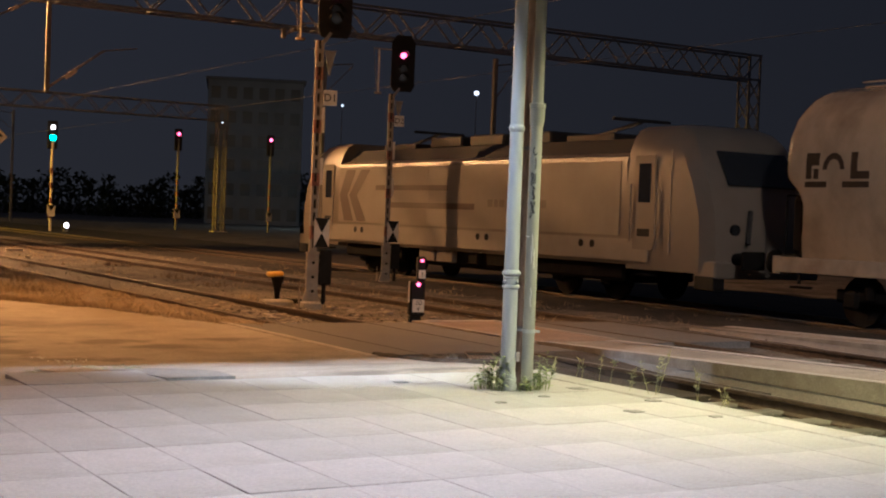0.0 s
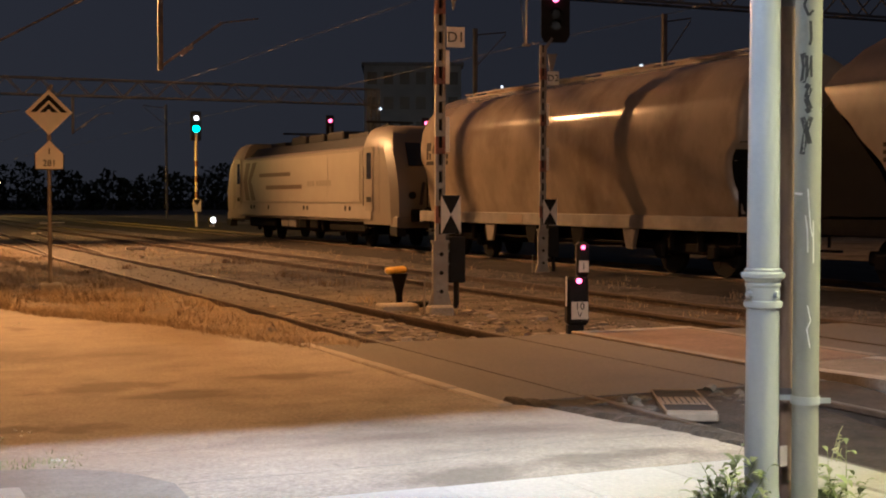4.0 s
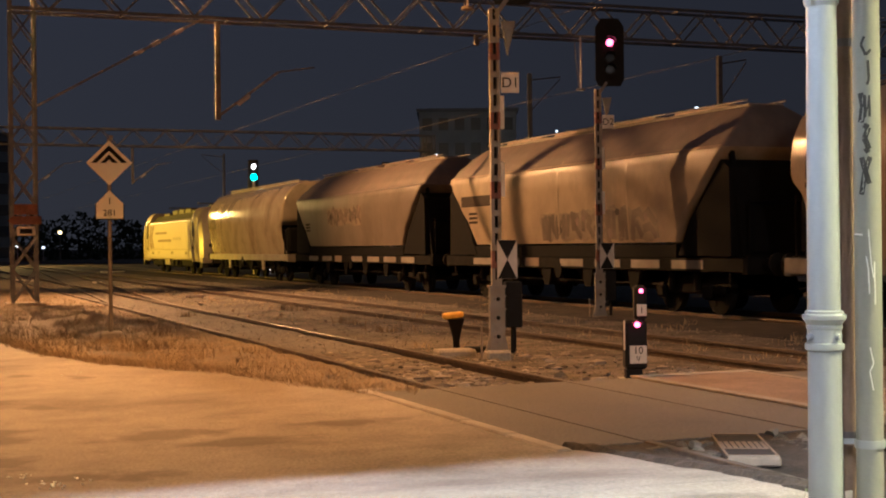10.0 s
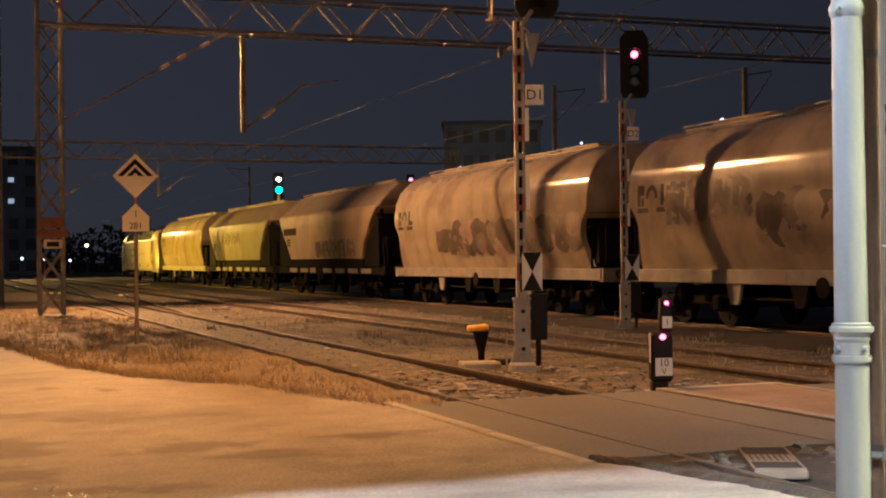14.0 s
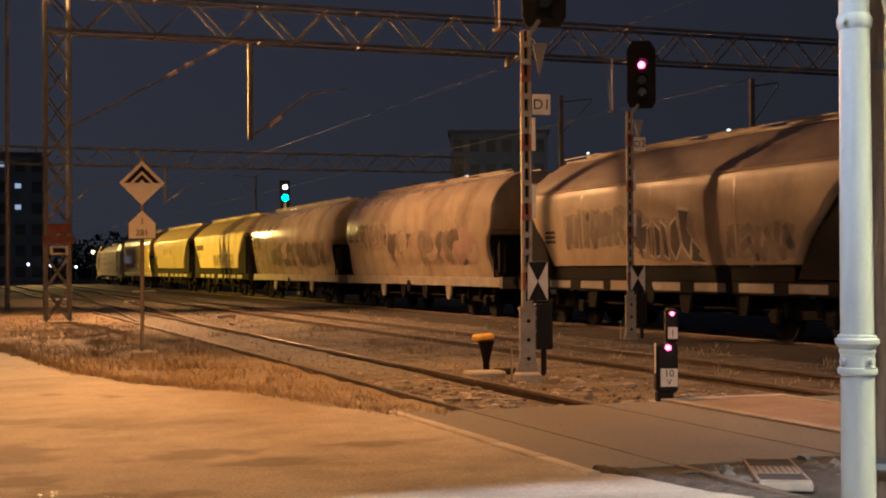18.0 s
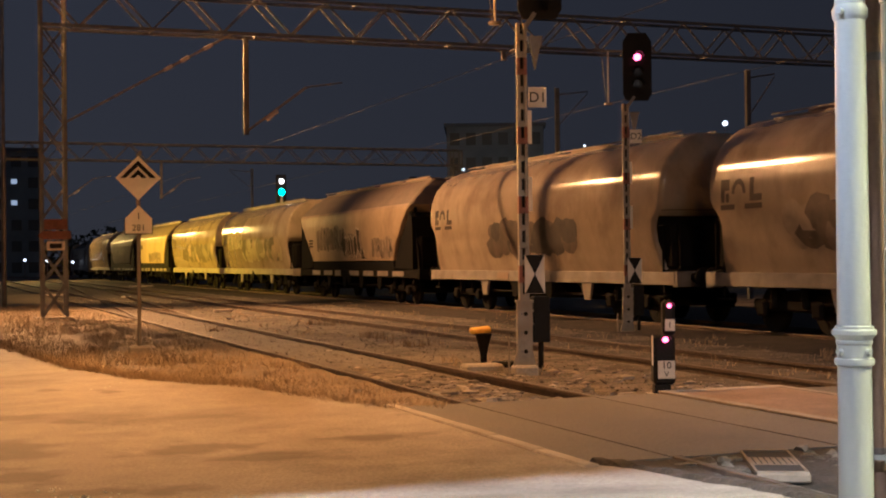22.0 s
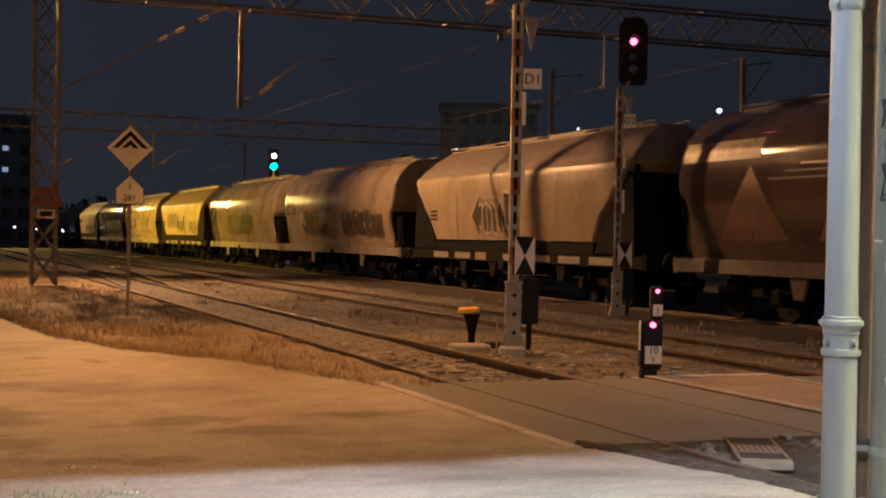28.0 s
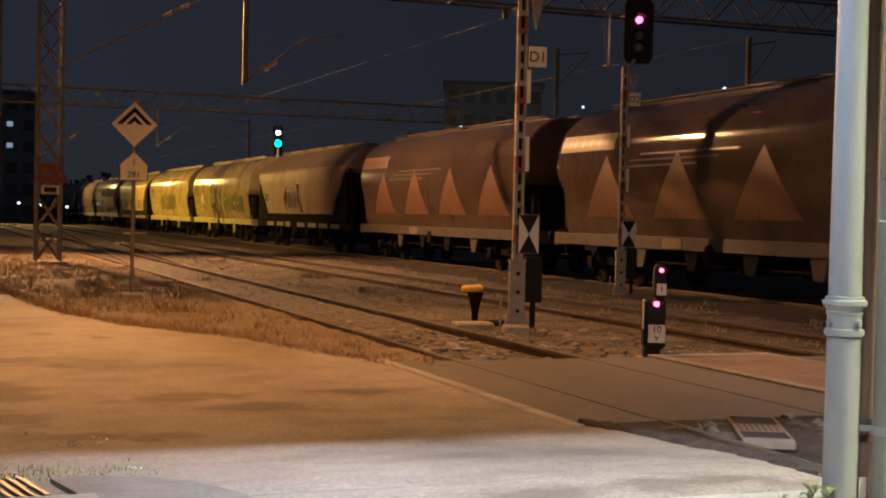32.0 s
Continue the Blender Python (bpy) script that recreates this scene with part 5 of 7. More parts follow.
def ground_light(x, y):
    th = thing("ground_signal", pose(x, y, -0.15), "low shunting signal with a white light in the ballast", "signal", "far signals")
    part("foot", B(-0.12, 0.12, -0.1, 0.1, 0, 0.25), M_STEEL, th)
    part("head", lathe(bmesh.new(), [(0.10, 0.25), (0.22, 0.32), (0.24, 0.55), (0.15, 0.66)], 12), M_BLACK, th)
    part("lens", C((0, -0.27, 0.47), (0, -0.2, 0.47), 0.15, n=14), M_WARM, th, "lit white lens")


ground_light(19.9, 77.0)


# hood and arm added out of view; they end the white light sharply
def canopy_cutoff():
    th = thing("canopy_lamp", pose(0.7, 3.0, 4.36), "unseen lamp hood added to cut the canopy light", "lamp")
    part("housing", B(-0.5, 0.5, -0.3, 0.6, 0.06, 0.14, bev=0.02), M_STEEL, th)
    part("hood", B(-0.9, 0.9, 0.60, 0.62, -0.53, 0.14), M_STEEL, th)
    part("arm", C((0.4, 0.2, 0.12), (2.545, 1.25, 0.12), 0.03, 0.03, 8), M_STEEL, th)


canopy_cutoff()


def barn_door_flood():
    """Low unseen floodlight; flaps added to keep its beam on the passing wagons."""
    d = Vector((45.0, -13.0, 0.0)).normalized()
    th = thing("yard_floodlight", pose(-30.0, 108.0, -0.12, 0, 0, math.degrees(math.atan2(-d.x, d.y))), "unseen low floodlight with flaps added to trim the yellow beam", "floodlight")
    part("post", C((0, -0.25, 0), (0, -0.25, 2.6), 0.05, 0.05, 10), M_STEEL, th)
    part("back", B(-0.3, 0.3, -0.3, -0.2, 2.5, 2.95, bev=0.02), M_STEEL, th)
    part("lower_flap", B(-0.9, 0.9, -0.2, 1.0, 2.665, 2.68), M_BLACK, th)
    part("upper_flap", B(-0.9, 0.9, -0.2, 1.0, 2.765, 2.78), M_BLACK, th)


barn_door_flood()


def marker(x, y, w, yaw):
    th = part("cable_marker", B(-w, w, -0.06, 0.06, -0.1, 0.07, bev=0.01), M_WHITE)
    th.matrix_basis = pose(x, y, -0.08, 0, 0, yaw)
    tagged(th, "low white concrete marker in the ballast", "marker", "cable markers")


for x, y, w, yaw in ((8.79, 43.6, 0.30, 5), (13.4, 94.0, 0.8, 0), (5.9, 72.0, 0.5, 20), (5.9, 130.0, 2.0, 0), (8.5, 64.6, 0.3, -60)):
    marker(x, y, w, yaw)
spots = []
rnd = random.Random(41)
for cx, cy, n in ((4.75, 28.6, 16), (3.67, 21.3, 12), (4.32, 24.5, 9), (4.9, 36.0, 9), (2.7, 25.0, 9), (4.4, 18.2, 6), (6.0, 31.0, 6), (9.1, 33.0, 8), (8.6, 27.0, 6), (7.1, 45.0, 14), (8.4, 24.0, 6)):
    for _ in range(n):
        spots.append((cx + rnd.gauss(0, 0.14), cy + rnd.gauss(0, 0.3), -0.1, 14, rnd.uniform(0.5, 1.0)))
weeds("dark_tufts", M_TUFT, spots, "dark dead weed clumps in the verge", 0.24, 0.004, 1.3, 8)
def stone(x, y, sx, sy, sz, yaw):
    b = part("loose_slab", C((0, 0, -0.3), (0.1, 0.1, 0.3), 1.0, 0.75, 7), M_KERB)
    b.matrix_basis = pose(x, y, -0.07, 6, -5, yaw) @ Matrix.Diagonal((sx, sy, sz, 1))
    tagged(b, "pale broken slab lying by the rail", "stone", "loose stones")
for a in ((4.72, 13.9, 0.16, 0.12, 0.10, 20), (5.8, 14.0, 0.13, 0.1, 0.10, 50), (4.75, 15.6, 0.07, 0.06, 0.12, 0), (7.45, 13.9, 0.16, 0.10, 0.08, 10), (5.5, 14.9, 0.16, 0.07, 0.06, 70), (6.1, 15.6, 0.18, 0.07, 0.06, 90)):
    stone(*a)


def litter():
    """Pale chips strewn on the worn asphalt."""
    rnd = random.Random(77)
    bm = bmesh.new()
    for cx, cy, n, sp in ((0.73, 9.37, 12, 0.05), (0.87, 9.0, 16, 0.06), (1.0, 9.15, 6, 0.09), (1.11, 7.65, 5, 0.03), (2.1, 17.6, 4, 0.2)):
        for _ in range(n):
            x, y, r = rnd.gauss(cx, sp), rnd.gauss(cy, sp * 1.6), rnd.uniform(0.004, 0.013)
            z, a = asphalt_z(x, y) + 0.004, rnd.uniform(0, 6)
            prism(bm, [(x + r * rnd.uniform(0.6, 1.2) * math.cos(a + k * 1.26), y + r * rnd.uniform(0.6, 1.4) * math.sin(a + k * 1.26)) for k in range(5)], "z", z - 0.004, z + r * 0.5)
    tagged(part("litter_chips", bm, M_CHALK), "pale chips and scraps on the asphalt", kind="stuff")


litter()


def rubble_field():
    """Broken clods and chips strewn over the sleepers past the crossing and round the mast."""
    rnd = random.Random(53)
    yard, dark = bmesh.new(), bmesh.new()
    for _ in range(380):
        if rnd.random() < 0.7:
            x, y = rnd.uniform(5.32, 6.68), 13.4 + 6.5 * rnd.random() ** 1.5
        elif rnd.random() < 0.6:
            x, y = rnd.uniform(6.95, 9.4), rnd.uniform(13.6, 18.6)
        else:
            x, y = (5.33 if rnd.random() < 0.4 else 6.4) + rnd.gauss(0, 0.17), 8.62 + rnd.gauss(0, 0.17)
        r, a, tall = rnd.uniform(0.02, 0.065) * rnd.choice((0.6, 1, 1, 1.5)), rnd.uniform(0, 6), rnd.uniform(0.25, 0.8)
        n = rnd.choice((5, 6, 7))
        ring = [(x + 1.5 * r * rnd.uniform(0.6, 1.3) * math.cos(a + k * 6.283 / n), y + r * rnd.uniform(0.5, 1.1) * math.sin(a + k * 6.283 / n)) for k in range(n)]
        bm, g = (dark, soil_z(x, y) - 0.004) if y < 9.0 else (yard, -0.10)
        r *= 0.7 if y < 9.0 else 1
        lo = [bm.verts.new((px, py, g - 0.04)) for px, py in ring]
        mid = [bm.verts.new((x + (px - x) * 0.92, y + (py - y) * 0.92, g + r * tall * rnd.uniform(0.2, 0.6))) for px, py in ring]
        top = bm.verts.new((x + rnd.uniform(-0.3, 0.3) * r, y + rnd.uniform(-0.3, 0.3) * r, g + r * tall))
        for k in range(n):
            j = (k + 1) % n
            bm.faces.new((lo[k], lo[j], mid[j], mid[k]))
            bm.faces.new((mid[k], mid[j], top))
    tagged(part("rubble_field", yard, M_RUBBLE), "broken clods and chips over the old sleepers", kind="stuff")
    tagged(part("dirt_clods", dark, M_TRACKDIRT), "dark clods of dirt round the end plate", kind="stuff")


rubble_field()
far_signal(33.6, 95.5, 7.5, [(0.0, M_RED, 0.13)], "far signal post with a red light", M_GANTRY)
far_signal(41.3, 95.5, 7.5, [(0.0, M_RED, 0.13)], "far signal post with a red light behind the train", M_GANTRY)


def apartment(x, y, w, d, h, rows, cols, lit, label, yaw=0):
    th = thing("apartment_building", pose(x, y, -0.3, 0, 0, yaw), label, "building", "far buildings")
    part("wall", B(-w / 2, w / 2, 0, d, 0, h), M_BUILD, th)
    part("roof", B(-w / 2 - 0.3, w / 2 + 0.3, -0.3, d + 0.3, h, h + 0.4), M_GANTRY, th)
    fh = h / rows
    cw = w / cols
    win = None
    for i in range(rows):
        for j in range(cols):
            m = pose(-w / 2 + cw * (j + 0.5), -0.03, fh * (i + 0.5))
            if (i, j) in lit:
                part("window", B(-cw * 0.3, cw * 0.05, -0.03, 0.02, -fh * 0.06, fh * 0.16), M_LITWIN, th, "lit window", m=m)
            elif win is None:
                win = part("window", B(-cw * 0.3, cw * 0.3, -0.03, 0.02, -fh * 0.25, fh * 0.25), M_FARPANE, th, m=m)
            else:
                again(win, m, th)


def far_woods():
    """A dark line of trees and scrub beyond the yard: trunks and many small leaf clumps."""
    rnd = random.Random(91)
    verts, faces = [], []

    def leaf(x, y, z, r):
        k = len(verts)
        for _ in range(4):
            v = Vector((rnd.gauss(0, 1), rnd.gauss(0, 1), rnd.gauss(0, 1))).normalized() * r * rnd.uniform(0.7, 1.3)
            verts.append((x + v.x, y + v.y, z + v.z))
        faces.extend([(k, k + 1, k + 2), (k, k + 2, k + 3), (k, k + 1, k + 3)])
    for i in range(170):
        a = radians(-6 + 62 * (i + rnd.uniform(-0.4, 0.4)) / 170)
        d = rnd.uniform(205, 235)
        x, y = d * math.sin(a), d * math.cos(a)
        h = 5.5 + 4.5 * noise.noise((a * 9, 3, 0)) + rnd.uniform(-1.5, 2.5)
        w = rnd.uniform(2.2, 3.6)
        k = len(verts)
        verts.extend([(x - 0.2, y, -0.3), (x + 0.2, y, -0.3), (x + 0.08, y, h * 0.6), (x - 0.08, y, h * 0.6)])
        faces.append((k, k + 1, k + 2, k + 3))
        for _ in range(130):
            u, v = rnd.gauss(0, 0.45), rnd.random()
            leaf(x + w * u * (1.1 - v * 0.7), y + rnd.gauss(0, 1.2), -0.2 + h * v, rnd.uniform(0.25, 0.6))
    me = bpy.data.meshes.new("far_woods")
    me.from_pydata(verts, [], faces)
    me.materials.append(M_TREE)
    tagged(new("far_woods", me), "dark trees and scrub beyond the yard", kind="stuff")


far_woods()
apartment(62.9, 149.4, 11.5, 14, 17.6, 6, 6, [], "dark apartment block beyond the tracks", -22)
apartment(7.5, 190.0, 13.0, 14, 17.0, 6, 6, [(4, 1), (4, 2), (5, 3), (4, 4), (3, 4), (3, 1)], "far block with a few lit windows")


def far_lamp(x, y, z, r, m, label):
    th = thing("far_lamp", pose(x, y, -0.3), label, "lamp", "distant lamps")
    part("pole", C((0, 0, 0), (0, 0, z + 0.3), 0.07, 0.05, 8), M_STEEL, th)
    part("globe", lathe(bmesh.new(), [(0.02, z + 0.3 - r), (r * 0.9, z + 0.3 - r * 0.4), (r, z + 0.3), (r * 0.8, z + 0.3 + r * 0.5), (0.02, z + 0.3 + r)], 12), m, th, "glowing globe")


FAR = [(14.2, 150, 1.7, 0.15, M_FARLIGHT), (11.6, 150, 1.9, 0.2, M_FARLIGHT), (17.0, 160, 3.4, 0.21, M_FARWARM), (9.6, 155, 2.0, 0.16, M_FARLIGHT), (58.2, 148, 12.0, 0.20, M_FARLIGHT), (80.0, 160, 16.2, 0.15, M_FARLIGHT), (95.0, 150, 18.5, 0.35, M_FARLIGHT)]
for x, y, z, r, m in FAR:
    far_lamp(x, y, z, r, m, "distant lamp glowing over the yard")


def line_mast(x, y, h, arm, label):
    th = thing("catenary_mast", pose(x, y, -0.3), label, "mast", "far catenary masts")
    part("pole", beam(bmesh.new(), (0, 0, 0), (0, 0, h), 0.17), M_GANTRY, th)
    # paler strip paints the bright lit edge of the pole
    part("pole_edge", B(-0.11, -0.087, -0.1, -0.03, 3, h), M_STEEL, th)
    part("bracket", beam(bmesh.new(), (0, 0, h - 0.3), (arm, 0, h - 0.1), 0.06), M_STEEL, th)
    part("bracket", beam(bmesh.new(), (0, 0, h - 1.8), (arm, 0, h - 0.2), 0.04), M_STEEL, th)


line_mast(27.6, 58.0, 9.8, 1.6, "steel catenary mast behind the train")
line_mast(29.2, 44.5, 8.9, 1.2, "steel catenary mast behind the train")
line_mast(26.5, 118.0, 10.0, -2.0, "steel catenary mast far along the line")


# ---------------------------------------------------------------- the freight train; y runs ahead
def loft(rings):
    bm = bmesh.new()
    rows = [[bm.verts.new(p) for p in r] for r in rings]
    n = len(rows[0])
    for a, b in zip(rows, rows[1:]):
        for i in range(n):
            bm.faces.new((a[i], a[(i + 1) % n], b[(i + 1) % n], b[i]))
    bm.faces.new(rows[0][::-1])
    bm.faces.new(rows[-1])
    return bm


def rrect(w, l, r, z, seg=5, shift=0.0):
    """A rounded rectangle of half width w and half length l."""
    r = max(0.02, min(r, w * 0.95, l * 0.95))
    pts = []
    for cx, cy, a0 in ((w - r, l - r, 0), (-w + r, l - r, 90), (-w + r, -l + r, 180), (w - r, -l + r, 270)):
        for k in range(seg + 1):
            a = radians(a0 + 90 * k / seg)
            pts.append((cx + r * math.cos(a), cy + r * math.sin(a) + shift, z))
    return pts


WA = [(1.18, 1.27), (1.5, 1.36), (1.9, 1.45), (2.4, 1.50), (2.9, 1.50), (3.3, 1.45), (3.65, 1.31), (3.95, 1.06), (4.16, 0.74), (4.26, 0.46)]
EA = [(1.18, 0.50), (1.5, 0.56), (1.85, 0.66), (2.15, 0.68), (2.38, 0.58), (2.52, 0.40), (2.64, 0.30), (3.2, 0.28), (3.6, 0.30), (3.95, 0.34), (4.26, 0.42)]
WB = [(1.50, 1.40), (1.7, 1.43), (2.2, 1.47), (2.9, 1.50), (3.30, 1.47), (3.55, 1.26), (3.9, 0.92), (4.12, 0.62), (4.26, 0.38)]
EB = [(1.50, 2.30), (2.0, 1.95), (2.6, 1.30), (3.1, 0.75), (3.35, 0.48), (3.6, 0.55), (3.95, 0.75), (4.26, 1.0)]
HALF = 7.62


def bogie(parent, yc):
    bg = part("bogie", B(-1.02, -0.90, yc - 1.35, yc + 1.35, 0.42, 0.66, bev=0.04), M_BOGIE, parent, "near-black two-axle bogie")
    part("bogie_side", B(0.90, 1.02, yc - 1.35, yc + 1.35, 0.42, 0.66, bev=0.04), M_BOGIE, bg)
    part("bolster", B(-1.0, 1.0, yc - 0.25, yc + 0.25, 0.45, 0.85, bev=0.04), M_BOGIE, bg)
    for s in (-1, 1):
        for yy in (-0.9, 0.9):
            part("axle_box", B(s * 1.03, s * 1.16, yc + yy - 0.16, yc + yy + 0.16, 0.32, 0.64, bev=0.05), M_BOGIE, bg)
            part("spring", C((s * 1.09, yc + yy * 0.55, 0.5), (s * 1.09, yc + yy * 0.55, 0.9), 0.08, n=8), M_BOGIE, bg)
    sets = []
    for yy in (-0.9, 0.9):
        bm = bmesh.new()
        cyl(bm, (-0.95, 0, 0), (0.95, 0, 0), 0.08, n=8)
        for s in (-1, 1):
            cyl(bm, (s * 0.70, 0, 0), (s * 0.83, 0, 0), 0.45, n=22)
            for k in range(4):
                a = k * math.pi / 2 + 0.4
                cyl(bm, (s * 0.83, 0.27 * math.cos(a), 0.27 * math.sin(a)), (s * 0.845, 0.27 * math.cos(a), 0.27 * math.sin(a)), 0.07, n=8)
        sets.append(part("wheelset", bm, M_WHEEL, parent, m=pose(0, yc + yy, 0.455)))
    return sets


def underframe(w, kind):
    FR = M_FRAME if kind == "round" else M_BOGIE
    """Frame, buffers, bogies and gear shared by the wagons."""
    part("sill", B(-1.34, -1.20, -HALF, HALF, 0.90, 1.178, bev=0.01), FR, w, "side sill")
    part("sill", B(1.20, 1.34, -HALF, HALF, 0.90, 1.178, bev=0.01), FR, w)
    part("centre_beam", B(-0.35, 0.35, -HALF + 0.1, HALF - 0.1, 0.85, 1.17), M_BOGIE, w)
    for s in (-1, 1):
        hb = part("headstock", B(-1.32, 1.32, s * HALF - 0.1, s * HALF + 0.1, 0.86, 1.19, bev=0.01), FR, w)
        for x in (-0.875, 0.875):
            bf = part("buffer", C((x, s * (HALF + 0.05), 1.06), (x, s * (HALF + 0.45), 1.06), 0.11, n=14), M_BOGIE, w)
            part("buffer_plate", C((x, s * (HALF + 0.45), 1.06), (x, s * (HALF + 0.5), 1.06), 0.23, n=20), M_WHEEL, bf)
        part("coupling", B(-0.08, 0.08, min(s * HALF, s * (HALF + 0.67)), max(s * HALF, s * (HALF + 0.67)), 0.9, 1.02), M_BOGIE, w)
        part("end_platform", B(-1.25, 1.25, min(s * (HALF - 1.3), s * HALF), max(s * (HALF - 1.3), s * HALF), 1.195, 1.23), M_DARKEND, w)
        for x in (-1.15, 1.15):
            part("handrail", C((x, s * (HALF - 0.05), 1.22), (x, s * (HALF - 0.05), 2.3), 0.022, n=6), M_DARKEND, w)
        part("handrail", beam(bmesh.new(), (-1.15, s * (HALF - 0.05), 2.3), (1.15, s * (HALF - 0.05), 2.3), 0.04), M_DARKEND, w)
        # black box gives the shaded end its dark mass, gear included
        part("end_gear", B(-1.22, 1.22, min(s * (HALF - 1.0), s * (HALF - 0.22)), max(s * (HALF - 0.95), s * (HALF - 0.22)), 1.23, 2.3, bev=0.08), M_DARKEND, w, "black box for the gear and shade at the wagon end")
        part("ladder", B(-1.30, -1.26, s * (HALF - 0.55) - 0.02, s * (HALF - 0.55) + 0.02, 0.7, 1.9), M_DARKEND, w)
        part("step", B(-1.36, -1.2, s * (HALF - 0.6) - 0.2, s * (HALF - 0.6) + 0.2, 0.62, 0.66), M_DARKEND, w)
    sets = []
    for yc in (-5.1, 5.1):
        sets += bogie(w, yc)
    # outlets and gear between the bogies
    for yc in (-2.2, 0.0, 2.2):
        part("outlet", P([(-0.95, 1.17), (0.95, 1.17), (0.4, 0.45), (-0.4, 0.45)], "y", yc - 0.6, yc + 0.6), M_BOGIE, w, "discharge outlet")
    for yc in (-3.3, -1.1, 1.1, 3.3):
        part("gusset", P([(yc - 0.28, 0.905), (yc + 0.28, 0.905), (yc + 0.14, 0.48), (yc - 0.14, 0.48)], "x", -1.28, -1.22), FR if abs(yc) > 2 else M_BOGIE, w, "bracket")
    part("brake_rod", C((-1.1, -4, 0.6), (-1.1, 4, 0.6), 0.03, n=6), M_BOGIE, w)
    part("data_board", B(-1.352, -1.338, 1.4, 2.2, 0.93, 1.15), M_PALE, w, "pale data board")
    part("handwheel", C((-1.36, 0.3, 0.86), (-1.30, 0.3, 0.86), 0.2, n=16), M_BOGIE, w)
    return sets


def skin(tab, end, y0, y1, z0, z1, off, n=6, cut=None):
    """A patch of the wagon's side that faces the platform, off metres proud."""
    bm = bmesh.new()
    zs = [z0 + (z1 - z0) * i / n for i in range(n + 1)]
    rows = [[bm.verts.new((-interp(tab, z) - off, y, z)) for z in zs] for y in (y0, y1)]
    for i in range(n):
        bm.faces.new((rows[0][i], rows[0][i + 1], rows[1][i + 1], rows[1][i]))
    return bm


def blob_skin(bm, tab, pts, off):
    """A flat outline (y, z) laid on the side; pts make a fan."""
    def at(y, z):
        return (-interp(tab, z) - off, y, z)
    cy, cz = sum(p[0] for p in pts) / len(pts), sum(p[1] for p in pts) / len(pts)
    c = bm.verts.new(at(cy, cz))
    mids = [bm.verts.new(at((p[0] + cy) / 2, (p[1] + cz) / 2)) for p in pts]
    out = [bm.verts.new(at(*p)) for p in pts]
    for i in range(len(pts)):
        j = (i + 1) % len(pts)
        bm.faces.new((c, mids[i], mids[j]))
        bm.faces.new((mids[i], out[i], out[j], mids[j]))
    return bm


HOOKS = [
    [[(0.05, 0.1), (0.3, 0.9), (0.55, 0.2), (0.85, 0.95)]],
    [[(0.15, 0.95), (0.05, 0.35), (0.45, 0.05), (0.6, 0.55)], [(0.6, 0.9), (0.95, 0.3)]],
    [[(0.1, 0.05), (0.2, 0.8), (0.7, 1.0), (0.95, 0.7)], [(0.45, 0.55), (0.9, 0.1)]],
    [[(0.0, 0.75), (0.5, 0.95), (0.95, 0.6)], [(0.05, 0.3), (0.45, 0.5), (0.9, 0.15)]],
    [[(0.2, 0.0), (0.1, 0.9)], [(0.45, 0.1), (0.4, 0.95)], [(0.75, 0.0), (0.8, 0.85)]],
    [[(0.9, 0.1), (0.5, 0.45), (0.75, 0.8), (0.2, 0.95), (0.1, 0.4)]],
]


def stroke_skin(bm, tab, line, wd, off):
    """A thick sprayed line of (y, z) points laid on the side."""
    for p, q in zip(line, line[1:]):
        p, q = Vector(p), Vector(q)
        d = (q - p).normalized()
        side = Vector((-d.y, d.x)) * wd / 2
        p, q = p - d * wd * 0.3, q + d * wd * 0.3
        rows = []
        for i in range(4):
            c = p.lerp(q, i / 3)
            rows.append([bm.verts.new((-interp(tab, e.y) - off, e.x, e.y)) for e in (c + side, c - side)])
        for r, t in zip(rows, rows[1:]):
            bm.faces.new((r[0], r[1], t[1], t[0]))
    return bm


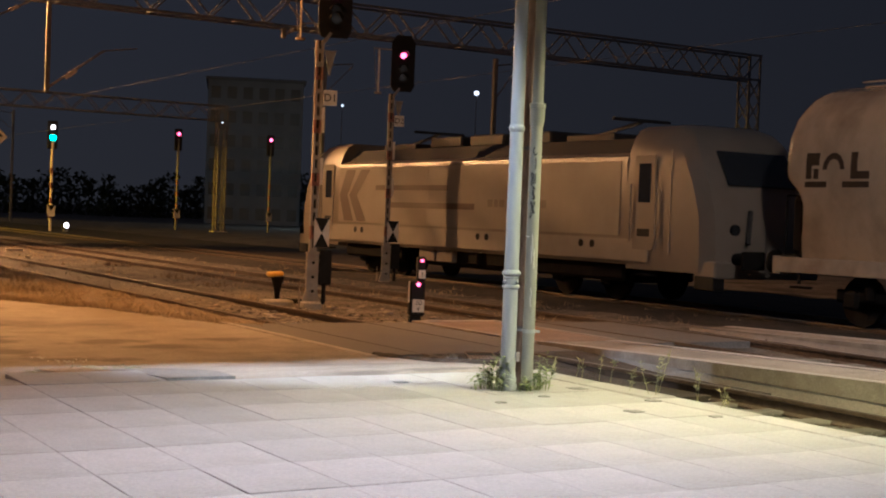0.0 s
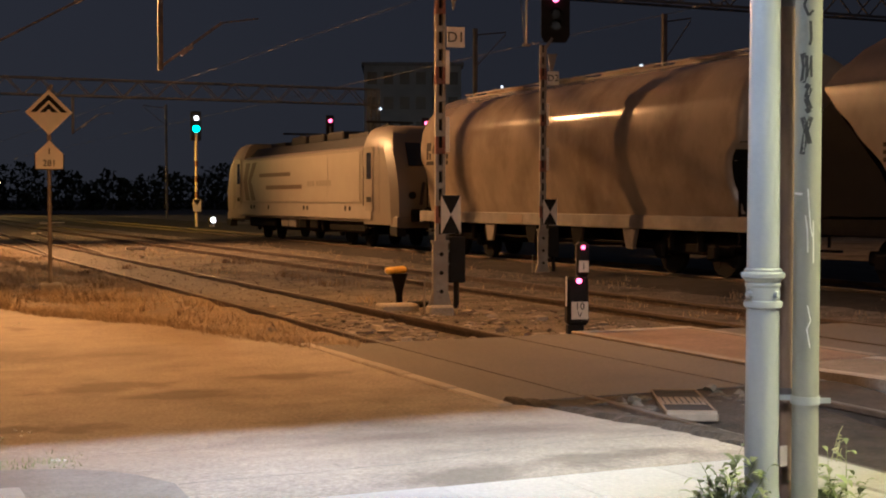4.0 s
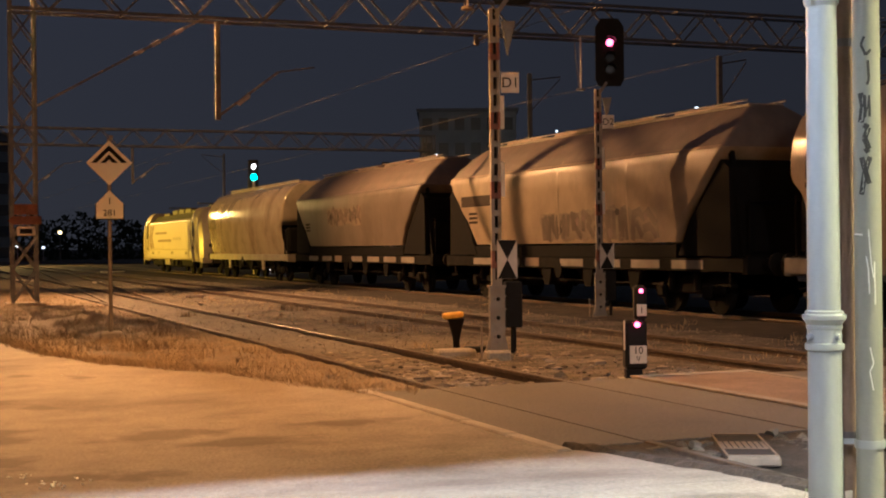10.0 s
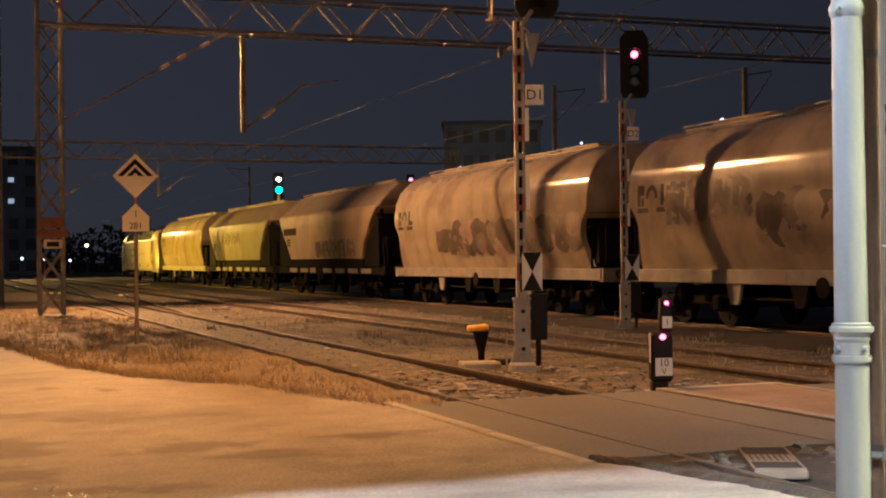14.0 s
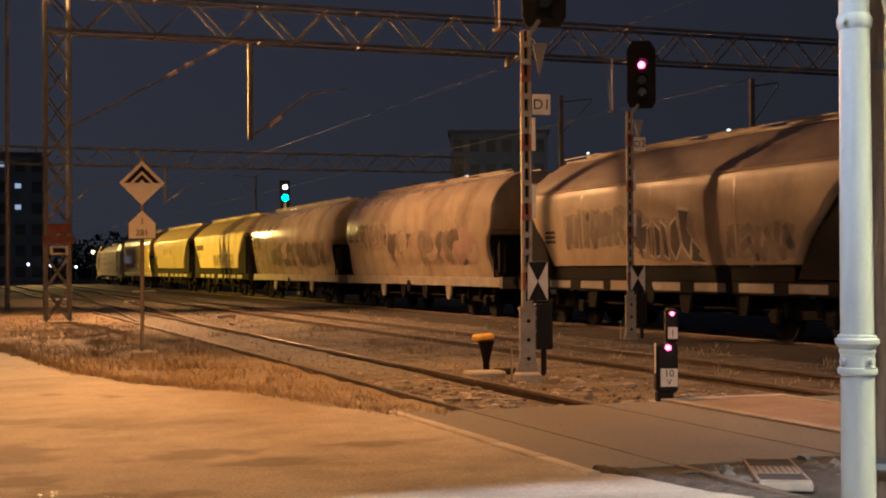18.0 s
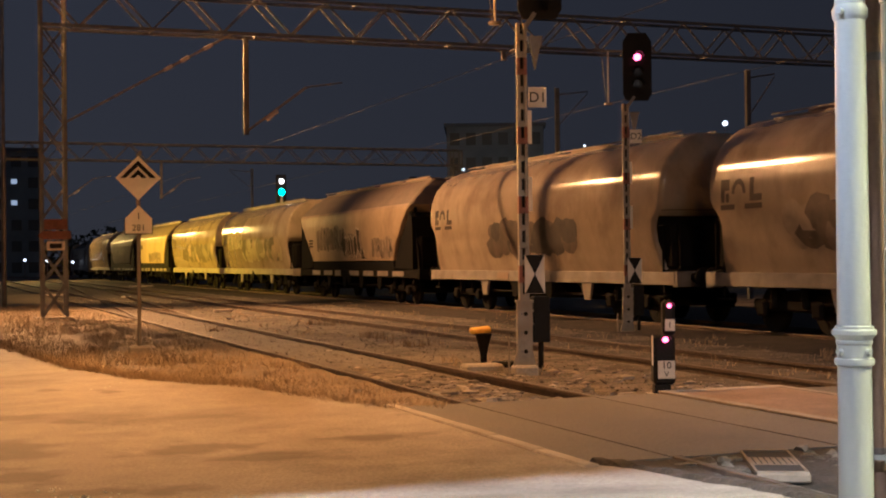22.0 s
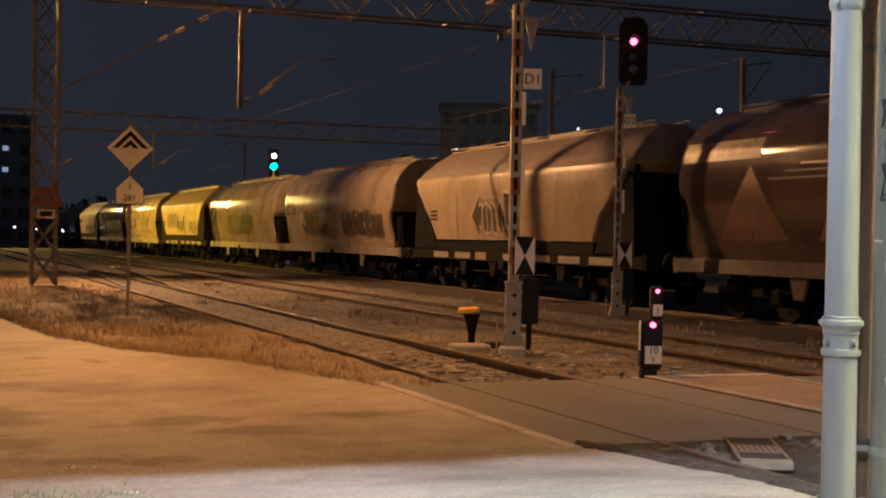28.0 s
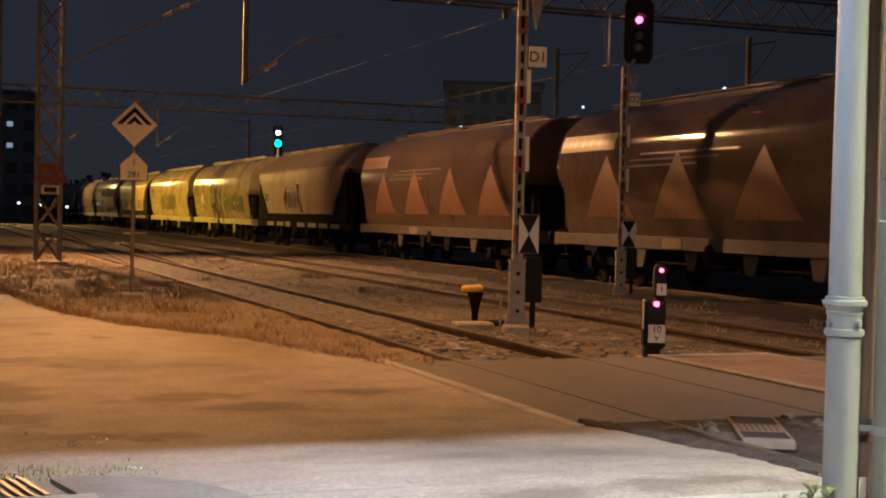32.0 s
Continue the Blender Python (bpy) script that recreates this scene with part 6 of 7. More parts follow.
def graffiti(w, tab, seed, y0, y1, z0, z1, base, top=None):
    """Worn sprayed shapes that spell nothing: a soft cloud behind, thick hooks and bars, thin edges."""
    rnd = random.Random(seed)
    step = (z1 - z0) * 0.74
    y, k = y1, 0
    while y > y0 + step * 0.5:
        wd, hi = step * rnd.uniform(0.8, 1.15), z1 - (z1 - z0) * rnd.uniform(0, 0.16)
        lo = z0 + (z1 - z0) * rnd.uniform(0, 0.12)
        n = 15
        cloud = [(y - wd / 2 + wd * 0.62 * rnd.uniform(0.75, 1.05) * max(-1, min(1, 1.4 * math.cos(6.2832 * i / n))), (lo + hi) / 2 + (hi - lo) * 0.54 * rnd.uniform(0.8, 1.05) * max(-1, min(1, 1.4 * math.sin(6.2832 * i / n)))) for i in range(n)]
        part("graffiti_fill", blob_skin(bmesh.new(), tab, cloud, 0.010 + 0.0012 * (k % 2)), M_GRAFBASE if base is M_GRAF else M_GRAFMID, w)
        shape = rnd.choice(HOOKS)
        slant = rnd.uniform(-0.08, 0.14)
        bm, edge = bmesh.new(), bmesh.new()
        for line in shape:
            pts = [(y - wd * (0.08 + 0.84 * u + slant * v) + rnd.gauss(0, 0.02), lo + (hi - lo) * (0.06 + 0.88 * v) + rnd.gauss(0, 0.02)) for u, v in line]
            stroke_skin(bm, tab, pts, step * 0.30, 0.0135)
            if top:
                stroke_skin(edge, tab, [(a + step * 0.13, b + step * 0.05) for a, b in pts], step * 0.07, 0.0165)
        part("graffiti_shape", bm, base, w)
        if top:
            part("graffiti_stroke", edge, top, w)
        else:
            edge.free()
        cy, cz, r = y - wd * rnd.uniform(0.1, 0.9), lo + (hi - lo) * rnd.uniform(0.1, 0.9), step * rnd.uniform(0.12, 0.22)
        spot = [(cy + r * rnd.uniform(0.6, 1.2) * math.cos(0.7 * i), cz + r * rnd.uniform(0.6, 1.2) * math.sin(0.7 * i)) for i in range(9)]
        part("graffiti_blot", blob_skin(bmesh.new(), tab, spot, 0.0185), rnd.choice((M_GRAFD, M_GRAF, M_GRAFR)), w)
        y -= wd * 0.92
        k += 1


def smear(w, tab, seed, y0, y1, z0, z1, tones):
    """A scalloped mass of soaked-in spray: overlapping soft-edged blots."""
    rnd = random.Random(seed)
    h = z1 - z0
    y, k = y1, 0
    while y > y0:
        for row in (0.30, 0.62):
            cz, ry, rz = z0 + h * (row + rnd.uniform(-0.06, 0.08)), h * rnd.uniform(0.34, 0.50), h * rnd.uniform(0.28, 0.36)
            cy = y - rnd.uniform(0, 0.3) * h
            n = 14
            pts = [(cy + ry * rnd.uniform(0.85, 1.12) * math.cos(6.2832 * i / n), cz + rz * rnd.uniform(0.85, 1.1) * math.sin(6.2832 * i / n)) for i in range(n)]
            part("graffiti_blot", blob_skin(bmesh.new(), tab, pts, 0.009 + 0.0011 * (k % 9)), rnd.choice(tones), w)
            k += 1
        y -= h * 0.42


def spiky_tag(w, tab, y, z, s):
    """Black arrows and spikes edged in white, over a cut-up middle."""
    shapes = [
        [(0.0, 0.55), (0.55, 1.1), (0.5, 0.8), (0.75, 0.85), (0.62, 0.25), (0.5, 0.3), (0.5, 0.05)],
        [(0.8, 0.75), (1.0, 0.9), (1.05, 0.1), (0.85, 0.15)],
        [(1.1, 0.85), (1.35, 0.7), (1.3, 0.15), (1.15, 0.1)],
        [(1.4, 0.9), (1.62, 0.75), (1.7, 0.05), (1.5, 0.15)],
        [(1.85, 0.8), (2.1, 0.95), (2.25, 0.35), (2.0, 0.05), (1.8, 0.3)],
        [(2.2, 1.15), (2.65, 1.1), (2.5, 0.75), (2.75, 0.5), (2.6, 0.1), (2.35, 0.35)],
        [(2.75, 0.45), (3.1, 0.2), (2.95, 0.12), (3.3, -0.05), (2.7, -0.02)],
    ]
    back = [(0.1, 0.3), (0.4, 0.05), (1.1, 0.02), (1.7, -0.06), (2.4, 0.0), (3.0, 0.02), (3.1, 0.3), (2.85, 0.7), (2.8, 1.05), (2.3, 1.2), (1.9, 0.95), (1.3, 1.0), (0.75, 1.0), (0.5, 1.15), (0.2, 0.75)]
    part("graffiti_fill", blob_skin(bmesh.new(), tab, [(y - s * a, z + s * b) for a, b in back], 0.009), M_GRAFBASE, w)
    for q in shapes:
        c = (sum(a for a, b in q) / len(q), sum(b for a, b in q) / len(q))
        for grow, off, m, name in ((1.17, 0.012, M_GRAFW, "graffiti_edge"), (0.98, 0.015, M_GRAFD, "graffiti_shape")):
            pts = [(y - s * (c[0] + (a - c[0]) * grow), z + s * (c[1] + (b - c[1]) * grow)) for a, b in q]
            part(name, blob_skin(bmesh.new(), tab, pts, off), m, w)


def body_rings(tab, end, r=0.13, n=26):
    z0, z1 = tab[0][0], tab[-1][0]
    return [rrect(interp(tab, z), HALF - interp(end, z), r, z) for z in [z0 + (z1 - z0) * i / n for i in range(n + 1)]]


def roof_gear(w, m):
    part("roof_walk", B(-0.42, 0.42, -HALF + 1.1, HALF - 1.1, 4.24, 4.30, bev=0.01), M_FRAME, w, "roof walkway")
    for y in (-4.5, -1.5, 1.5, 4.5):
        part("hatch", B(-0.28, 0.28, y - 1.1, y + 1.1, 4.30, 4.38, bev=0.03), m, w, "roof hatch")
    for s in (-0.46, 0.46):
        part("roof_rail", beam(bmesh.new(), (s, -HALF + 1.1, 4.36), (s, HALF - 1.1, 4.36), 0.03), M_FRAME, w)


def logo(w, tab, y, z, s, m=M_LOGO):
    """A dark emblem of plain shapes: bars, an arch and a line beneath."""
    def bar(y0, y1, z0, z1):
        part("emblem_bar", skin(tab, None, y0, y1, z0, z1, 0.008, 3), m, w)
    bar(y, y - 0.18 * s, z, z + 0.62 * s)
    bar(y - 0.18 * s, y - 0.42 * s, z + 0.32 * s, z + 0.62 * s)
    bar(y - 0.24 * s, y - 0.40 * s, z, z + 0.24 * s)
    for k in range(7):
        a0, a1 = math.pi * k / 7, math.pi * (k + 1) / 7
        bm = bmesh.new()
        c = y - 0.86 * s
        q = [(c + 0.34 * s * math.cos(a0), z + 0.22 * s + 0.40 * s * math.sin(a0)), (c + 0.34 * s * math.cos(a1), z + 0.22 * s + 0.40 * s * math.sin(a1)), (c + 0.20 * s * math.cos(a1), z + 0.22 * s + 0.25 * s * math.sin(a1)), (c + 0.20 * s * math.cos(a0), z + 0.22 * s + 0.25 * s * math.sin(a0))]
        bm.faces.new([bm.verts.new((-interp(tab, b) - 0.008, a, b)) for a, b in q])
        part("emblem_arch", bm, m, w)
    bar(y - 1.38 * s, y - 1.58 * s, z, z + 0.62 * s)
    bar(y - 1.58 * s, y - 1.94 * s, z, z + 0.18 * s)
    bar(y + 0.02 * s, y - 0.66 * s, z - 0.20 * s, z - 0.06 * s)
    bar(y - 1.14 * s, y - 1.94 * s, z - 0.20 * s, z - 0.06 * s)


def wagon_round(paint, label):
    w = thing("hopper_wagon", pose(X3, 0, 0), label, "wagon", "wagons of the train")
    part("body", loft(body_rings(WA, EA)), paint, w, sharp=60)
    # black sheets paint the shade in the recess of each end
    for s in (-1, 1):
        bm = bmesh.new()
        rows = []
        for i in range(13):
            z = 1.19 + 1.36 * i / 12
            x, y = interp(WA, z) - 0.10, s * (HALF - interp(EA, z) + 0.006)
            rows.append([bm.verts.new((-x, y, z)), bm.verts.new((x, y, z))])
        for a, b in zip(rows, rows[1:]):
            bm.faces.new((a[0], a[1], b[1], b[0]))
        part("end_hollow", bm, M_DARKEND, w, "black sheet painting the shade of the end hollow", sharp=60)
    for y in (-4.6, -1.55, 1.55, 4.6):
        part("seam", skin(WA, None, y - 0.015, y + 0.015, 1.5, 3.7, 0.006, 8), paint, w)
    roof_gear(w, paint)
    sets = underframe(w, "round")
    return w, sets


def wagon_slant(paint, label):
    w = thing("hopper_wagon", pose(X3, 0, 0), label, "wagon", "wagons of the train")
    rr = body_rings(WB, EB, 0.12, 28)
    cut = 19
    part("body", loft(rr[:cut + 1]), paint, w, sharp=40)
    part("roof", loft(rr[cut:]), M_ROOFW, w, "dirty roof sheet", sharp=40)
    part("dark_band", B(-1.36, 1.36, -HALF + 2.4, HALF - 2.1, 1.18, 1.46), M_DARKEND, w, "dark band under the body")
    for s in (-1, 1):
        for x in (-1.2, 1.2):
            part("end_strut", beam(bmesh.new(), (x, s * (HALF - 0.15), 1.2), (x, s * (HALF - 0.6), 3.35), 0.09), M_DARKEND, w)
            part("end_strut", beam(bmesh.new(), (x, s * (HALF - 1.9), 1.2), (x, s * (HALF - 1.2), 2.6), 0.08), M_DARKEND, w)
    # black wedges fill the shaded space below the slanted ends
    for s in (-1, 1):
        part("end_shroud", P([(s * (HALF - 0.35), 1.22), (s * (HALF - 0.42), 2.95), (s * (HALF - 0.68), 3.12), (s * (HALF - 1.25), 2.55), (s * (HALF - 1.85), 1.95), (s * (HALF - 2.3), 1.22)], "x", -1.38, 1.38), M_DARKEND, w, "black wedge standing in for shade under the slanted end")
    for y in (-3.4, 0.0, 3.4):
        part("rib", skin(WB, None, y - 0.03, y + 0.03, 1.5, 3.5, 0.02, 8), paint, w)
    for y in (-5.6, -3.9, -2.2, -0.4, 3.2, 5.0):
        part("sill_board", B(-1.352, -1.338, y - 0.6, y + 0.6, 0.95, 1.13, bev=0.003), M_FRAME, w, "pale board on the dark sill")
    part("shoulder_rail", skin(WB, None, -HALF + 0.6, HALF - 0.6, 3.36, 3.42, 0.02, 2), paint, w)
    roof_gear(w, paint)
    sets = underframe(w, "slant")
    return w, sets


def locomotive():
    w = thing("locomotive", pose(X3, 0, 0), "cream electric locomotive with pale side panel and brown stripes", "locomotive")
    H = 9.45
    # long body between the cabs
    prof = [(-1.42, 0.82), (1.42, 0.82), (1.47, 1.0), (1.48, 2.95), (1.44, 3.08), (1.15, 3.2), (-1.15, 3.2), (-1.44, 3.08), (-1.48, 2.95), (-1.47, 1.0)]
    part("body", P(prof, "y", -H + 2.75, H - 2.75), M_LOCO, w, sharp=50)
    part("side_panel", B(-1.494, -1.478, -H + 2.95, H - 2.85, 1.42, 2.98), M_LOCOPANEL, w, "pale side panel")
    part("lower_band", B(-1.489, -1.47, -H + 2.0, H - 2.0, 0.90, 1.36), M_LOCOGREY, w, "grey lower band")
    # cabs
    for s in (-1, 1):
        zs = [0.74, 1.2, 1.9, 2.5, 2.9, 3.2, 3.45, 3.62, 3.72]
        nose = {0.74: 0.05, 1.2: 0.0, 1.9: 0.04, 2.5: 0.25, 2.9: 0.48, 3.2: 0.68, 3.45: 0.88, 3.62: 1.06, 3.72: 1.3}
        wid = {0.74: 1.42, 1.2: 1.47, 1.9: 1.48, 2.5: 1.475, 2.9: 1.46, 3.2: 1.40, 3.45: 1.30, 3.62: 1.18, 3.72: 0.98}
        rings = []
        for z in zs:
            y1, y0 = H - nose[z], H - 2.76
            wv = wid[z]
            rings.append([(-wv, s * y0, z), (wv, s * y0, z), (wv, s * (y1 - 0.46), z), (wv * 0.90, s * (y1 - 0.14), z), (wv * 0.55, s * y1, z), (-wv * 0.55, s * y1, z), (-wv * 0.90, s * (y1 - 0.14), z), (-wv, s * (y1 - 0.46), z)])
        cab = part("cab", loft(rings), M_LOCO, w, "sloping driver's cab", sharp=24)
        part("windscreen", P([(-1.0, 2.42), (1.0, 2.42), (0.92, 3.25), (-0.92, 3.25)], "y", -0.02, 0.02), M_DARKGLASS, cab, m=pose(0, s * (H - 0.43), 0) @ Matrix.Translation((0, 0, 2.83)) @ pose(0, 0, 0, -s * -35 if s > 0 else -35, 0, 0) @ Matrix.Translation((0, 0, -2.83)))
        yb = s * (H - 2.15)
        dr = part("cab_door", B(-1.495, -1.475, yb - 0.33, yb + 0.33, 1.15, 3.10, bev=0.004), M_LOCO, w)
        part("door_window", B(-1.503, -1.494, yb - 0.19, yb + 0.19, 2.12, 2.92, bev=0.003), M_DARKGLASS, dr)
        for d in (-0.40, 0.40):
            part("grab_rail", C((-1.53, yb + d, 1.3), (-1.53, yb + d, 2.5), 0.017, n=6), M_STEEL, w)
        part("door_step", B(-1.50, -1.30, yb - 0.25, yb + 0.25, 0.62, 0.66), M_BOGIE, w)
        part("step_recess", B(-1.496, -1.46, yb - 0.2, yb + 0.2, 1.42, 1.58), M_BLACK, w)
        part("panel_seam", B(-1.488, -1.47, s * (H - 1.35) - 0.008, s * (H - 1.35) + 0.008, 1.1, 3.2), M_LOCOGREY, w)
        for x in (-0.875, 0.875):
            bf = part("buffer", C((x, s * (H - 0.05), 1.06), (x, s * (H + 0.40), 1.06), 0.12, n=14), M_BOGIE, w)
            part("buffer_plate", B(x - 0.3, x + 0.3, min(s * (H + 0.40), s * (H + 0.45)), max(s * (H + 0.40), s * (H + 0.45)), 0.86, 1.22, bev=0.02), M_WHEEL, bf)
        part("buffer_beam", B(-1.40, 1.40, s * (H - 0.35) - 0.3, s * (H - 0.35) + 0.3, 0.66, 1.0, bev=0.03), M_LOCO, w)
        part("step_box", B(-1.42, -1.12, s * (H - 0.35) - 0.28, s * (H - 0.35) + 0.28, 0.42, 0.70, bev=0.02), M_BLACK, w)
        for x in (-0.95, 0.95):
            part("headlight", C((x, s * (H - 0.06), 1.62), (x, s * (H + 0.01), 1.62), 0.11, n=14), M_DARKGLASS, w)
        part("cable_bundle", C((-0.6, s * (H + 0.02), 2.0), (-0.75, s * (H + 0.14), 1.35), 0.05, n=8), M_RUBBER, w)
    # livery: big chevron and two stripes on the side panel
    X = -1.497
    bm = bmesh.new()
    yk, z0, z1 = H - 3.35, 1.46, 2.92
    for q in ([(yk + 0.05, z1), (yk - 0.55, z1), (yk - 0.05, 2.2), (yk + 0.45, 2.2)], [(yk + 0.45, 2.2), (yk - 0.05, 2.2), (yk - 0.45, z0), (yk + 0.12, z0)], [(yk - 0.85, z1), (yk - 1.4, z1), (yk - 0.62, 2.2), (yk - 0.16, 2.2)], [(yk - 0.16, 2.2), (yk - 0.62, 2.2), (yk - 1.22, z0), (yk - 0.68, z0)]):
        prism(bm, q, "x", X - 0.003, X)
    part("chevron", bm, M_LOCORED, w, "brown chevron emblem")
    part("stripe", B(X - 0.003, X, yk - 5.6, yk - 1.75, 2.34, 2.48), M_LOCORED, w)
    part("stripe", B(X - 0.003, X, yk - 6.9, yk - 2.6, 1.87, 2.02), M_LOCORED, w)
    y = yk - 7.5
    for i, wd in enumerate((0.22, 0.16, 0.22, 0.08, 0.24, 0.24, 0.24, 0.24, 0.24)):
        if i != 3:
            part("lettering_bar", B(X - 0.003, X, y - wd, y, 1.95, 2.13), M_LOCO, w, "")
        y -= wd + 0.07
    for y in (yk - 0.2, yk - 4.6, yk - 9.6):
        part("panel_seam", B(X - 0.001, X + 0.002, y - 0.012, y + 0.012, 1.42, 2.98), M_LOCOGREY, w)
    for y in (-5.6, -5.2, -1.4, -1.0, 3.2, 5.1, 5.5):
        part("socket_cover", C((-1.48, y, 1.22), (-1.5, y, 1.22), 0.085, n=12), M_BLACK, w)
    # roof
    part("roof_fairing", P([(-1.25, 3.15), (1.25, 3.15), (0.9, 3.5), (-0.9, 3.5)], "y", -H + 2.9, H - 2.9), M_ROOF, w)
    for y in (-4.4, 4.4):
        pg = part("pantograph_base", B(-0.75, 0.75, y - 0.9, y + 0.9, 3.5, 3.66, bev=0.02), M_ROOF, w)
        part("pantograph_arm", beam(bmesh.new(), (0, y + 0.7, 3.68), (0, y - 0.9, 3.95), 0.07), M_ROOF, pg)
        part("pantograph_head", beam(bmesh.new(), (-0.8, y - 0.9, 3.98), (0.8, y - 0.9, 3.98), 0.07), M_ROOF, pg)
    for y in (-2.0, 0.0, 2.0):
        part("roof_box", B(-0.7, 0.7, y - 0.8, y + 0.8, 3.5, 3.8, bev=0.05), M_ROOF, w)
    sets = []
    for yc in (-4.75, 4.75):
        sets += bogie(w, yc)
        part("bogie_shroud", B(-1.28, -1.16, yc - 1.7, yc + 1.7, 0.45, 0.82, bev=0.06), M_BOGIE, w)
    part("transformer_box", B(-1.2, 1.2, -2.2, 2.2, 0.4, 1.04, bev=0.06), M_BOGIE, w)
    for y in (-1.6, -0.4, 0.8, 1.7):
        part("underfloor_box", B(-1.34, -1.1, y - 0.4, y + 0.4, 0.5, 1.0, bev=0.03), M_FRAME if y > 0 else M_BOGIE, w)
    return w, sets


def triangles(w):
    """Rust-red triangles along the grain wagon's side, and a pale name panel."""
    for k in range(4):
        yc = 4.6 - 3.2 * k
        bm = bmesh.new()
        n = 8
        z0, z1, hw = 1.58, 3.02, 1.15
        rows = []
        for i in range(n + 1):
            z = z0 + (z1 - z0) * i / n
            h = hw * (1 - i / n) + 0.001
            rows.append([bm.verts.new((-interp(WA, z) - 0.007, yc - h, z)), bm.verts.new((-interp(WA, z) - 0.007, yc + h, z))])
        for a, b in zip(rows, rows[1:]):
            bm.faces.new((a[0], a[1], b[1], b[0]))
        part("painted_triangle", bm, M_TRI, w, "rust-red triangle")
    part("name_panel", skin(WA, None, 4.3, 7.1, 3.16, 3.56, 0.008, 5), M_PALE, w, "pale name panel")
    y = 6.95
    for i in range(6):
        wd = 0.12 if i in (1,) else 0.30
        part("name_bar", skin(WA, None, y - wd, y, 3.24, 3.48, 0.012, 3), M_TRI, w)
        y -= wd + 0.12
    for k in range(3):
        part("pale_stripe", skin(WA, None, -1.0 + 0.8 * k, 3.0 + 0.5 * k, 2.98 - 0.13 * k, 3.02 - 0.13 * k, 0.008, 2), M_PALESTRIPE, w)


TRAIN = []  # thing, wheelsets, place of its middle behind the locomotive's rear coupling
PITCH = 16.6
lo, ls = locomotive()
TRAIN.append((lo, ls, 10.25))


def add_wagon(pair, index):
    TRAIN.append((pair[0], pair[1], -PITCH * (index + 0.5)))
    return pair[0]


def twin(pair, paint, label):
    """A further wagon on the same meshes, in its own paint."""
    src = pair[0]
    w = copy_thing(src, pose(X3, 0, 0))
    tagged(w, label)
    for o in w.children:
        if o.name.split(".")[0] in ("body", "seam", "rib", "hatch", "shoulder_rail") and o.data.materials[0] is not paint:
            key = (o.data.name, paint.name)
            if key not in PAINTED:
                me = o.data.copy()
                me.materials[0] = paint
                PAINTED[key] = me
            o.data = PAINTED[key]
        elif paint is M_BROWN and o.data.materials[0] is M_FRAME:
            if o.data.name not in PAINTED:
                PAINTED[o.data.name] = o.data.copy()
                PAINTED[o.data.name].materials[0] = M_FRAMED
            o.data = PAINTED[o.data.name]
    return w, [o for o in w.children if o.name.startswith("wheelset")]


PAINTED = {}
ROUND = wagon_round(M_CREAM, "beige round-sided hopper wagon with a dark emblem")
SLANT = wagon_slant(M_GREYW, "weathered grey hopper wagon with slanted dark ends")
w3 = twin(SLANT, M_TAN, "tan hopper wagon with slanted dark ends and grey graffiti")
w4 = twin(ROUND, M_CREAM, "beige round-sided hopper wagon with smeared graffiti")
w5 = twin(ROUND, M_CREAM, "beige round-sided hopper wagon with broad brown graffiti")
w6 = twin(SLANT, M_TAN, "tan slant-ended hopper wagon with pale arrow graffiti")
w7 = twin(ROUND, M_CREAM, "beige round-sided hopper wagon with a dark block of graffiti")
w8 = twin(ROUND, M_CREAM, "beige round-sided hopper wagon with scattered dark graffiti")
w9 = twin(SLANT, M_TAN, "tan slant-ended hopper wagon with white-edged graffiti")
w10 = twin(ROUND, M_BROWN, "brown grain wagon with rust-red triangles")
w11 = twin(ROUND, M_BROWN, "brown grain wagon with rust-red triangles and pale panel")
w12 = twin(ROUND, M_BROWN, "brown grain wagon with rust-red triangles at the tail")
ALL = [ROUND, SLANT, w3, w4, w5, w6, w7, w8, w9, w10, w11, w12]
for i, p in enumerate(ALL):
    add_wagon(p, i)

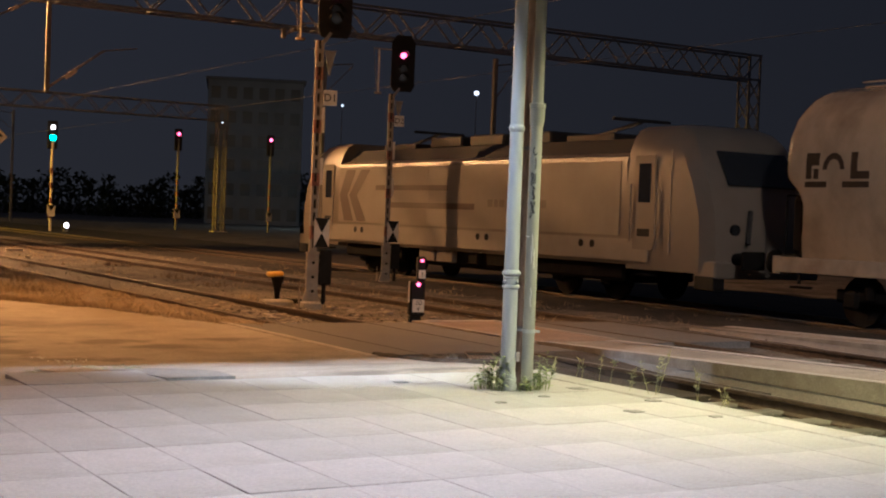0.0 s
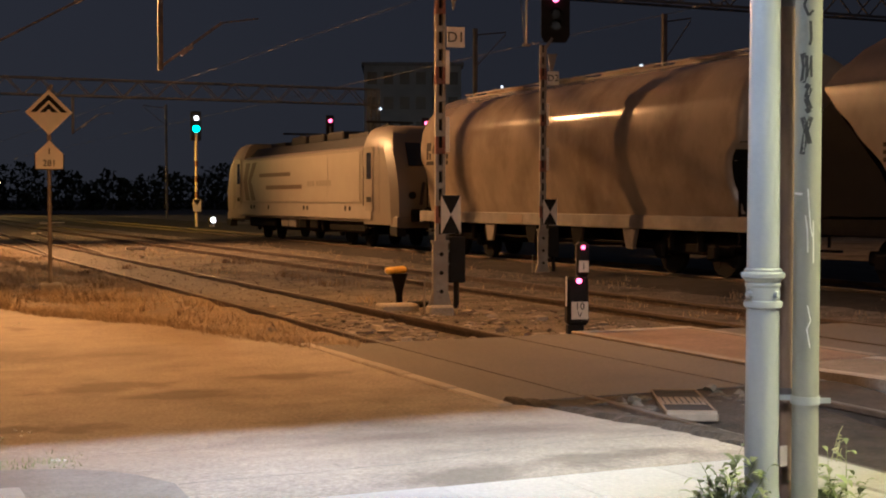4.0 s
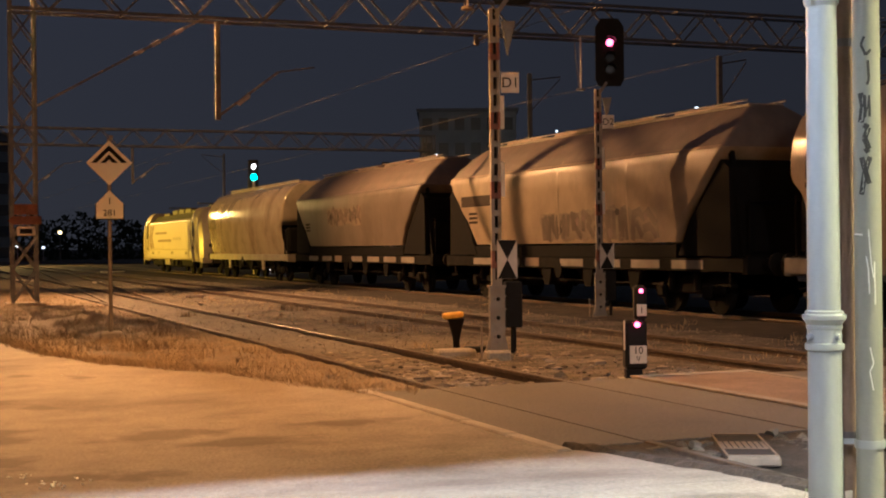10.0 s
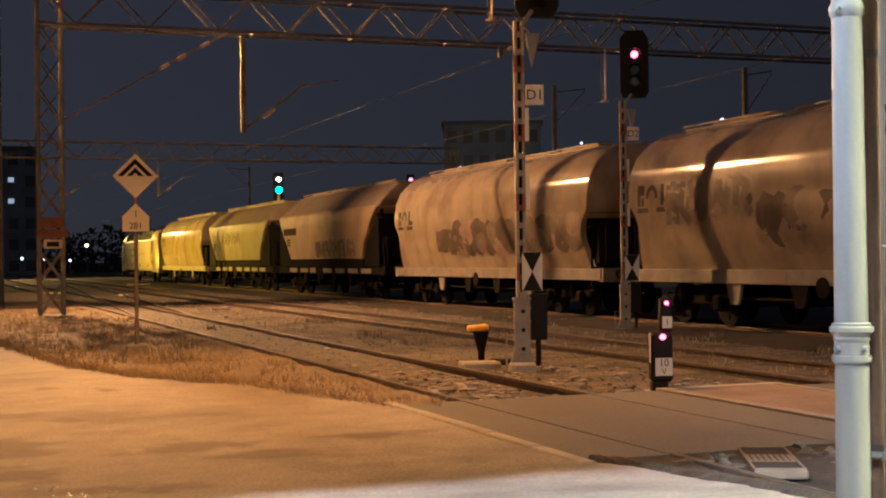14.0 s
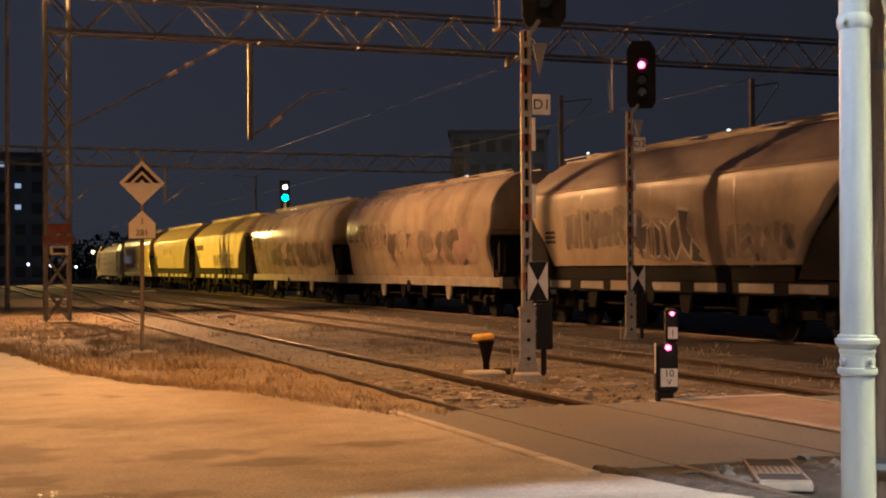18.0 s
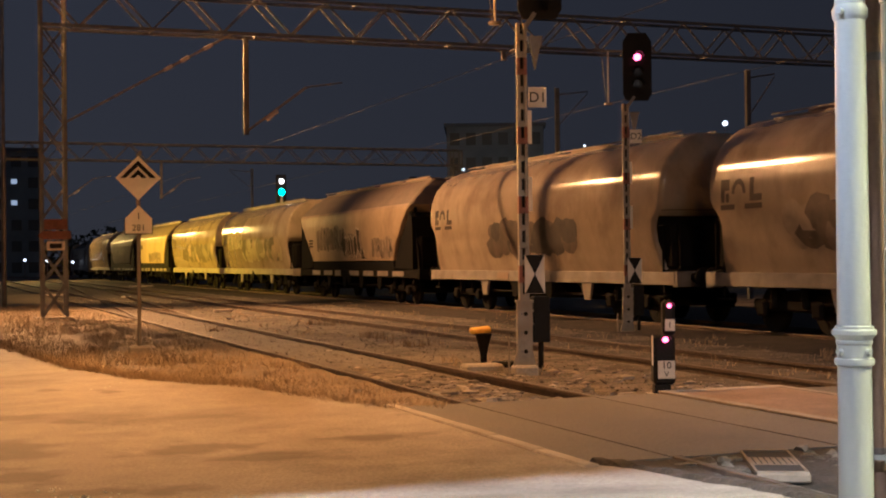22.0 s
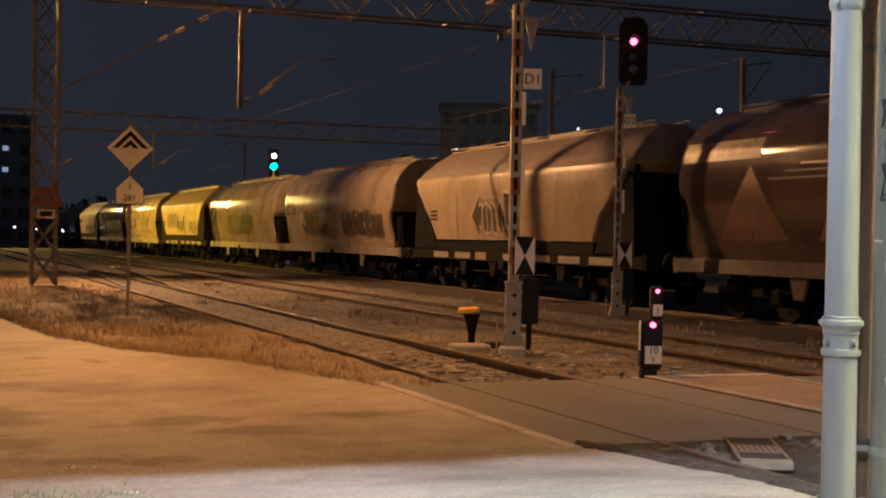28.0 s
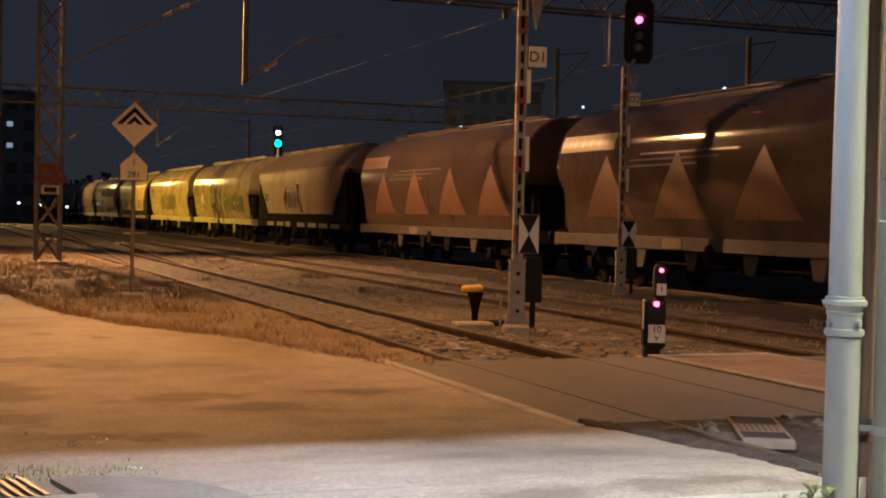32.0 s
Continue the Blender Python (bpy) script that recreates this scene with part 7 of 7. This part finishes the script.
for p in (ROUND, w4, w5, w7, w8):
    logo(p[0], WA, 6.8, 2.58, 0.74)
for p in (SLANT, w3, w6, w9):
    for k in range(3):
        part("data_line", skin(WB, None, 5.0, 5.6, 2.32 - 0.12 * k, 2.39 - 0.12 * k, 0.008, 2), M_LOGO, p[0])
part("data_panel", skin(WB, None, 3.9, 6.1, 2.55, 2.85, 0.008, 3), M_LOGO, w3[0], "dark data panel")
graffiti(SLANT[0], WB, 1, -1.5, 2.6, 2.2, 2.95, M_GRAF)
graffiti(w3[0], WB, 2, -4.5, 1.0, 1.55, 2.35, M_GRAF)
smear(w4[0], WA, 3, -6.3, 1.4, 1.55, 2.62, (M_GRAFMID, M_GRAFMID, M_GRAFR, M_GRAF))
graffiti(w4[0], WA, 13, 1.2, 3.2, 1.6, 2.4, M_GRAFMID)
graffiti(w5[0], WA, 4, 2.2, 5.6, 2.1, 3.1, M_GRAF)
smear(w5[0], WA, 5, -5.6, 2.0, 1.55, 2.72, (M_GRAF, M_GRAFR, M_GRAFBASE, M_GRAFMID))
graffiti(w6[0], WB, 6, 0.6, 4.4, 1.9, 2.9, M_GRAF)
spiky_tag(w6[0], WB, 0.9, 1.60, 0.95)
graffiti(w6[0], WB, 7, -5.0, -3.0, 1.55, 2.35, M_GRAF)
smear(w7[0], WA, 8, -2.6, 2.4, 1.55, 2.6, (M_GRAFMID, M_GRAFMID, M_GRAFD))
smear(w8[0], WA, 9, 0.2, 4.4, 1.6, 2.6, (M_GRAF, M_GRAFBASE, M_GRAFMID))
graffiti(w8[0], WA, 10, -6.2, -1.4, 1.5, 2.5, M_GRAFD)
spiky_tag(w9[0], WB, 2.2, 1.6, 1.05)
for p in (w10, w11, w12):
    triangles(p[0])

# seconds and the place of the locomotive's rear coupling along the track
RUN = [(0, 13.8), (1, 19.7), (2, 24.9), (4, 35.9), (6, 47.4), (8, 59.3), (11, 77.3), (14.5, 97.8), (16.5, 109.2), (19, 124.0), (22, 141.4), (24.5, 155.7), (28, 175.5), (32, 198.2)]


def coupling_at(t):
    for (a, p), (b, q) in zip(RUN, RUN[1:]):
        if t <= b:
            return p + (q - p) * (t - a) / (b - a)
    return RUN[-1][1]


def motions():
    for th, sets, off in TRAIN:
        walk(th, [(t, pose(X3, s + off, 0)) for t, s in RUN])
        for ws in sets:
            at = ws.matrix_basis.translation.copy()
            walk(ws, [(k / 10, pose(at.x, at.y, at.z, math.degrees(-coupling_at(k / 10) / 0.45) % 360, 0, 0)) for k in range(321)])


motions()
